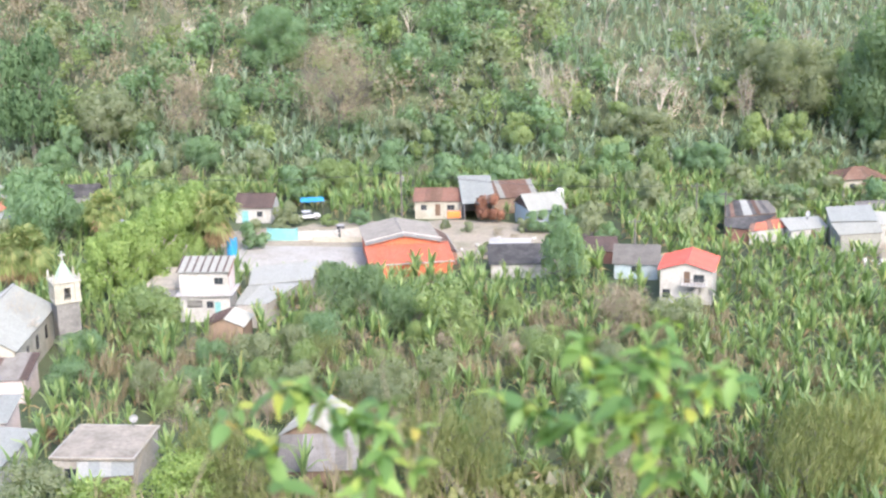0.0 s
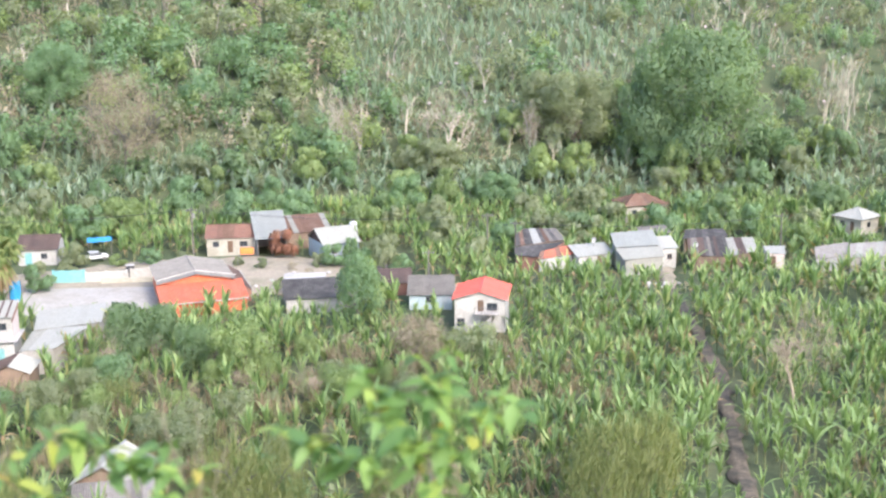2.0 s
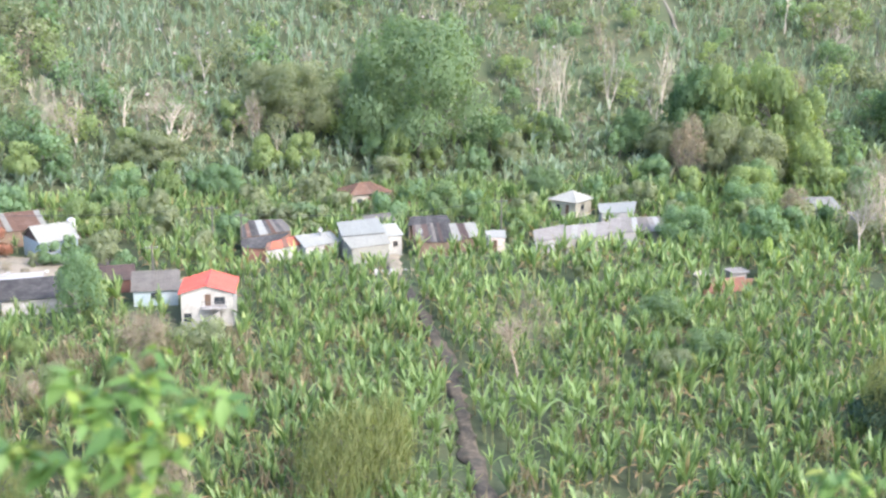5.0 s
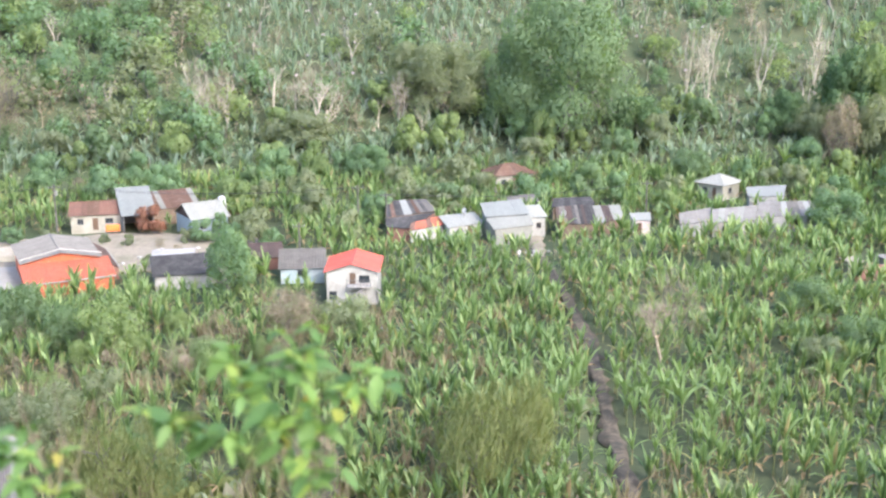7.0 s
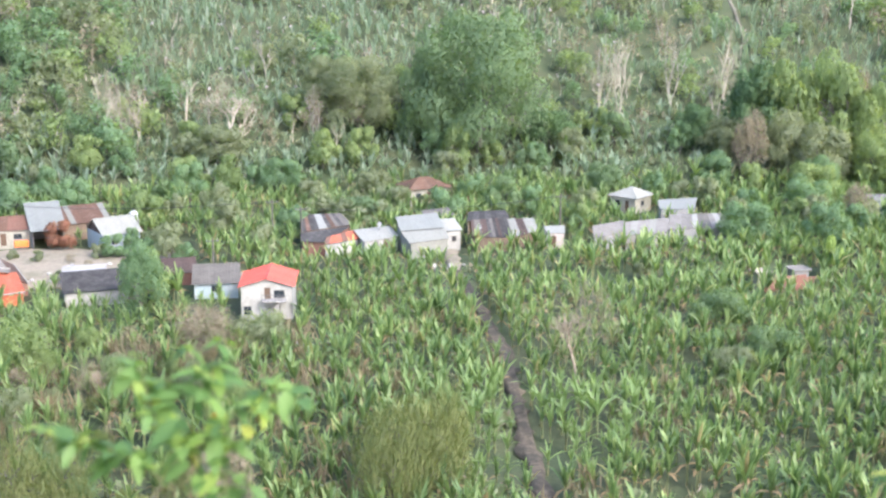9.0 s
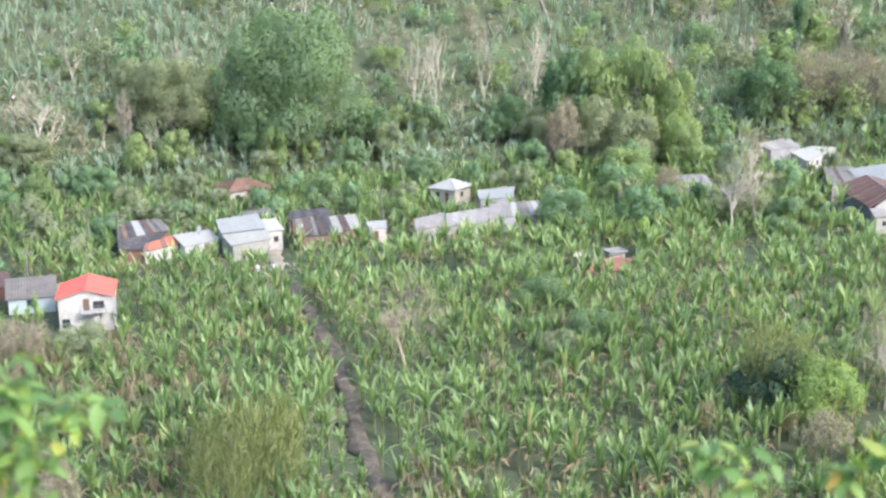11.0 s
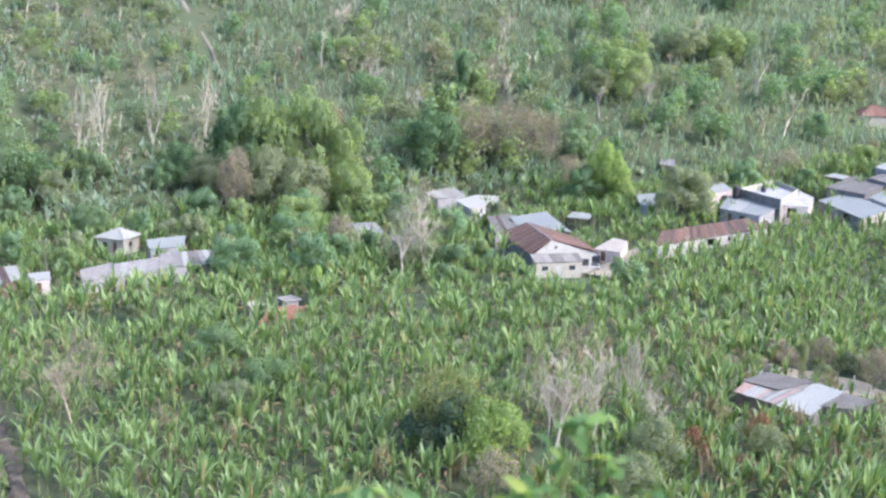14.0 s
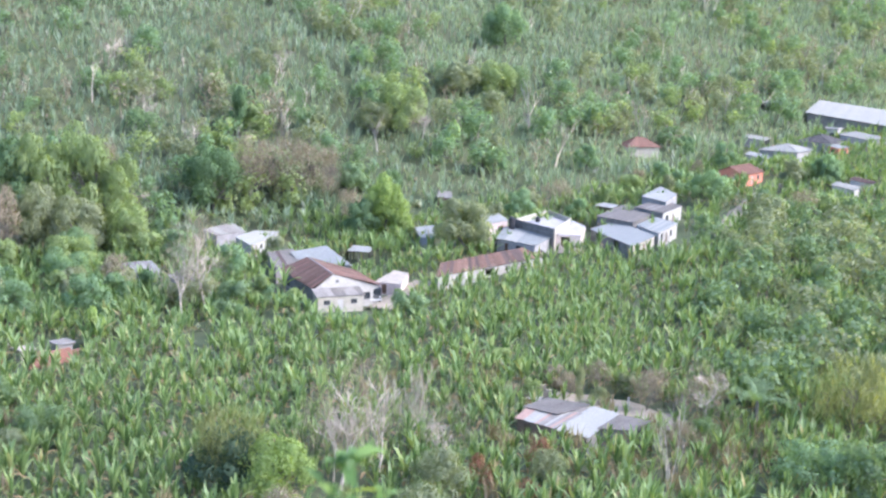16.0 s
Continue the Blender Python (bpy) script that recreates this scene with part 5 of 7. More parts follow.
tops = [utility_pole(-54.5, 214.0, 9.0, 0), utility_pole(-6.6, 211.2, 9.0, 0), utility_pole(40.0, 203.5, 7.5, 0), utility_pole(43.6, 199.0, 7.0, 0), utility_pole(86.0, 195.0, 7.0, -20)]
utility_pole(28.0, 187.6, 5.6, 0)
transformer = thing("transformer", -6.3, 211.2, 0, "grey drum transformer on the utility pole", "transformer", z=gz(-6.6, 211.2) + 7.2)
part("drum", tube((0.0, 0, 0), (0.0, 0, 0.8), 0.22, 0.22, 10), "zinc", transformer)
for p, q in zip(tops, tops[1:]):
    cu = bpy.data.curves.new("power_line", "CURVE")
    cu.dimensions, cu.bevel_depth = "3D", 0.02
    for off in (-0.8, 0.8):
        sp = cu.splines.new("POLY")
        sp.points.add(12)
        for i in range(13):
            k = i / 12
            v = p.lerp(q, k)
            sp.points[i].co = (v.x + off, v.y, v.z - 1.2 * 4 * k * (1 - k), 1)
    cu.materials.append(M["wire"])
    tagged(new("power_line", cu), "sagging dark overhead wires between the poles", "cable")


def rubble(x, y, n, spread, seed, mat, label):
    rng = random.Random(seed)
    for i in range(n):
        px, py = x + rng.gauss(0, spread), y + rng.gauss(0, spread * 0.6)
        s = rng.uniform(0.25, 0.6)
        bm = bmesh.new()
        bmesh.ops.create_icosphere(bm, subdivisions=1, radius=s)
        for v in bm.verts:
            v.co *= rng.uniform(0.7, 1.2)
            v.co.z *= 0.55
        me = bpy.data.meshes.new("stone_block")
        bm.to_mesh(me)
        bm.free()
        me.materials.append(M[mat])
        ob = new("stone_block", me)
        ob.location = (px, py, gz(px, py) + 0.25)
        tagged(ob, label, "rubble", "rubble in the yards")


rubble(9, 195, 16, 4.0, 1, "rubble_pale", "pale heap of rubble on the dry yard")
rubble(-12, 204, 8, 2.5, 2, "rubble_pale", "white sack and rubble by the yard wall")
rubble(22, 191, 8, 3.0, 3, "rubble_pale", "pale stones on the dry yard")
post = thing("yard_post", 139.0, 83.8, 0, "short white post standing in the farm yard", "post")
part("shaft", tube((0, 0, -0.3), (0, 0, 2.0), 0.11, 0.1, 10), "white_paint", post)
part("cap", tube((0, 0, 2.0), (0, 0, 2.06), 0.14, 0.14, 10), "concrete", post)
rubble(136, 95.2, 9, 1.3, 4, "rubble_pale", "heap of pale blocks behind the farm")
stack = thing("block_stack", 137.6, 96.4, -54.6, "stepped stack of pale cement blocks behind the farm", "block stack")
for row, (u0, u1) in enumerate(((-2.0, 2.0), (-2.0, 1.6), (-1.6, 1.6), (-1.2, 0.8), (-0.4, 0.8))):
    for i in range(round((u1 - u0) / 0.4)):
        part("block", box(u0 + 0.4 * i + 0.005, u0 + 0.4 * i + 0.392, -0.2 + 0.02 * (i % 3), 0.2, 0.3 * row - (0.15 if row == 0 else 0), 0.3 * row + 0.292), "tan_slab", stack)
clear(137.6, 96.4, -54.6, 2.8, -6.5, 1.2)
rubble(61, 181, 8, 1.6, 5, "rubble_pale", "white rubble by the end of the lane")
rubble(33, 150, 4, 0.8, 6, "rubble_pale", "white scrap lying in the brush")
rubble(310, 140, 10, 3.0, 7, "rubble_pale", "pale debris along the street")
rubble(288, 186, 6, 1.5, 8, "rubble_pale", "pale debris on the hillside")


def stall(x, y, yaw):
    ob = thing("market_stall", x, y, yaw, "orange cloth stall in front of the red-roofed house", "stall")
    for sx in (-1, 1):
        part("pole", tube((sx, 0, -0.3), (sx, 0, 1.5), 0.05, 0.05), "pole_wood", ob)
    part("cloth", box(-1.1, 1.1, -0.5, 0.4, 0.3, 1.35, 0.15), "cloth_orange", ob)


stall(1.9, 214.0, -5)
box_thing = thing("water_box", -16.3, 206.0, 10, "dark square water box in the yard", "box")
part("casing", box(-0.6, 0.6, -0.5, 0.5, -0.1, 1.2, 0.05), "black_plastic", box_thing)
part("lid", box(-0.65, 0.65, -0.55, 0.55, 1.2, 1.28), "concrete", box_thing)

# ---- plants: templates ----
RNG = np.random.default_rng(7)


def leaf_strip(start, heading, rise, length, width, droop, segs, rng, fold=0.25):
    """A long leaf as two halves along a bent midrib."""
    s = np.linspace(0, 1, segs + 1)
    ang = rise - droop * s ** 1.4
    step = length / segs
    hx, hz = np.concatenate([[0], np.cumsum(np.cos(ang[:-1]) * step)]), np.concatenate([[0], np.cumsum(np.sin(ang[:-1]) * step)])
    ch, sh = math.cos(heading), math.sin(heading)
    mid = np.stack([start[0] + hx * ch, start[1] + hx * sh, start[2] + hz], 1)
    wid = width * np.sin(np.pi * np.clip(0.12 + 0.86 * s, 0, 1)) ** 0.6 * 0.5 + 0.02
    side = np.array([-sh, ch, 0.0])
    nrm = np.stack([-np.sin(ang) * ch, -np.sin(ang) * sh, np.cos(ang)], 1)
    left = mid + side * wid[:, None] + nrm * (wid * fold)[:, None]
    right = mid - side * wid[:, None] + nrm * (wid * fold)[:, None]
    n = segs + 1
    q = []
    for i in range(segs):
        q += [(i, i + 1, n + i + 1, n + i), (i, 2 * n + i, 2 * n + i + 1, i + 1)]
    return np.concatenate([mid, left, right]), np.array(q)


def stem_prism(h, r0, r1, sides=4):
    a_ = np.linspace(0, 2 * np.pi, sides, endpoint=False)
    lo = np.stack([r0 * np.cos(a_), r0 * np.sin(a_), np.full(sides, -0.3)], 1)
    hi = np.stack([r1 * np.cos(a_), r1 * np.sin(a_), np.full(sides, h)], 1)
    return np.concatenate([lo, hi]), np.array([(i, (i + 1) % sides, sides + (i + 1) % sides, sides + i) for i in range(sides)])


def join(bits):
    vs, qs, n = [], [], 0
    for v, q in bits:
        vs.append(v)
        qs.append(q + n)
        n += len(v)
    return np.concatenate(vs), np.concatenate(qs)


def banana_leaves(rng, count, segs, stem, upright=0.72, broad_=1.0):
    out = []
    turn = rng.uniform(0, 6.28)
    for i in range(count):
        young = i < count * upright
        rise = rng.uniform(1.18, 1.54) if young else rng.uniform(0.75, 1.15)
        droop = rng.uniform(0.05, 0.8) if young else rng.uniform(0.8, 1.7)
        out.append(leaf_strip((0, 0, stem - 0.1), turn + i * 2.4 + rng.uniform(-0.4, 0.4), rise, rng.uniform(1.8, 3.1), rng.uniform(0.20, 0.37) * broad_, droop, segs, rng, rng.uniform(0.1, 0.6)))
    return out


def banana_template(rng, count, segs, lo=1.3, hi=2.1, upright=0.72, broad_=1.0, dry=0):
    """One plant: blades, stem and a few dead leaves hanging down the stem."""
    stem = rng.uniform(lo, hi)
    lv = join(banana_leaves(rng, count, segs, stem, upright, broad_))
    bits, kinds = [lv, stem_prism(stem, 0.14, 0.09)], [np.zeros(len(lv[1]), int), np.ones(4, int)]
    for i in range(dry):
        dl = leaf_strip((0, 0, stem - 0.15), rng.uniform(0, 6.28), rng.uniform(-0.4, 0.4), rng.uniform(1.1, 1.7), 0.32, 1.2, 2, rng, 0.5)
        bits.append(dl)
        kinds.append(np.full(len(dl[1]), 2))
    v, q = join(bits)
    return v, q, np.concatenate(kinds)


def scatter(name, templates, xs, ys, scales, mats, label, category, sink=0.15):
    """Many plants of one kind, joined into one mesh."""
    vs, qs, ix, ns, n = [], [], [], [], 0
    zs = ground(xs, ys) - sink
    pick = RNG.integers(0, len(templates), len(xs))
    for k, (v, q, m, *nv) in enumerate(templates):
        sel = np.where(pick == k)[0]
        if not len(sel):
            continue
        a_ = RNG.uniform(0, 2 * np.pi, len(sel))
        c, s, sc = np.cos(a_)[:, None], np.sin(a_)[:, None], scales[sel][:, None]
        X = (v[None, :, 0] * c - v[None, :, 1] * s) * sc + xs[sel][:, None]
        Y = (v[None, :, 0] * s + v[None, :, 1] * c) * sc + ys[sel][:, None]
        Z = v[None, :, 2] * sc + zs[sel][:, None]
        vs.append(np.stack([X, Y, Z], -1).reshape(-1, 3))
        qs.append((q[None] + (np.arange(len(sel)) * len(v))[:, None, None] + n).reshape(-1, 4))
        ix.append(np.tile(m, len(sel)))
        if nv:
            w = nv[0]
            ns.append(np.stack([w[None, :, 0] * c - w[None, :, 1] * s, w[None, :, 0] * s + w[None, :, 1] * c, np.repeat(w[None, :, 2], len(sel), 0)], -1).reshape(-1, 3))
        n += len(sel) * len(v)
    ob = new(name, mesh_from(name, np.concatenate(vs), np.concatenate(qs), mats, np.concatenate(ix), normals=np.concatenate(ns) if ns else None))
    return tagged(ob, label, category, kind="stuff")


def jitter_grid(x0, x1, y0, y1, step):
    gx_, gy_ = np.meshgrid(np.arange(x0, x1, step), np.arange(y0, y1, step))
    xs, ys = gx_.ravel() + RNG.uniform(-0.45, 0.45, gx_.size) * step, gy_.ravel() + RNG.uniform(-0.45, 0.45, gx_.size) * step
    return xs, ys


def polar(xs, ys):
    return np.hypot(xs, ys), np.degrees(np.arctan2(xs, ys))


def field_noise(xs, ys, scale, seed):
    return np.array([noise.noise(Vector((px * scale, py * scale, seed))) for px, py in zip(xs, ys)])


NEAR_BANANA = [banana_template(np.random.default_rng(20 + i), 9 + i % 4, 3, 0.9, 2.1, 0.76, 1.0, 1 + i % 2) for i in range(12)]
FARTHEST = [banana_template(np.random.default_rng(80 + i), 5, 1, 0.7, 1.3, 0.6, 2.9) for i in range(6)]
HILL_BANANA = [banana_template(np.random.default_rng(110 + i), 6, 2, 0.8, 1.5, 0.6, 2.0) for i in range(8)]
FAR_BANANA = [banana_template(np.random.default_rng(50 + i), 7, 2, 0.8, 1.6, 0.62, 1.35, 1) for i in range(8)]

# ---- trees ----
CROWNS = {}


def facing(v, soft_n):
    """Turns each four-cornered leaf so that its face looks along the crown's own outward direction."""
    quad = v.reshape(-1, 4, 3)
    flip = (np.cross(quad[:, 2] - quad[:, 0], quad[:, 3] - quad[:, 1]) * soft_n).sum(1) < 0
    quad[flip] = quad[flip][:, ::-1]
    return quad.reshape(-1, 3), np.repeat(soft_n, 4, 0)


def crown_mesh(size, variant, mat, style):
    """Leaves on the skins of many lobes, in a unit crown: radius 1, height 0 to 1."""
    key = (size, variant, mat, style)
    if key in CROWNS:
        return CROWNS[key]
    rng = np.random.default_rng(1000 + 31 * variant + 7 * size + len(style))
    lobes = (22, 36, 60)[size]
    count = (2900, 7500, 20000)[size]
    leaf = (0.092, 0.054, 0.030)[size]
    if style == "far":
        lobes, count, leaf = 18, 1700, 0.115
    if style == "round":
        lobes, count, leaf = 46, 9000, 0.046
    if style == "thin":
        count, leaf = count // 2, leaf * 0.62
    if style == "fine":
        lobes, count, leaf = 32, 5200, 0.056
    if style == "plume":
        lobes, count, leaf = 70, 2600, 0.085
    if style == "twigs":
        lobes, count, leaf = 34, 1300, 0.13
    cs, rs = [], []
    for i in range(lobes):
        a_, zz = rng.uniform(0, 6.28), rng.uniform(0.12, 0.92)
        prof = math.sqrt(max(0.05, 1 - (2 * zz - 0.75) ** 2 / 1.6))
        rr = prof * math.sqrt(rng.uniform(0.15, 1.0)) * (0.66 if style == "round" else 0.74)
        cs.append((rr * math.cos(a_), rr * math.sin(a_), zz))
        rs.append(rng.uniform(0.16, 0.34) * (1.1 if size == 0 else 0.95 if size == 1 else 0.78) * (0.8 if style == "round" else 1))
    cs, rs = np.array(cs), np.array(rs)
    tall = 0.62
    if style == "plume":
        rs *= 0.62
        cs[:, :2] *= 1.15
        cs[:, 2] = 0.08 + 0.8 * rng.random(lobes) ** 0.8 * (1.15 - 0.6 * np.hypot(cs[:, 0], cs[:, 1]))
        tall = 1.5
    k = rng.choice(lobes, count, p=rs ** 2 / (rs ** 2).sum())
    d = rng.normal(size=(count, 3))
    d[:, 2] += 0.35
    d /= np.linalg.norm(d, axis=1)[:, None]
    pos = cs[k] + d * (rs[k] * rng.uniform(0.75, 1.08, count) ** 1)[:, None] * np.array([1, 1, tall])
    nrm = d + rng.normal(scale=0.45, size=(count, 3))
    nrm /= np.linalg.norm(nrm, axis=1)[:, None]
    ax = np.cross(nrm, rng.normal(size=(count, 3)))
    ax /= np.linalg.norm(ax, axis=1)[:, None]
    if style == "plume":
        ax = rng.normal(scale=0.6, size=(count, 3)) + d * 0.5 + np.array([0, 0, 0.9])
        ax /= np.linalg.norm(ax, axis=1)[:, None]
    if style == "twigs":
        ax = pos * np.array([1, 1, 0.6]) + np.array([0, 0, 0.45]) + rng.normal(scale=0.3, size=(count, 3))
        ax /= np.linalg.norm(ax, axis=1)[:, None]
    bx = np.cross(nrm, ax)
    bx /= np.linalg.norm(bx, axis=1)[:, None] + 1e-9
    ln = leaf * rng.uniform(0.6, 1.3, count)[:, None]
    wd = ln * (0.075 if style == "plume" else 0.016 if style == "twigs" else 0.42)
    if style == "plume":
        ln = ln * 1.7
    v = np.stack([pos - ax * ln * 0.5, pos + bx * wd + nrm * ln * 0.08, pos + ax * ln * 0.5, pos - bx * wd + nrm * ln * 0.08], 1).reshape(-1, 3)
    out = pos - np.array([0, 0, 0.35])
    soft_n = d * 1.05 + out / (np.linalg.norm(out, axis=1)[:, None] + 1e-6) * 0.2 + nrm * 0.35
    soft_n /= np.linalg.norm(soft_n, axis=1)[:, None]
    v, soft_n = facing(v, soft_n)
    CROWNS[key] = mesh_from("crown", v, np.arange(4 * count).reshape(-1, 4), [mat], normals=None if style == "twigs" else soft_n)
    return CROWNS[key]


def limb_bits(rng, p, d, length, r, depth, out, spread=0.6, up=0.25, lo=0.02):
    """A tapering limb that forks; three-sided so that twigs stay cheap."""
    n = 3 if depth > 1 else 2
    q = np.array(p, float)
    d = np.array(d, float)
    pts = [q]
    for i in range(n):
        d = d + rng.normal(scale=0.16, size=3) + np.array([0, 0, up * 0.12])
        d /= np.linalg.norm(d)
        q = q + d * length / n
        pts.append(q)
    sides = 6 if depth >= 4 else 3
    ring0 = None
    r1 = max(lo, r * 0.62)
    vs, qs = [], []
    for i, c in enumerate(pts):
        e1 = np.cross(d, [0.3, 0.9, 0.2])
        e1 /= np.linalg.norm(e1)
        e2 = np.cross(d, e1)
        rr = r + (r1 - r) * i / n
        a_ = np.linspace(0, 2 * np.pi, sides, endpoint=False)
        vs.append(c + rr * (np.cos(a_)[:, None] * e1 + np.sin(a_)[:, None] * e2))
        if i:
            b = (i - 1) * sides
            qs += [(b + j, b + (j + 1) % sides, b + sides + (j + 1) % sides, b + sides + j) for j in range(sides)]
    out.append((np.concatenate(vs), np.array(qs)))
    if depth > 1:
        for j in range(rng.integers(2, 4) + (1 if depth >= 4 else 0)):
            k = rng.uniform(0.45, 1.0)
            o = pts[0] + (pts[-1] - pts[0]) * k if k < 0.8 else pts[-1]
            nd = d + rng.normal(scale=spread, size=3) + np.array([0, 0, up])
            nd /= np.linalg.norm(nd)
            limb_bits(rng, o, nd, length * rng.uniform(0.5, 0.75), r1 * rng.uniform(0.6, 0.85), depth - 1, out, spread, up, lo)


WOODS = {}


def wood_mesh(kind, variant, mat):
    key = (kind, variant, mat)
    if key not in WOODS:
        rng = np.random.default_rng(300 + variant * 17 + len(kind))
        out = []
        if kind == "bare":       # unit height, reach about 0.35
            limb_bits(rng, (0, 0, -0.03), (0, 0, 1), 0.36, 0.0135, 6, out, 0.36, 0.36, 0.0019)
        elif kind == "thin":
            limb_bits(rng, (0, 0, -0.03), (0, 0, 1), 0.6, 0.010, 4, out, 0.24, 0.45, 0.0026)
        elif kind == "small":    # low stem of a shrub
            limb_bits(rng, (0, 0, -0.05), (0, 0, 1), 0.45, 0.03, 3, out, 0.55, 0.25, 0.008)
        else:                    # trunk with a few stout limbs under a crown
            limb_bits(rng, (0, 0, -0.05), (0, 0, 1), 0.5, 0.035, 4, out, 0.55, 0.25, 0.008)
        v, q = join(out)
        WOODS[key] = mesh_from("trunk", v, q, [mat])
    return WOODS[key]


TREE_WORDS = {"dark": "dense dark green", "deep": "deep green", "shade": "glossy deep green", "green": "leafy mid-green", "olive": "dusty olive-green", "lime": "bright yellow-green", "lime2": "sunlit light green", "plume": "feathery olive-yellow", "rusty": "rust-red", "brown": "dry brown"}
count_of = {"n": 0}


def broad(x, y, h, r, mat="green", style="", name="tree", bark="bark", group=""):
    count_of["n"] += 1
    n = count_of["n"]
    kind = "shrub" if h < 6 else "tree"
    ob = thing(kind if name == "tree" else name, x, y, n * 77 % 360, TREE_WORDS.get(mat, "green") + (" shrub" if h < 6 else " broadleaf tree") + " with an uneven crown", kind, group)
    trunk = share("trunk", wood_mesh("small" if h < 7 else "trunk", n % 4, bark), ob, Matrix.Diagonal((h * 0.8, h * 0.8, h * 0.74, 1)))
    size = 0 if r < 4.2 else 1 if r < 8 else 2
    style = style or ("plume" if mat == "plume" else "fine" if math.hypot(x, y) < 168 and r < 5.5 else "far" if h < 7 and r < 4 else "broad")
    low = 0.04 if h < 6 or style == "round" or mat in ("dark", "lime2") else 0.12
    share("crown", crown_mesh(size, n % (4 if size < 2 else 3), mat, style), ob, Matrix.Translation((0, 0, h * low)) @ Matrix.Diagonal((r * 1.12, r * 1.12, h * (1.0 - low), 1)))
    return ob


def lime(x, y, h, r):
    return broad(x, y, h, r, "lime", "round", bark="pale_bark")


def plume(x, y, h, r):
    """A dense dark bush with wispy olive shoots standing out of its top."""
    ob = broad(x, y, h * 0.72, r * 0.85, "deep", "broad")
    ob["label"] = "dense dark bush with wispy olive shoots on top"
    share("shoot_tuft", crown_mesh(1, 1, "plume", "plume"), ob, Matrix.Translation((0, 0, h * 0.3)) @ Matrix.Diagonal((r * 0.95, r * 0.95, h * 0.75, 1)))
    return ob


def rust(x, y, h, r):
    return broad(x, y, h, r, "rusty", "thin")


def bare(x, y, h, r, thin=False, bark="pale_bark"):
    count_of["n"] += 1
    n = count_of["n"]
    ob = thing("bare_tree", x, y, n * 53 % 360, "leafless tree with pale grey limbs and fine twigs", "tree")
    wide = max(0.6, min(1.5, r / (0.33 * h)))
    share("trunk", wood_mesh("thin" if r < 0.24 * h else "bare", n % 5, bark), ob, Matrix.Diagonal((h * wide, h * wide, h, 1)))
    if h > 8 and r < 0.24 * h:    # several stems from one stool
        for k in (1, 2):
            share("trunk", wood_mesh("thin", (n + k) % 5, bark), ob, Matrix.Translation((0.07 * r * k, 0.05 * r, 0)) @ Matrix.Rotation(2.1 * k, 4, "Z") @ Matrix.Rotation(0.09 * k, 4, "X") @ Matrix.Diagonal((h * 0.8, h * 0.8, h * (0.96 - 0.1 * k), 1)))
    tw = share("branchwork", crown_mesh(0, n % 4, "twig_bark", "twigs"), ob, Matrix.Translation((0, 0, h * 0.18)) @ Matrix.Diagonal((r * 1.05, r * 1.05, h * 0.82, 1)))
    tw["kind"] = "stuff"
    return ob


def twiggy(x, y, h, r):
    ob = bare(x, y, h, r, bark="bark")
    ob.name = "half_bare_tree"
    ob["label"] = "nearly leafless tree with brown twigs and a few dry leaves"
    n = count_of["n"]
    size = 0 if r < 4.2 else 1 if r < 8 else 2
    share("crown", crown_mesh(size, n % 3, "brown", "thin"), ob, Matrix.Translation((0, 0, h * 0.2)) @ Matrix.Diagonal((r, r, h * 0.8, 1)))
    return ob


def palm(x, y, h, r, mat="frond"):
    """Fan palm: ringed trunk, round green head, dry skirt."""
    count_of["n"] += 1
    rng = np.random.default_rng(count_of["n"])
    ob = thing("palm_tree", x, y, 0, "palm with a dark green head among the bananas" if mat == "green" else "fan palm with a full green head and a dry yellow skirt", "palm")
    bm = bmesh.new()
    for i in range(6):
        add_tube(bm, (0, 0, (h - r) * i / 6 - 0.2), (0, 0, (h - r) * (i + 1) / 6 - 0.2), 0.26 - 0.015 * i, 0.235 - 0.015 * i, 8)
    part("trunk", bm, "bark", ob)
    for nm, leaf_mat, num, lo_, hi_ in (("fronds", mat, 70, -0.75, 1.45), ("dry_skirt", "frond_dry", 22, -1.4, -0.8)):
        vs, qs = [], []
        for i in range(num):
            az_, el_ = rng.uniform(0, 6.28), rng.uniform(lo_, hi_)
            u = np.array([math.cos(az_) * math.cos(el_), math.sin(az_) * math.cos(el_), math.sin(el_)])
            e1 = np.array([-math.sin(az_), math.cos(az_), 0.0])
            lean = rng.uniform(-0.6, 0.6)
            e1 = e1 * math.cos(lean) + np.cross(u, e1) * math.sin(lean)
            c = u * r * rng.uniform(0.25, 0.6) + np.array([0, 0, h - r])
            for k in range(11):
                th = (k - 5) * 0.26
                dk = u * math.cos(th) + e1 * math.sin(th)
                sd = np.cross(dk, np.cross(u, e1)) * 0.045 * r
                ln = r * rng.uniform(0.42, 0.62)
                n0 = len(vs)
                vs += [c, c + dk * ln * 0.55 + sd, c + dk * ln + np.array([0, 0, -rng.uniform(0.2, 0.5) * r * 0.6]), c + dk * ln * 0.55 - sd]
                qs.append((n0, n0 + 1, n0 + 2, n0 + 3))
        share(nm, mesh_from(nm, np.array(vs), np.array(qs), [leaf_mat]), ob, Matrix())
    return ob


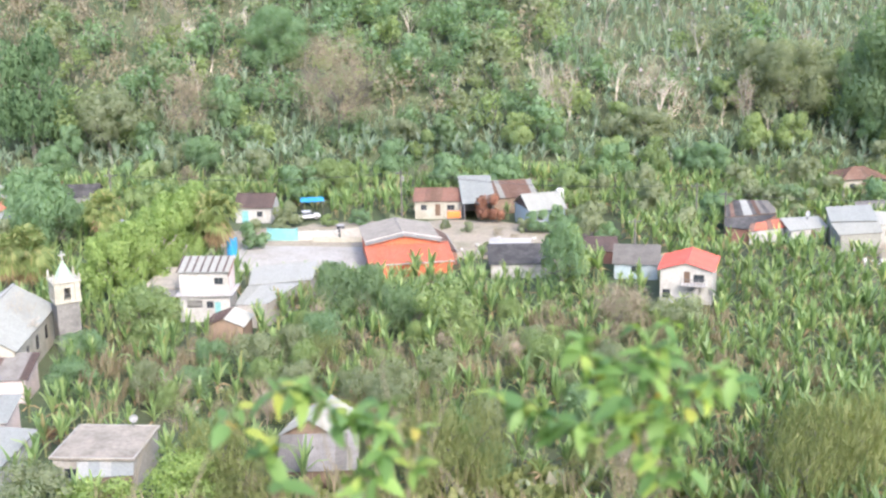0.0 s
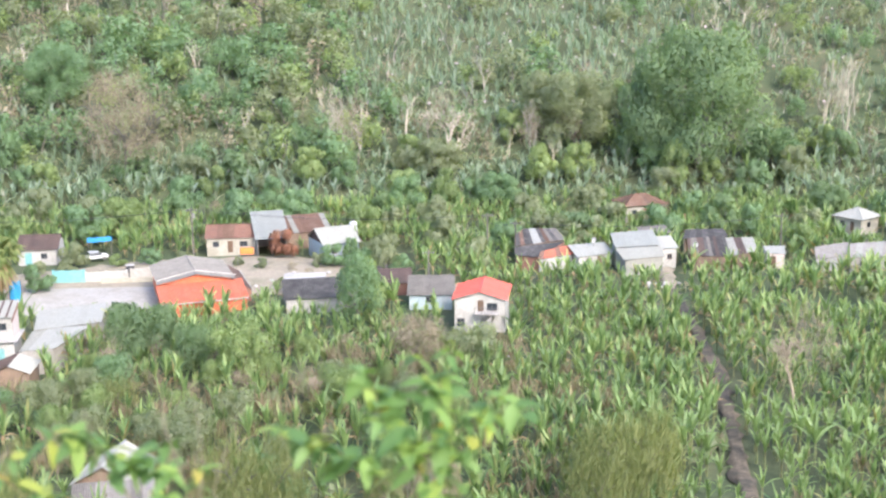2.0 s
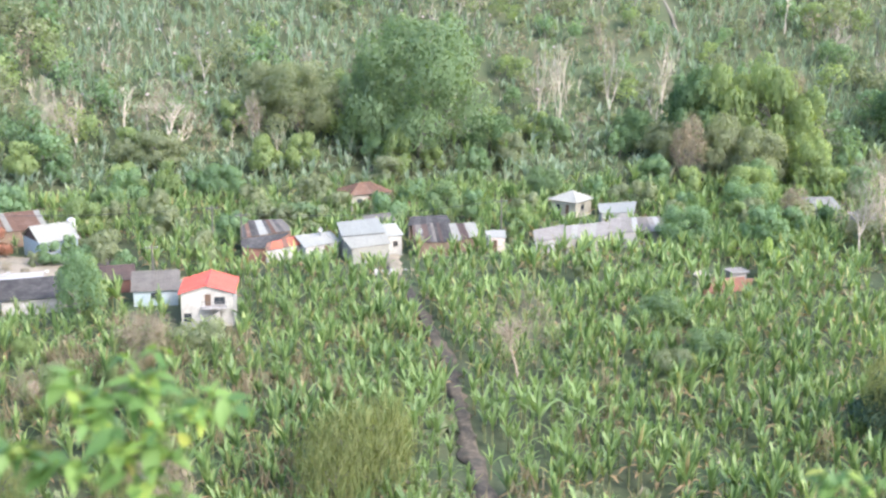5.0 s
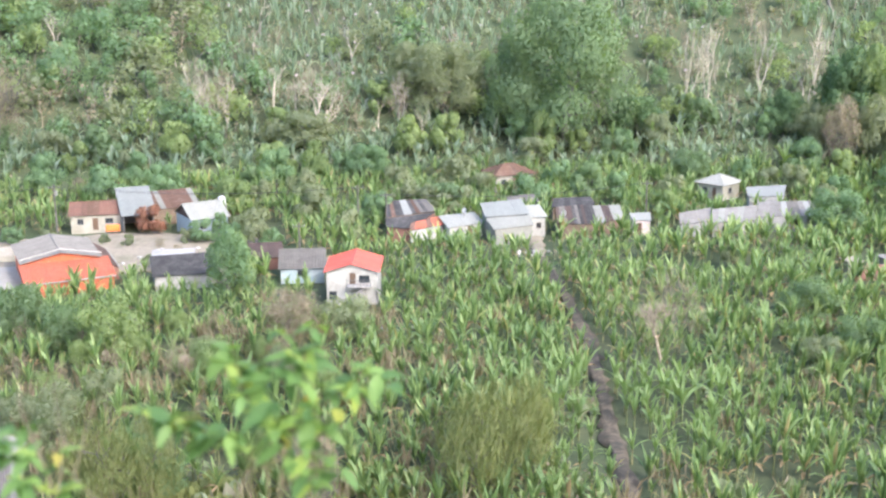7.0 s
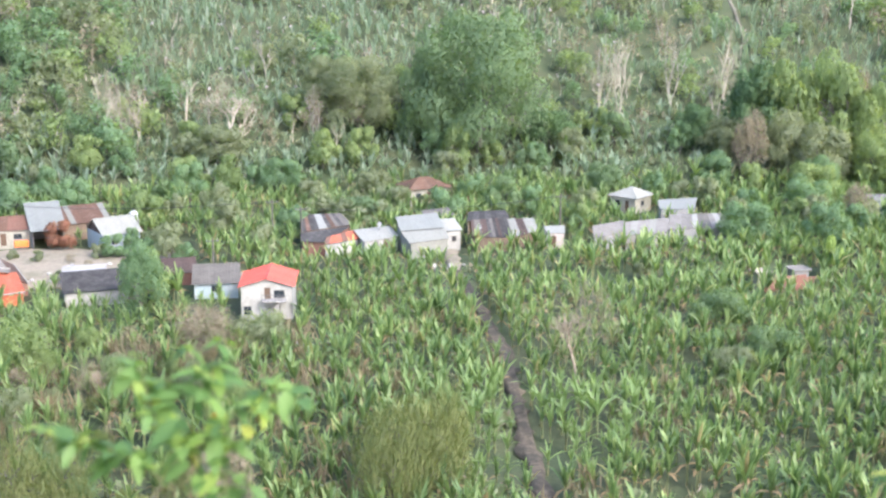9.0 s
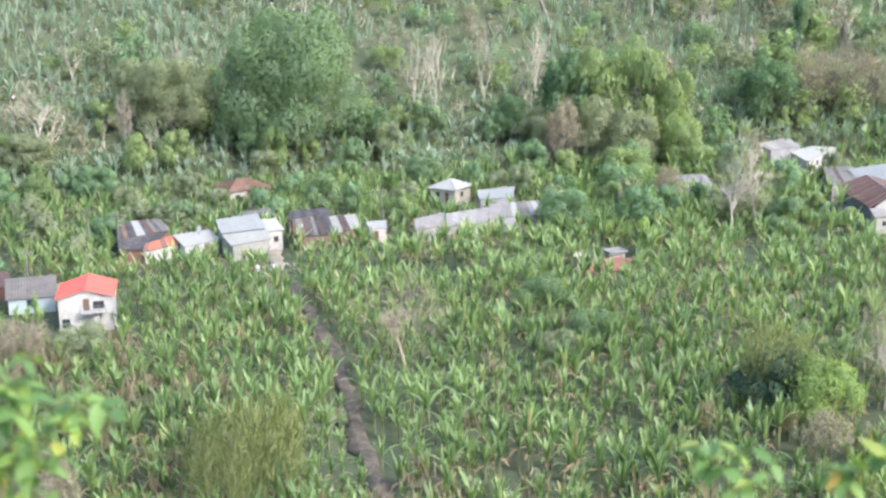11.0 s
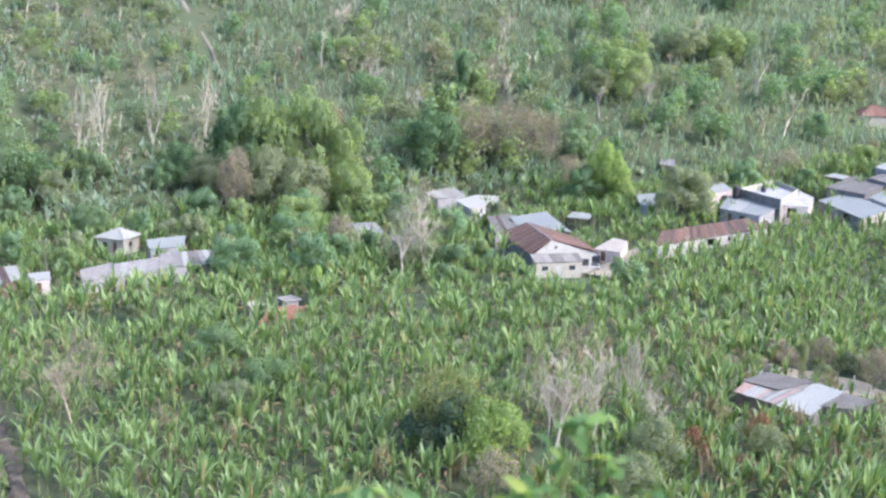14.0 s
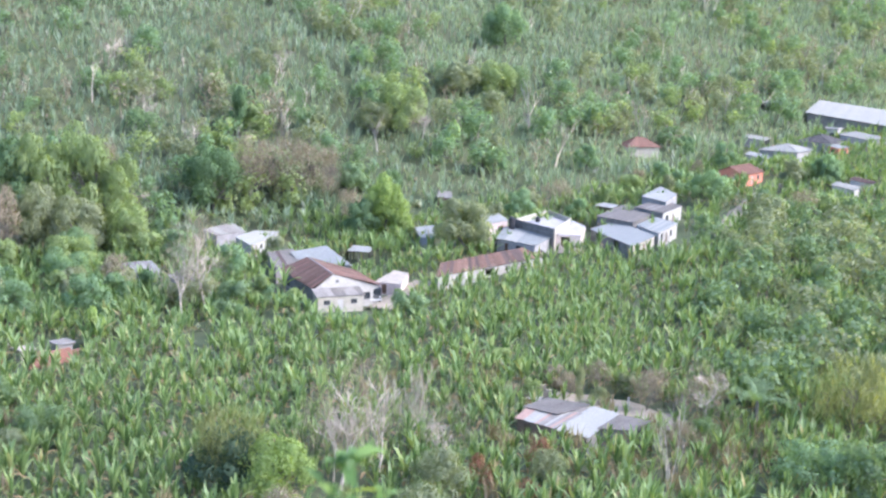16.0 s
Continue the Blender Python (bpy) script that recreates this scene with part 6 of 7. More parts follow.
def feather_palm(x, y, h, r):
    """Feather palm: a low trunk and long arching fronds set with narrow leaflets."""
    rng = np.random.default_rng(77)
    ob = thing("palm_tree", x, y, 0, "feather palm with long arching dark green fronds among the bananas", "palm")
    part("trunk", tube((0, 0, -0.3), (0.1, 0, h - r * 0.75), 0.3, 0.2, 8), "bark", ob)
    for i in range(20):
        az_, up_ = i * 2.4 + rng.uniform(-0.2, 0.2), rng.uniform(0.5, 1.35)
        ln, vs, qs = r * rng.uniform(0.9, 1.25), [], []
        out, side = np.array([math.cos(az_), math.sin(az_), 0.0]), np.array([-math.sin(az_), math.cos(az_), 0.0])
        p, n = np.array([0.1, 0.0, h - r * 0.8]), 14
        for k in range(n):
            ang = up_ - 1.5 * (k / n) ** 1.5
            q = p + (out * math.cos(ang) + np.array([0, 0, 1.0]) * math.sin(ang)) * ln / n
            w = 0.85 * math.sin(math.pi * (0.12 + 0.84 * k / n)) ** 0.7
            for sg in (-1, 1):
                tip = q + side * sg * w + (q - p) * 1.2 + np.array([0, 0, -0.3 * w])
                n0 = len(vs)
                vs += [p, p + (q - p) * 0.55, tip, p + (q - p) * 0.1 + (tip - p) * 0.5]
                qs.append((n0, n0 + 1, n0 + 2, n0 + 3))
            p = q
        share("frond", mesh_from("frond", np.array(vs), np.array(qs), ["dark"]), ob, Matrix())
    return ob


broad(-81.8, 264.7, 24.6, 7.5, "shade")
lime(-43.5, 165.7, 9.9, 4.7)
lime(-42.1, 168.2, 10.4, 4.3)
lime(-40.2, 170.8, 10.9, 5.0)
lime(-38.7, 176.4, 11.6, 4.9)
lime(-37.7, 184.0, 11.7, 4.9)
lime(-36.7, 189.8, 11.7, 4.6)
palm(-32.6, 185.0, 12.2, 4.1)
palm(-51.8, 198.5, 9.9, 3.8)
palm(-56.9, 174.9, 10.0, 4.3)
palm(-58.8, 172.2, 9.5, 3.6)
broad(-34.4, 148.0, 7.6, 4.6, "lime2", "round")
twiggy(-49.9, 148.3, 5.2, 2.4)
rust(-37.6, 117.5, 2.2, 1.1)
broad(-59.3, 195.6, 10.4, 4.9, "green")
broad(-64.6, 203.3, 9.0, 4.7, "green")
bare(-60.6, 306.9, 13.4, 6.0)
twiggy(-20.7, 266.2, 22.7, 10.4)
broad(-36.6, 298.1, 15.0, 8.4, "green")
broad(-44.8, 273.9, 11.1, 3.9, "green")
broad(-13.1, 157.5, 7.2, 3.4, "dark")
broad(-9.2, 157.2, 6.6, 3.2, "dark")
broad(-4.9, 152.2, 5.9, 2.9, "dark")
broad(0.2, 146.5, 7.9, 4.4, "lime2")
broad(16.1, 169.5, 8.1, 3.4, "lime2")
twiggy(-51.5, 268.0, 14.4, 6.5)
broad(-67.0, 264.9, 13.1, 7.1, "olive")
broad(-46.4, 255.0, 7.7, 4.2, "green")
broad(-28.8, 196.1, 4.1, 2.4, "green")
bare(20.4, 270.4, 14.2, 3.2)
bare(25.9, 269.2, 13.6, 3.5)
bare(23.2, 269.4, 12.7, 2.9)
bare(44.6, 267.1, 13.9, 7.0)
bare(60.5, 262.6, 11.0, 2.3)
broad(70.6, 264.8, 15.2, 9.5, "olive")
broad(65.7, 270.4, 13.8, 6.6, "olive")
broad(8.1, 212.1, 4.3, 2.6, "rusty")
broad(18.3, 207.1, 3.4, 1.5, "green")
broad(23.2, 197.9, 5.7, 2.6, "olive")
broad(54.3, 211.1, 5.1, 3.3, "olive")
broad(58.8, 210.7, 4.6, 3.4, "olive")
broad(-25.3, 211.8, 3.7, 2.3, "olive")
broad(92.7, 251.5, 27.6, 15.1, "dark")
broad(83.0, 255.8, 19.2, 6.4, "dark")
broad(84.5, 242.5, 9.4, 3.6, "lime2")
broad(15.7, 166.4, 9.6, 3.0, "green")
broad(138.9, 230.5, 9.3, 4.7, "olive")
twiggy(138.2, 225.0, 10.9, 3.4)
bare(58.4, 127.1, 11.0, 5.2, bark="twig_bark")
bare(93.7, 90.2, 14.4, 4.9)
bare(98.1, 89.1, 13.4, 3.8)
bare(108.0, 87.6, 8.0, 3.5)
twiggy(80.0, 84.2, 5.1, 3.0)
broad(98.0, 80.6, 5.2, 3.4, "olive")
rust(89.1, 79.0, 2.4, 1.1)
broad(89.8, 76.1, 4.8, 3.3, "olive")
broad(85.8, 90.9, 7.0, 3.8, "lime", "fine")
plume(85.0, 97.1, 9.5, 5.0)
bare(121.4, 256.2, 16.7, 2.4)
bare(125.3, 254.6, 15.6, 2.4)
bare(137.6, 254.5, 15.9, 2.5)
bare(148.6, 251.2, 14.2, 3.1)
bare(109.2, 93.3, 8.9, 1.3)
broad(58.5, 270.7, 6.6, 3.6, "lime2")
broad(40.4, 260.4, 7.3, 6.9, "olive")
broad(-68.2, 215.6, 9.5, 6.4, "green")
broad(278.0, 149.1, 8.0, 5.8, "green")
broad(157.4, 136.7, 5.1, 3.7, "dark")
feather_palm(139.3, 66.6, 8.6, 4.6)
broad(148.3, 58.9, 9.9, 5.7, "plume")
broad(155.7, 57.8, 9.2, 4.4, "olive")
bare(136.9, 72.0, 8.9, 4.2)
broad(126.7, 53.5, 6.4, 5.0, "green")
broad(128.1, 47.7, 7.1, 5.0, "dark")
bare(96.0, 93.3, 9.8, 2.7)
bare(110.3, 94.7, 8.6, 1.3)
bare(116.5, 64.7, 8.4, 1.8)
rust(102.8, 78.9, 4.4, 1.9)
rust(111.1, 77.4, 4.4, 1.8)
rust(103.4, 73.6, 3.2, 1.7)
broad(137.6, 90.2, 5.1, 0.6, "olive")
broad(109.0, 74.8, 4.2, 2.4, "olive")
for px, py, h, r in ((141.5, 82.5, 4.6, 2.4), (143.5, 76.0, 5.2, 2.8), (146.0, 84.0, 4.4, 2.4), (139.5, 93.0, 3.4, 2.0), (144.5, 92.0, 4.0, 2.4), (131.5, 97.0, 3.0, 1.8), (149.0, 77.0, 4.6, 2.6), (129.0, 70.5, 4.0, 2.2)):
    twiggy(px, py, h, r)
for px, py, h, r, mat in ((139.5, 88.5, 2.2, 1.4, "olive"), (136.6, 96.8, 2.4, 1.5, "lime2"), (146.5, 88.5, 3.0, 2.0, "olive"), (142.0, 96.5, 3.2, 2.0, "brown"), (133.0, 70.0, 3.4, 2.2, "dark")):
    broad(px, py, h, r, mat, group="brush round the farm")
broad(31.9, 101.2, 9.8, 4.7, "plume")
broad(29.1, 98.6, 9.0, 3.6, "plume")
twiggy(15.1, 98.1, 8.7, 2.6)
twiggy(20.4, 148.5, 4.8, 4.4)
broad(27.2, 148.8, 4.8, 3.7, "olive")
broad(0.2, 102.8, 6.7, 3.6, "plume")
broad(-1.1, 108.6, 7.8, 3.6, "plume")
broad(32.1, 106.0, 8.2, 5.2, "plume")
broad(-20.1, 105.9, 8.2, 3.5, "plume")
bare(15.4, 102.8, 8.5, 2.9)
broad(35.5, 104.0, 9.5, 2.8, "plume")
broad(2.6, 106.6, 8.5, 3.2, "plume")
twiggy(21.4, 150.5, 5.5, 5.1)
broad(-28.8, 101.6, 3.4, 4.2, "lime")
broad(-34.7, 102.3, 4.4, 4.0, "olive")
broad(-22.2, 102.9, 5.0, 3.6, "lime")
broad(-16.9, 103.4, 5.0, 3.4, "plume")
broad(-40.7, 142.1, 3.9, 3.0, "green")
bare(-48.3, 144.4, 7.6, 3.1)
broad(-39.5, 132.8, 3.7, 2.8, "green")
broad(82.0, 125.1, 4.6, 3.7, "dark")
broad(74.7, 121.4, 3.8, 2.9, "olive")
broad(115.2, 170.3, 3.0, 2.3, "lime")
broad(83.2, 138.6, 5.0, 4.0, "dark")
# clump's dark left and bright right, as the sun falls, put into leaf colour
broad(144.0, 230.9, 18.9, 6.8, "shade")
broad(149.2, 227.2, 21.0, 7.1, "lime2")
broad(155.8, 222.7, 23.0, 7.8, "lime2")
broad(160.9, 217.8, 17.6, 5.9, "lime2")
broad(143.9, 220.2, 13.8, 5.5, "olive")
broad(148.3, 213.5, 13.0, 5.7, "olive")
broad(156.0, 207.9, 11.6, 4.8, "lime2")
twiggy(135.4, 217.4, 15.5, 3.8)
twiggy(161.4, 223.1, 20.3, 4.3)
broad(135.0, 238.8, 9.5, 4.7, "shade")
broad(118.8, 250.9, 5.9, 2.6, "lime2")
broad(107.2, 249.5, 7.5, 5.8, "shade")
broad(189.3, 221.3, 14.1, 7.0, "shade")
twiggy(198.8, 219.1, 16.4, 6.4)
twiggy(205.7, 214.3, 15.1, 7.4)
twiggy(213.0, 210.9, 12.9, 5.4)
broad(206.8, 186.2, 13.2, 4.9, "lime", "broad")
broad(207.8, 184.6, 9.5, 3.6, "lime", "broad")
# dark tree added for the shadowed left part of the lime tree
broad(201.4, 188.9, 8.6, 4.1, "shade")
broad(206.6, 165.0, 10.8, 6.2, "olive")
bare(176.8, 229.2, 5.4, 5.0)
bare(133.0, 163.5, 15.0, 4.4)
bare(137.9, 163.6, 16.0, 5.0)
broad(135.7, 174.9, 5.4, 3.1, "shade")
broad(137.5, 170.9, 3.9, 2.5, "olive")
twiggy(132.4, 180.1, 8.4, 2.8)
broad(151.0, 161.2, 3.4, 2.2, "green")
broad(151.8, 157.3, 3.0, 1.8, "lime2")
broad(113.3, 158.8, 5.4, 1.5, "lime")
broad(107.2, 152.6, 1.6, 1.3, "olive")
broad(229.5, 141.0, 2.4, 1.8, "olive")
broad(226.0, 137.5, 2.0, 1.5, "green")
broad(222.0, 132.0, 2.2, 1.6, "lime2")
broad(254.4, 224.8, 12.2, 6.9, "lime2")
broad(247.0, 227.8, 8.4, 5.0, "olive")
bare(252.6, 216.4, 11.9, 4.8)
bare(202.2, 242.9, 8.5, 3.7)
bare(200.2, 257.4, 10.2, 5.7)
bare(210.8, 287.4, 12.4, 6.1)
bare(246.4, 260.8, 11.2, 3.9)
broad(297.3, 227.0, 10.2, 7.1, "lime2")
broad(286.2, 232.3, 9.2, 7.8, "olive")
broad(216.3, 243.7, 10.9, 2.8, "shade")
broad(220.8, 242.5, 6.9, 3.6, "lime2")
broad(334.4, 252.7, 14.0, 7.5, "green")
broad(303.4, 225.6, 9.4, 4.8, "dark")

clear(93.7, 90.2, -46, 2.6, -7, 2)
clear(104, 206, -27, 3.5, -8, 4)

# ---- shrubs and small trees round the houses and in the fields ----
sx_, sy_ = jitter_grid(-75, 330, 100, 275, 8.0)
d, az = polar(sx_, sy_)
b = beyond_foot(sx_, sy_)
near = ((b > -34) & (b < 20)) | ((d > 205) & (b < 20))
chance = np.where(near, np.where(az < 4, 0.5, 0.34), 0.05)
keep = (az > -20) & (az < 68) & (d > 108) & (b < 20) & (RNG.random(len(sx_)) < chance) & free(sx_, sy_, 2.6)
for px, py, n_ in zip(sx_[keep], sy_[keep], near[keep]):
    h = RNG.uniform(4.2, 7.6) if n_ else RNG.uniform(2.0, 3.4)
    k, wide = RNG.random(), RNG.uniform(0.42, 0.68)
    if 150 < px < 250 and py < 152 - max(0.0, px - 210):    # bananas only in front of the eastern houses
        continue
    broad(px, py, h, h * wide, "green" if k < 0.34 else "olive" if k < 0.62 else "lime2" if k < 0.82 else "dark" if k < 0.92 else "brown", "thin" if k > 0.92 else "")

# scrub that has overgrown the western fields
sx_, sy_ = jitter_grid(-32, 32, 106, 158, 3.6)
d, az = polar(sx_, sy_)
keep = (az > -14) & (az < 9.5) & (d > 107) & (d < 156) & (RNG.random(len(sx_)) < 0.5) & free(sx_, sy_, 1.6)
for px, py in zip(sx_[keep], sy_[keep]):
    h, k = RNG.uniform(2.4, 4.8), RNG.random()
    if k < 0.16:
        bare(px, py, h * 1.3, h * 0.45, bark="twig_bark")
    else:
        broad(px, py, h, h * RNG.uniform(0.42, 0.66), "olive" if k < 0.42 else "green" if k < 0.62 else "lime2" if k < 0.78 else "plume" if k < 0.9 else "brown", "thin" if k > 0.9 else "", group="scrub in the fields")

# weeds and bushes in the village yards, beside walls and rubble
for px, py, h, mat in ((-8, 209.5, 2.2, "olive"), (-13.5, 211, 2.8, "green"), (-18.4, 210.6, 2.0, "lime2"), (4, 204.6, 1.6, "olive"), (8.6, 201.4, 1.5, "brown"), (13, 204, 2.2, "olive"), (15.6, 203.6, 3.4, "green"), (0.4, 207, 1.4, "olive"), (-26, 208, 2.0, "olive"), (20.5, 200.4, 3.2, "green"), (11, 197.4, 1.3, "brown"), (18, 194.6, 1.8, "olive"), (6.4, 191, 1.5, "olive"), (25, 196, 3.0, "green"), (-30.5, 206, 2.4, "olive"), (22, 205, 3.6, "olive")):
    broad(px, py, h, h * 0.7, mat, "thin" if mat == "brown" else "far", group="weeds in the yards")

# trees and bushes among the houses of the middle village
for px, py, h, r, mat in ((71, 222.5, 2.6, 1.8, "olive"), (82, 226, 5.2, 3.0, "green"), (83, 217, 5.8, 3.0, "lime2"), (88, 211, 5.2, 2.8, "green"), (65.5, 221, 4.8, 3.2, "olive"), (95, 205, 5.6, 3.0, "olive"), (118, 206, 6.2, 3.2, "olive"), (122, 196, 5.2, 3.0, "green"), (57, 212, 5.2, 3.6, "dark"), (51, 216, 5.0, 3.6, "olive"), (116, 189.5, 5.6, 2.8, "olive"), (126, 186, 5.0, 3.0, "lime2"), (91, 197, 4.6, 2.4, "lime2"), (44, 208, 5.2, 3.2, "green"), (38, 196, 5.0, 3.0, "olive"), (131, 178, 5.2, 3.0, "green"), (136, 184, 6.0, 3.0, "olive")):
    broad(px, py, h, r, mat, group="bushes between the houses")

# ---- woods on the hill ----
def wood_template(rng, count, lobes, leaf, trunk, stout=0.022, spread=0.45):
    """A far tree of unit height, leaves and trunk."""
    cs = np.stack([rng.normal(scale=0.17, size=lobes), rng.normal(scale=0.17, size=lobes), rng.uniform(0.3, 0.86, lobes)], 1)
    rs = rng.uniform(0.10, 0.20, lobes)
    k = rng.integers(0, lobes, count)
    d_ = rng.normal(size=(count, 3)) + np.array([0, 0, 0.3])
    d_ /= np.linalg.norm(d_, axis=1)[:, None]
    pos = cs[k] + d_ * rs[k][:, None]
    nm = d_ + rng.normal(scale=0.5, size=(count, 3))
    ax = np.cross(nm, rng.normal(size=(count, 3)))
    ax /= np.linalg.norm(ax, axis=1)[:, None]
    bx = np.cross(nm, ax)
    bx /= np.linalg.norm(bx, axis=1)[:, None]
    ln = leaf * rng.uniform(0.6, 1.35, count)[:, None]
    v = np.stack([pos - ax * ln * 0.5, pos + bx * ln * 0.4, pos + ax * ln * 0.5, pos - bx * ln * 0.4], 1).reshape(-1, 3)
    soft_n = d_ + 0.6 * (pos - np.array([0, 0, 0.5])) + 0.3 * nm
    soft_n /= np.linalg.norm(soft_n, axis=1)[:, None]
    v, soft_n = facing(v, soft_n)
    out = []
    limb_bits(rng, (0, 0, -0.04), (0, 0, 1), 0.5, stout, trunk, out, spread, 0.3, 0.003)
    tv, tq = join(out)
    fv, fq = join([(v, np.arange(4 * count).reshape(-1, 4)), (tv, tq)])
    tn = np.stack([tv[:, 0], tv[:, 1], np.full(len(tv), 0.01)], 1)
    tn /= np.linalg.norm(tn, axis=1)[:, None]
    return fv, fq, np.concatenate([np.zeros(count, int), np.ones(len(tq), int)]), np.concatenate([soft_n, tn])


FULL = [wood_template(np.random.default_rng(600 + i), 500, 17, 0.080, 2) for i in range(8)]
SPARSE = [wood_template(np.random.default_rng(640 + i), 130, 11, 0.06, 3, 0.014, 0.35) for i in range(6)]
LEAFLESS = [wood_template(np.random.default_rng(680 + i), 6, 3, 0.05, 4, 0.017, 0.30) for i in range(6)]
# thicket of soft dark shrubs east of the farm
sx_, sy_ = jitter_grid(135, 300, 45, 140, 4.6)
d, az = polar(sx_, sy_)
keep = (az > 62.8 + 1.0 * np.sin(d * 0.11)) & (az < 72.5) & (d > 168) & (d < 296) & (RNG.random(len(sx_)) < 0.62)
sx_, sy_ = sx_[keep], sy_[keep]
k = RNG.random(len(sx_))
for nm, sel, mat, words in (("dark_thicket", k < 0.5, "dark", "thicket of dense dark green shrubs"), ("dusty_thicket", k >= 0.5, "olive", "thicket of dusty olive-green shrubs")):
    scatter(nm, FULL, sx_[sel], sy_[sel], RNG.uniform(5.5, 8.5, int(sel.sum())), [mat, "bark"], words, "thicket", sink=0.8)

wx, wy = jitter_grid(-130, 680, 175, 660, 5.2)
d, az = polar(wx, wy)
b = beyond_foot(wx, wy)
el = np.degrees(np.arctan2(ground(wx, wy), d))
patch = field_noise(wx, wy, 0.022, 3.0)
want = np.where(az < 5, 0.85, np.where(az < 19, np.where(b < 50, 0.55, 0.10), np.where(az < 33, np.where(b < 28, 0.65, 0.72), 0.10 + 0.45 * smooth(-0.08, 0.16, patch) + 0.2 * smooth(50, 25, b))))
want = want * smooth(3, 26, b)
top = np.where(az < 12, -1.0, 1.9)
off = np.full(len(wx), 99.0)          # the track up the hill stays open
for (tx0, ty0), (tx1, ty1) in (((174, 288), (183, 311)), ((183, 311), (190, 347)), ((190, 347), (182, 400))):
    u = np.clip(((wx - tx0) * (tx1 - tx0) + (wy - ty0) * (ty1 - ty0)) / ((tx1 - tx0) ** 2 + (ty1 - ty0) ** 2), 0, 1)
    off = np.minimum(off, np.hypot(wx - tx0 - u * (tx1 - tx0), wy - ty0 - u * (ty1 - ty0)))
keep = (off > 5) & (b > 4) & (az > -21) & (az < 74) & (el < top) & (RNG.random(len(wx)) < want) & free(wx, wy, 1.5)
wx, wy, az = wx[keep], wy[keep], az[keep]
k = RNG.random(len(wx))
h = RNG.uniform(5.0, 10.5, len(wx)) * np.where((az > 18) & (az < 34), 0.72, 1.0)
west, mid = az < 5, (az >= 5) & (az < 33)
dry = (az < -7) & (beyond_foot(wx, wy) > 22)
k = np.where(dry & (RNG.random(len(k)) < 0.5), 0.8, k)
cut = [np.where(west, p, np.where(mid, q, r)) for p, q, r in ((0.36, 0.18, 0.28), (0.58, 0.36, 0.52), (0.76, 0.50, 0.68), (0.92, 0.72, 0.88))]
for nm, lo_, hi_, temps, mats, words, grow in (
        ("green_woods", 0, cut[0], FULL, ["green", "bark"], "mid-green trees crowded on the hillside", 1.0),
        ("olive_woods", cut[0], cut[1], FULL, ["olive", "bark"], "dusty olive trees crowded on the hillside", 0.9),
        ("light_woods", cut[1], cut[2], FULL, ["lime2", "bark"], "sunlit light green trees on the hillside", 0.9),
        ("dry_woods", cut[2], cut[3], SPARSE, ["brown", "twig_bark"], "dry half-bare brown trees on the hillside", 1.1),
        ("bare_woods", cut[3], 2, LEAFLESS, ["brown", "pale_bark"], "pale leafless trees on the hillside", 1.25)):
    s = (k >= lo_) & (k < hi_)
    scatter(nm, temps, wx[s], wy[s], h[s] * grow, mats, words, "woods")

# ---- bananas ----
xs, ys = jitter_grid(-75, 430, 40, 250, 1.85)
d, az = polar(xs, ys)
b = beyond_foot(xs, ys)
gap = field_noise(xs, ys, 0.07, 9.0)
keep = (d > 93) & (b < -2) & (az > -21.5) & (az < 72) & free(xs, ys, 0.25) & (gap > -0.55)
keep &= (d > 106) | (az > 6)
keep &= RNG.random(len(xs)) < np.where(d > 172, 0.85, np.where(az > 18, 0.95, np.where((az < 9) & (d < 150), 0.55, 0.95)))
xs, ys, d = xs[keep], ys[keep], d[keep]
size = RNG.uniform(0.5, 1.06, len(xs)) * (1.0 + 0.45 * field_noise(xs, ys, 0.11, 4.0)) 
size = np.clip(size * np.where(d > 172, 1.14, 1.06), 0.5, 1.3)
# plants of the stretch nearest to the lane stand as things of their own
own = (np.abs((xs - 51) - (ys - 128) * 0.28) < 14) & (ys > 104) & (ys < 134)
own = np.where(own)[0][:150]
rest = np.ones(len(xs), bool)
rest[own] = False
protos = []
for i in range(4):
    rng = np.random.default_rng(400 + i)
    stem = rng.uniform(1.4, 2.0)
    pl = new("banana_plant")
    tagged(pl, "banana plant with tall upright green leaves in the field", "banana plant", "bananas by the lane")
    v, q = stem_prism(stem, 0.14, 0.09, 7)
    share("pseudostem", mesh_from("pseudostem", v, q, ["pseudostem_skin"]), pl, Matrix())
    for v, q in banana_leaves(rng, 8, 4, stem):
        share("leaf", mesh_from("leaf", v, q, ["banana"]), pl, Matrix())
    protos.append(pl)
for j, i in enumerate(own):
    m = pose(xs[i], ys[i], gz(xs[i], ys[i]) - 0.15, 0, 0, RNG.uniform(0, 360)) @ Matrix.Scale(size[i], 4)
    if j < 4:
        protos[j].matrix_world = m
    else:
        copy_thing(protos[j % 4], m).scale = (size[i],) * 3
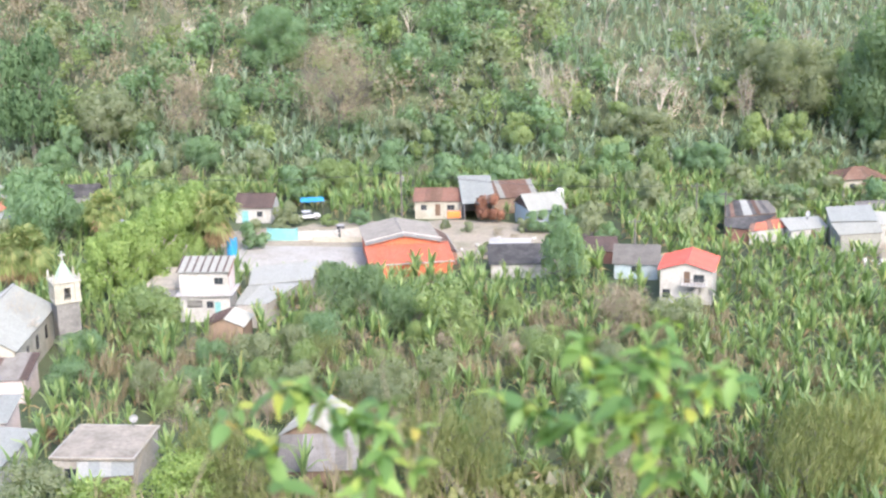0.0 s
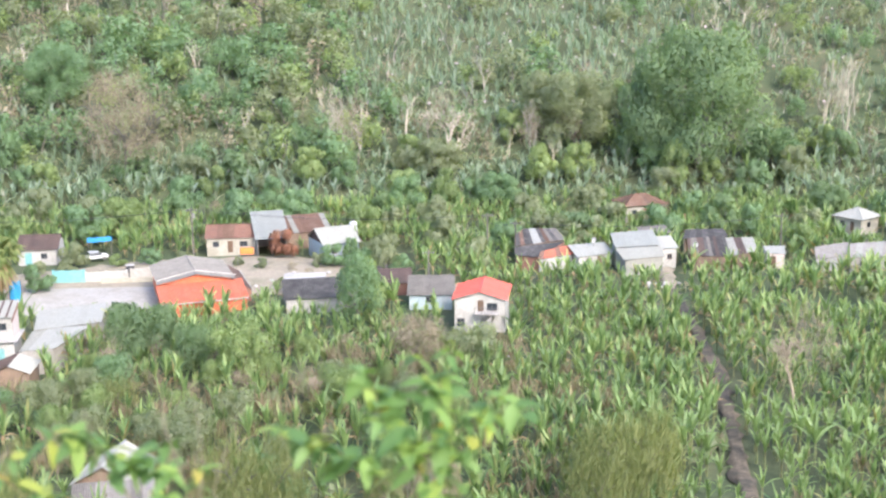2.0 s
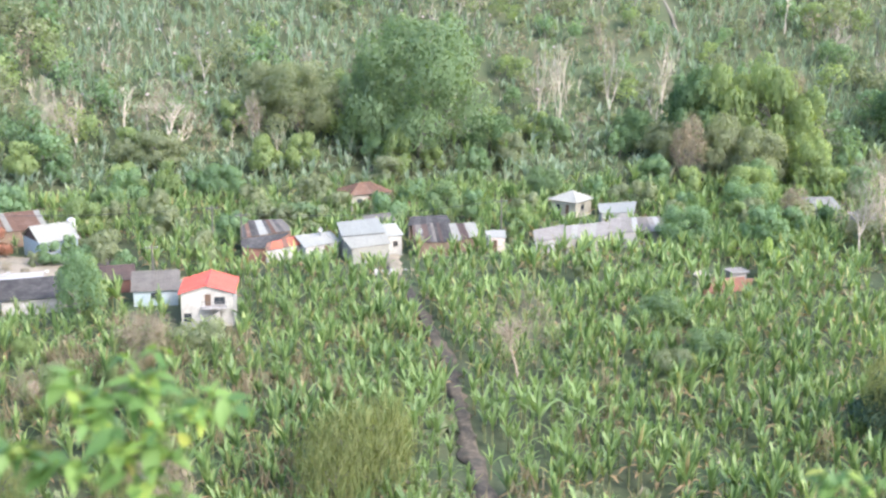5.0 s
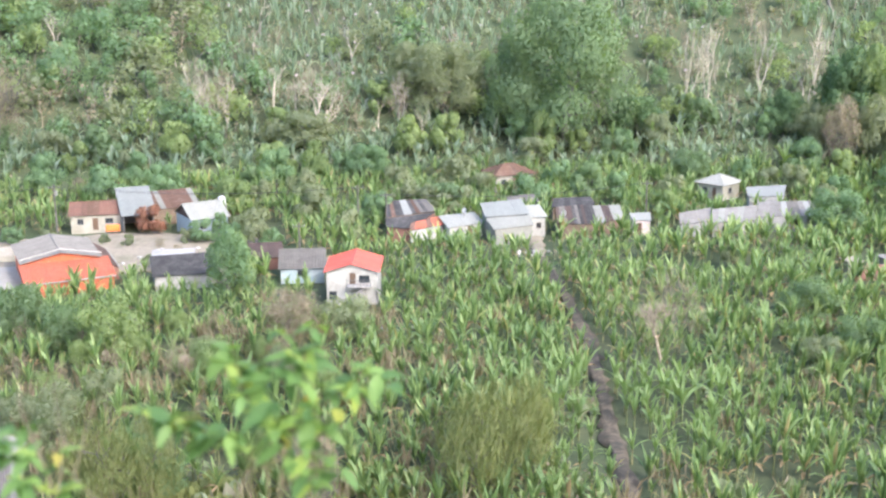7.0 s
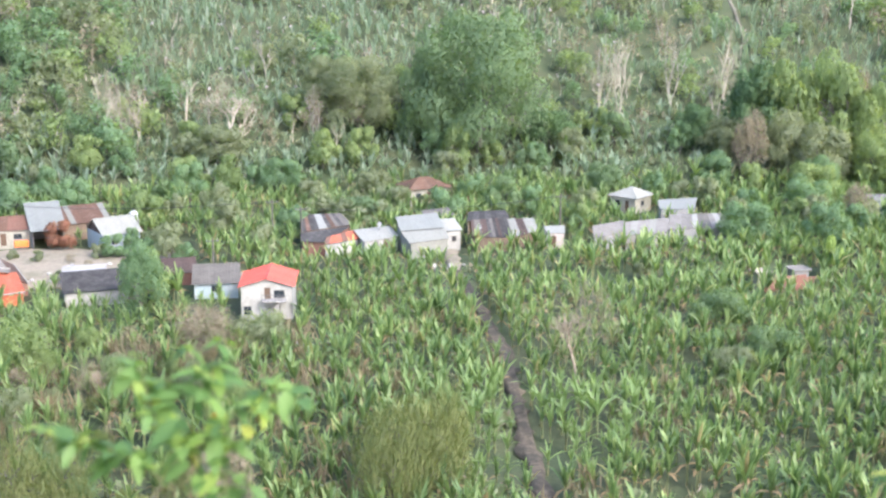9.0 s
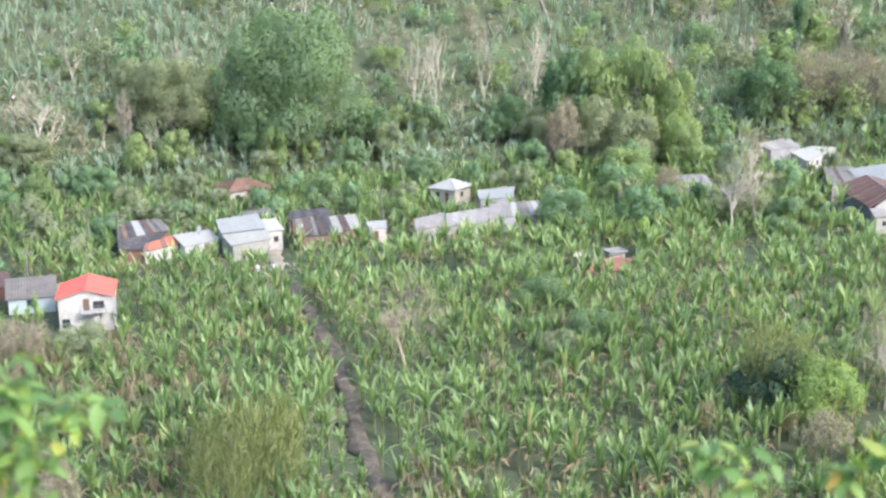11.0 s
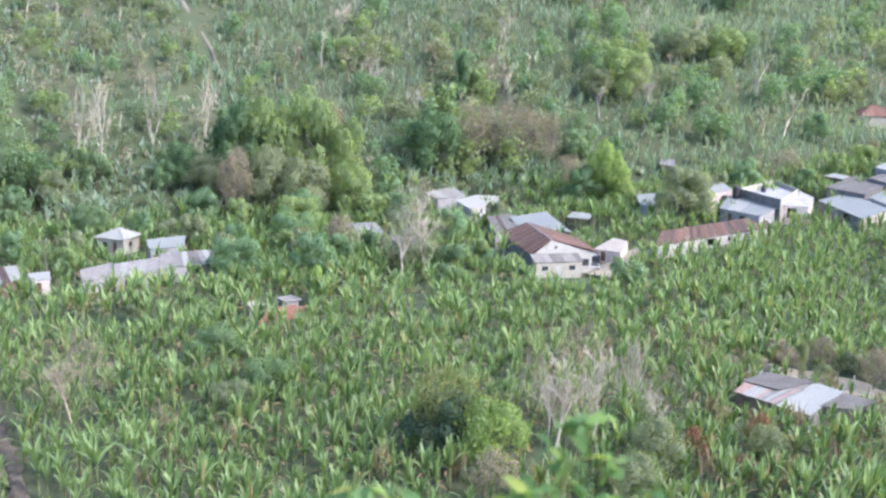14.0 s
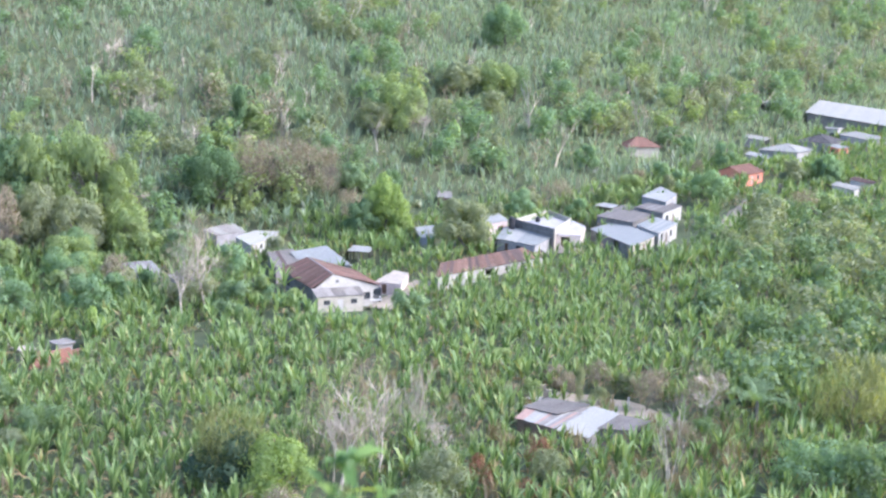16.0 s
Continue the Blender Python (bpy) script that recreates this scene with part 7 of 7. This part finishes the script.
for j, (px, py) in enumerate([(177.0, 218.3), (178.9, 216.0), (171.2, 214.9), (193.4, 209.4), (197.1, 205.1), (198.6, 202.2), (201.4, 201.6), (201.6, 198.4), (205.5, 199.6), (188.9, 173.2), (192.6, 172.9), (196.4, 172.6), (160.7, 172.0), (154.1, 162.0), (150.9, 164.3), (161.9, 181.1), (156.3, 178.6), (125.9, 222.0), (129.3, 222.4), (127.5, 214.0), (112.6, 239.7), (107.5, 242.1), (100.2, 244.7), (99.5, 250.2), (124.9, 202.5), (123.8, 194.1), (150.2, 202.5), (140.2, 196.0)]):
    k = RNG.uniform(1.35, 1.75)
    pl = copy_thing(protos[j % 4], pose(px, py, gz(px, py) - 0.15, 0, 0, RNG.uniform(0, 360)) @ Matrix.Scale(k, 4))
    pl.scale = (k,) * 3
    tagged(pl, "tall banana plant with broad leaves beside the houses", "banana plant", "bananas between the houses")
far = rest & (np.hypot(xs, ys) > 172)
scatter("village_bananas", FAR_BANANA, xs[far], ys[far], size[far], ["banana", "pseudostem_skin", "frond_dry"], "banana plants growing up to the village houses", "banana plants")
rest &= ~far
scatter("banana_field", NEAR_BANANA, xs[rest], ys[rest], size[rest], ["banana", "pseudostem_skin", "frond_dry"], "dense field of banana plants with upright sunlit leaves", "banana field")

xs, ys = jitter_grid(-130, 680, 165, 660, 2.5)
d, az = polar(xs, ys)
b = beyond_foot(xs, ys)
el = np.degrees(np.arctan2(ground(xs, ys), d))
patch = field_noise(xs, ys, 0.022, 3.0)
dense = np.where(b < 22, 0.95, np.where(az < 5, 0.15, np.where(az < 19, 0.85, np.where(az < 31, 0.42, 0.92))))
keep = (b >= -2) & (az > -21) & (az < 74) & (el < 1.9) & (RNG.random(len(xs)) < dense) & free(xs, ys, 0.4)
keep &= (az > 12) | (el < -1.2)
xs, ys = xs[keep], ys[keep]
size = np.where(b[keep] < 20, 0.9, 0.95) * RNG.uniform(0.8, 1.3, len(xs)) * (1.0 + 0.4 * field_noise(xs, ys, 0.07, 5.0))
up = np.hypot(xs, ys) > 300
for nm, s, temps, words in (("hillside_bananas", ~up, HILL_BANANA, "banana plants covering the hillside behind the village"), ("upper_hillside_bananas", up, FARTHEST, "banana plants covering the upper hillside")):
    scatter(nm, temps, xs[s], ys[s], size[s], ["banana_hazed", "pseudostem_skin", "frond_dry"], words, "banana plantation")

# ---- undergrowth ----
def tuft_template(rng, count, r, leaf, upright):
    pos = rng.normal(size=(count, 3))
    pos /= np.linalg.norm(pos, axis=1)[:, None]
    pos *= r * rng.uniform(0.4, 1.0, count)[:, None]
    pos[:, 2] = np.abs(pos[:, 2]) * 1.1
    ax = rng.normal(size=(count, 3)) + np.array([0, 0, upright])
    ax /= np.linalg.norm(ax, axis=1)[:, None]
    bx = np.cross(ax, rng.normal(size=(count, 3)))
    bx /= np.linalg.norm(bx, axis=1)[:, None]
    ln = leaf * rng.uniform(0.6, 1.4, count)[:, None]
    v = np.stack([pos - ax * ln * 0.5, pos + bx * ln * 0.28, pos + ax * ln * 0.5, pos - bx * ln * 0.28], 1).reshape(-1, 3)
    return v, np.arange(4 * count).reshape(-1, 4), np.zeros(count, int)


TUFTS = [tuft_template(np.random.default_rng(70 + i), 30, 1.15, 0.55, 0.8) for i in range(6)]
BLADES = [tuft_template(np.random.default_rng(90 + i), 30, 0.8, 1.0, 2.5) for i in range(4)]
xs, ys = jitter_grid(-130, 620, 40, 640, 4.4)
d, az = polar(xs, ys)
b = beyond_foot(xs, ys)
el = np.degrees(np.arctan2(ground(xs, ys), d))
want = np.where(b > 5, np.where(az < 4, 0.9, np.where(az < 34, 0.95, 0.45)), np.where(d < 112, 0.95, 0.34))
keep = (d > 58) & (az > -22) & (az < 73) & (el < 1.5) & (RNG.random(len(xs)) < want) & free(xs, ys, 0.3) & ((az > 12) | (el < -1.2))
xs, ys = xs[keep], ys[keep]
scatter("undergrowth", TUFTS + BLADES[:2], xs, ys, RNG.uniform(0.6, 1.7, len(xs)), ["brush"], "mixed green and dry undergrowth on the slopes", "undergrowth")
xs, ys = jitter_grid(-20, 150, 255, 420, 5.5)
d, az = polar(xs, ys)
keep = (az > 1) & (az < 26) & (beyond_foot(xs, ys) > 35) & (RNG.random(len(xs)) < 0.5)
xs, ys = xs[keep], ys[keep]
scatter("pale_weeds", [tuft_template(np.random.default_rng(120 + i), 9, 0.5, 0.55, 0.2) for i in range(4)], xs, ys, RNG.uniform(0.5, 1.2, len(xs)), ["pale_tuft"], "pale greyish weed heads among the bananas on the hill", "weeds", sink=-2.0)

REEDS = [tuft_template(np.random.default_rng(140 + i), 26, 0.7, 1.5, 3.5) for i in range(5)]
for i in range(5):
    rv, rq, rm = REEDS[i]
    mid_ = rv.reshape(-1, 4, 3).mean(1, keepdims=True)
    thin = rv.reshape(-1, 4, 3).copy()
    thin[:, 1] = mid_[:, 0] + (thin[:, 1] - mid_[:, 0]) * 0.13
    thin[:, 3] = mid_[:, 0] + (thin[:, 3] - mid_[:, 0]) * 0.13
    thin[:, :, 2] += 1.2
    REEDS[i] = (thin.reshape(-1, 3), rq, rm)
xs, ys = jitter_grid(-45, 160, 60, 165, 2.0)
d, az = polar(xs, ys)
pat = field_noise(xs, ys, 0.05, 21.0)
thick = np.where((az < 15) & (d < 165), 0.55 * smooth(-0.3, 0.3, pat), 0.14 * smooth(0.0, 0.4, pat)) + 0.16 * smooth(112, 100, d) + 0.3 * smooth(52, 60, az) * smooth(165, 150, d)
keep = (d > 88) & (d < 185) & (az > -16) & (az < 72) & (RNG.random(len(xs)) < thick) & free(xs, ys, 0.3)
xs, ys = xs[keep], ys[keep]
scatter("dry_reeds", REEDS, xs, ys, RNG.uniform(0.9, 1.7, len(xs)), ["dry_reed"], "wispy dry brown stalks standing among the bananas", "dry brush")

SHOOTS = [tuft_template(np.random.default_rng(160 + i), 44, 1.0, 0.75, 2.0) for i in range(5)]
xs, ys = jitter_grid(-45, 160, 20, 112, 1.7)
d, az = polar(xs, ys)
keep = (d > 70) & (d < np.where(az < 14, 110, 100)) & (az > -22) & (az < 72) & (RNG.random(len(xs)) < 0.6) & free(xs, ys, 0.4)
xs, ys = xs[keep], ys[keep]
scatter("slope_brush", SHOOTS, xs, ys, RNG.uniform(0.8, 1.9, len(xs)), ["plume"], "yellow-green wispy brush covering the slope", "brush")

# brush on the slope below the camera
xs, ys = jitter_grid(-45, 150, 20, 112, 3.2)
d, az = polar(xs, ys)
keep = (d > 66) & (d < 107) & (az > -22) & (az < 72) & (RNG.random(len(xs)) < 0.38) & free(xs, ys, 0.5)
for px, py in zip(xs[keep][:120], ys[keep][:120]):
    h = RNG.uniform(2.2, 4.6)
    k = RNG.random()
    broad(px, py, h, h * RNG.uniform(0.5, 0.8), "plume" if k < 0.35 else "olive" if k < 0.6 else "green" if k < 0.85 else "brown", "plume" if k < 0.35 else "thin" if k > 0.85 else "", name="tree", group="brush on the slope")

# ---- leafy twigs close to the camera ----
def ovate(length, width, rng):
    """One broad leaf with a pointed tip, folded along the midrib and bent down."""
    n, vs, qs = 7, [], []
    for i in range(n + 1):
        s = i / n
        w = width * 0.5 * math.sin(math.pi * min(1, 0.04 + s ** 0.8 * 0.96)) ** 0.9 + 0.0006
        z = -0.30 * length * s * s
        vs += [(-w, s * length, z + 0.22 * w), (0, s * length, z - 0.0), (w, s * length, z + 0.22 * w)]
    for i in range(n):
        k = 3 * i
        qs += [(k, k + 1, k + 4, k + 3), (k + 1, k + 2, k + 5, k + 4)]
    return mesh_from("leaf", vs, qs, ["near_leaf"], smooth_it=True)


LEAVES = [ovate(ln, wd, None) for ln, wd in ((0.105, 0.048), (0.09, 0.045), (0.115, 0.05), (0.075, 0.036), (0.098, 0.04))]


def twig(points, leaves, seed, thick=0.004, dry=False, big=1.0):
    """A stem with side shoots, each ending in a whorl of drooping leaves."""
    rng = random.Random(seed)
    root = Vector(points[0])
    ob = new("sapling")
    ob.matrix_world = Matrix.Translation(root)
    tagged(ob, "dry brown stalk standing close by" if dry else "slender sapling with fresh broad pointed leaves close by", "sapling", "saplings in the foreground")
    pts = [Vector(p) - root for p in points]
    pts.insert(0, pts[0] + Vector((rng.uniform(-0.03, 0.03), -0.05, -0.75)))
    foot = (root.x + pts[0].x * 2, root.y + pts[0].y * 2)
    pts.insert(0, Vector((foot[0] - root.x, foot[1] - root.y, gz(*foot) - 0.05 - root.z)))
    bm = bmesh.new()
    n = len(pts) - 1
    for i, (p, q) in enumerate(zip(pts, pts[1:])):
        add_tube(bm, p, q, thick * 1.4 * (1 - 0.8 * i / n), thick * 1.4 * (1 - 0.8 * (i + 1) / n), 6)
    part("stem", bm, "dry_stalk" if dry else "green_stem", ob)
    up_part = pts[2:]
    k = 0
    while k < leaves:
        u = (0.2 + 0.8 * k / max(1, leaves - 1)) * (len(up_part) - 1)
        i = min(int(u), len(up_part) - 2)
        p = up_part[i].lerp(up_part[i + 1], u - i)
        out = Vector((rng.uniform(-1, 1), rng.uniform(-1, 1), rng.uniform(-0.1, 0.7))) * rng.uniform(0.02, 0.09)
        part("shoot", tube(p, p + out, 0.0016, 0.0009, 5), "green_stem", ob)
        turn = rng.uniform(0, 6.28)
        for w in range(rng.choice((3, 4, 4, 5))):
            eu = Euler((rng.uniform(-0.9, 0.7), rng.uniform(-0.5, 0.5), turn + w * 1.5 + rng.uniform(-0.3, 0.3)))
            share("leaf", LEAVES[rng.randrange(5)], ob, Matrix.Translation(p + out * rng.uniform(0.7, 1.0)) @ eu.to_matrix().to_4x4() @ Matrix.Scale(big * rng.uniform(0.5, 0.98), 4))
            k += 1
    return ob


twig(((0.434, 3.300, -1.439), (0.484, 3.372, -1.258), (0.545, 3.417, -1.110), (0.534, 3.446, -1.029)), 56, 1)
twig(((0.484, 3.372, -1.258), (0.626, 3.384, -1.160), (0.735, 3.367, -1.141)), 36, 2)
twig(((0.425, 3.347, -1.338), (0.273, 3.406, -1.236), (0.131, 3.430, -1.197)), 40, 3)
twig(((0.469, 3.363, -1.284), (0.389, 3.419, -1.168), (0.364, 3.464, -1.046)), 42, 4)
twig(((0.530, 3.286, -1.435), (0.550, 3.329, -1.333), (0.513, 3.378, -1.230)), 34, 5)
twig(((-0.076, 3.328, -1.442), (-0.102, 3.396, -1.286), (-0.201, 3.414, -1.229), (-0.273, 3.409, -1.226)), 34, 6)
twig(((-0.102, 3.385, -1.312), (-0.157, 3.446, -1.150), (-0.162, 3.483, -1.041)), 0, 7, 0.0036, True)
twig(((-0.415, 3.309, -1.425), (-0.471, 3.359, -1.293), (-0.555, 3.379, -1.208)), 26, 8)
twig(((-0.245, 3.379, -1.307), (-0.329, 3.430, -1.157), (-0.443, 3.414, -1.163)), 36, 9)
twig(((-0.218, 3.324, -1.437), (-0.188, 3.366, -1.348), (-0.015, 3.402, -1.275)), 26, 10)
twig(((2.057, 2.652, -1.380), (2.091, 2.675, -1.289), (2.039, 2.724, -1.271)), 26, 11, big=0.78)
twig(((2.422, 2.332, -1.353), (2.465, 2.363, -1.225), (2.536, 2.344, -1.116), (2.526, 2.374, -1.079)), 44, 12, big=0.78)
twig(((2.314, 2.436, -1.365), (2.297, 2.481, -1.316), (2.258, 2.522, -1.307)), 20, 13, big=0.78)
twig(((2.452, 2.347, -1.277), (2.387, 2.418, -1.271), (2.354, 2.443, -1.287)), 24, 14, big=0.78)
twig(((2.189, 2.546, -1.374), (2.155, 2.596, -1.338), (2.110, 2.629, -1.346)), 12, 15, big=0.78)
twig(((2.505, 2.246, -1.343), (2.547, 2.254, -1.252), (2.527, 2.312, -1.193)), 32, 16, big=0.78)
twig(((-0.246, 3.322, -1.435), (-0.302, 3.376, -1.304), (-0.350, 3.452, -1.088)), 0, 17, 0.0036, True)
twig(((0.067, 3.327, -1.444), (-0.045, 3.386, -1.314), (0.016, 3.448, -1.155)), 0, 18, 0.0036, True)
twig(((-0.649, 3.277, -1.405), (-0.582, 3.354, -1.259), (-0.513, 3.410, -1.145)), 0, 19, 0.0036, True)
twig(((0.308, 3.313, -1.443), (0.383, 3.352, -1.339), (0.485, 3.382, -1.231)), 0, 20, 0.0036, True)
twig(((-0.104, 3.328, -1.441), (-0.065, 3.407, -1.260), (-0.077, 3.467, -1.099)), 0, 21, 0.0036, True)
twig(((-0.782, 3.252, -1.391), (-0.758, 3.312, -1.268), (-0.692, 3.366, -1.170)), 0, 22, 0.0036, True)
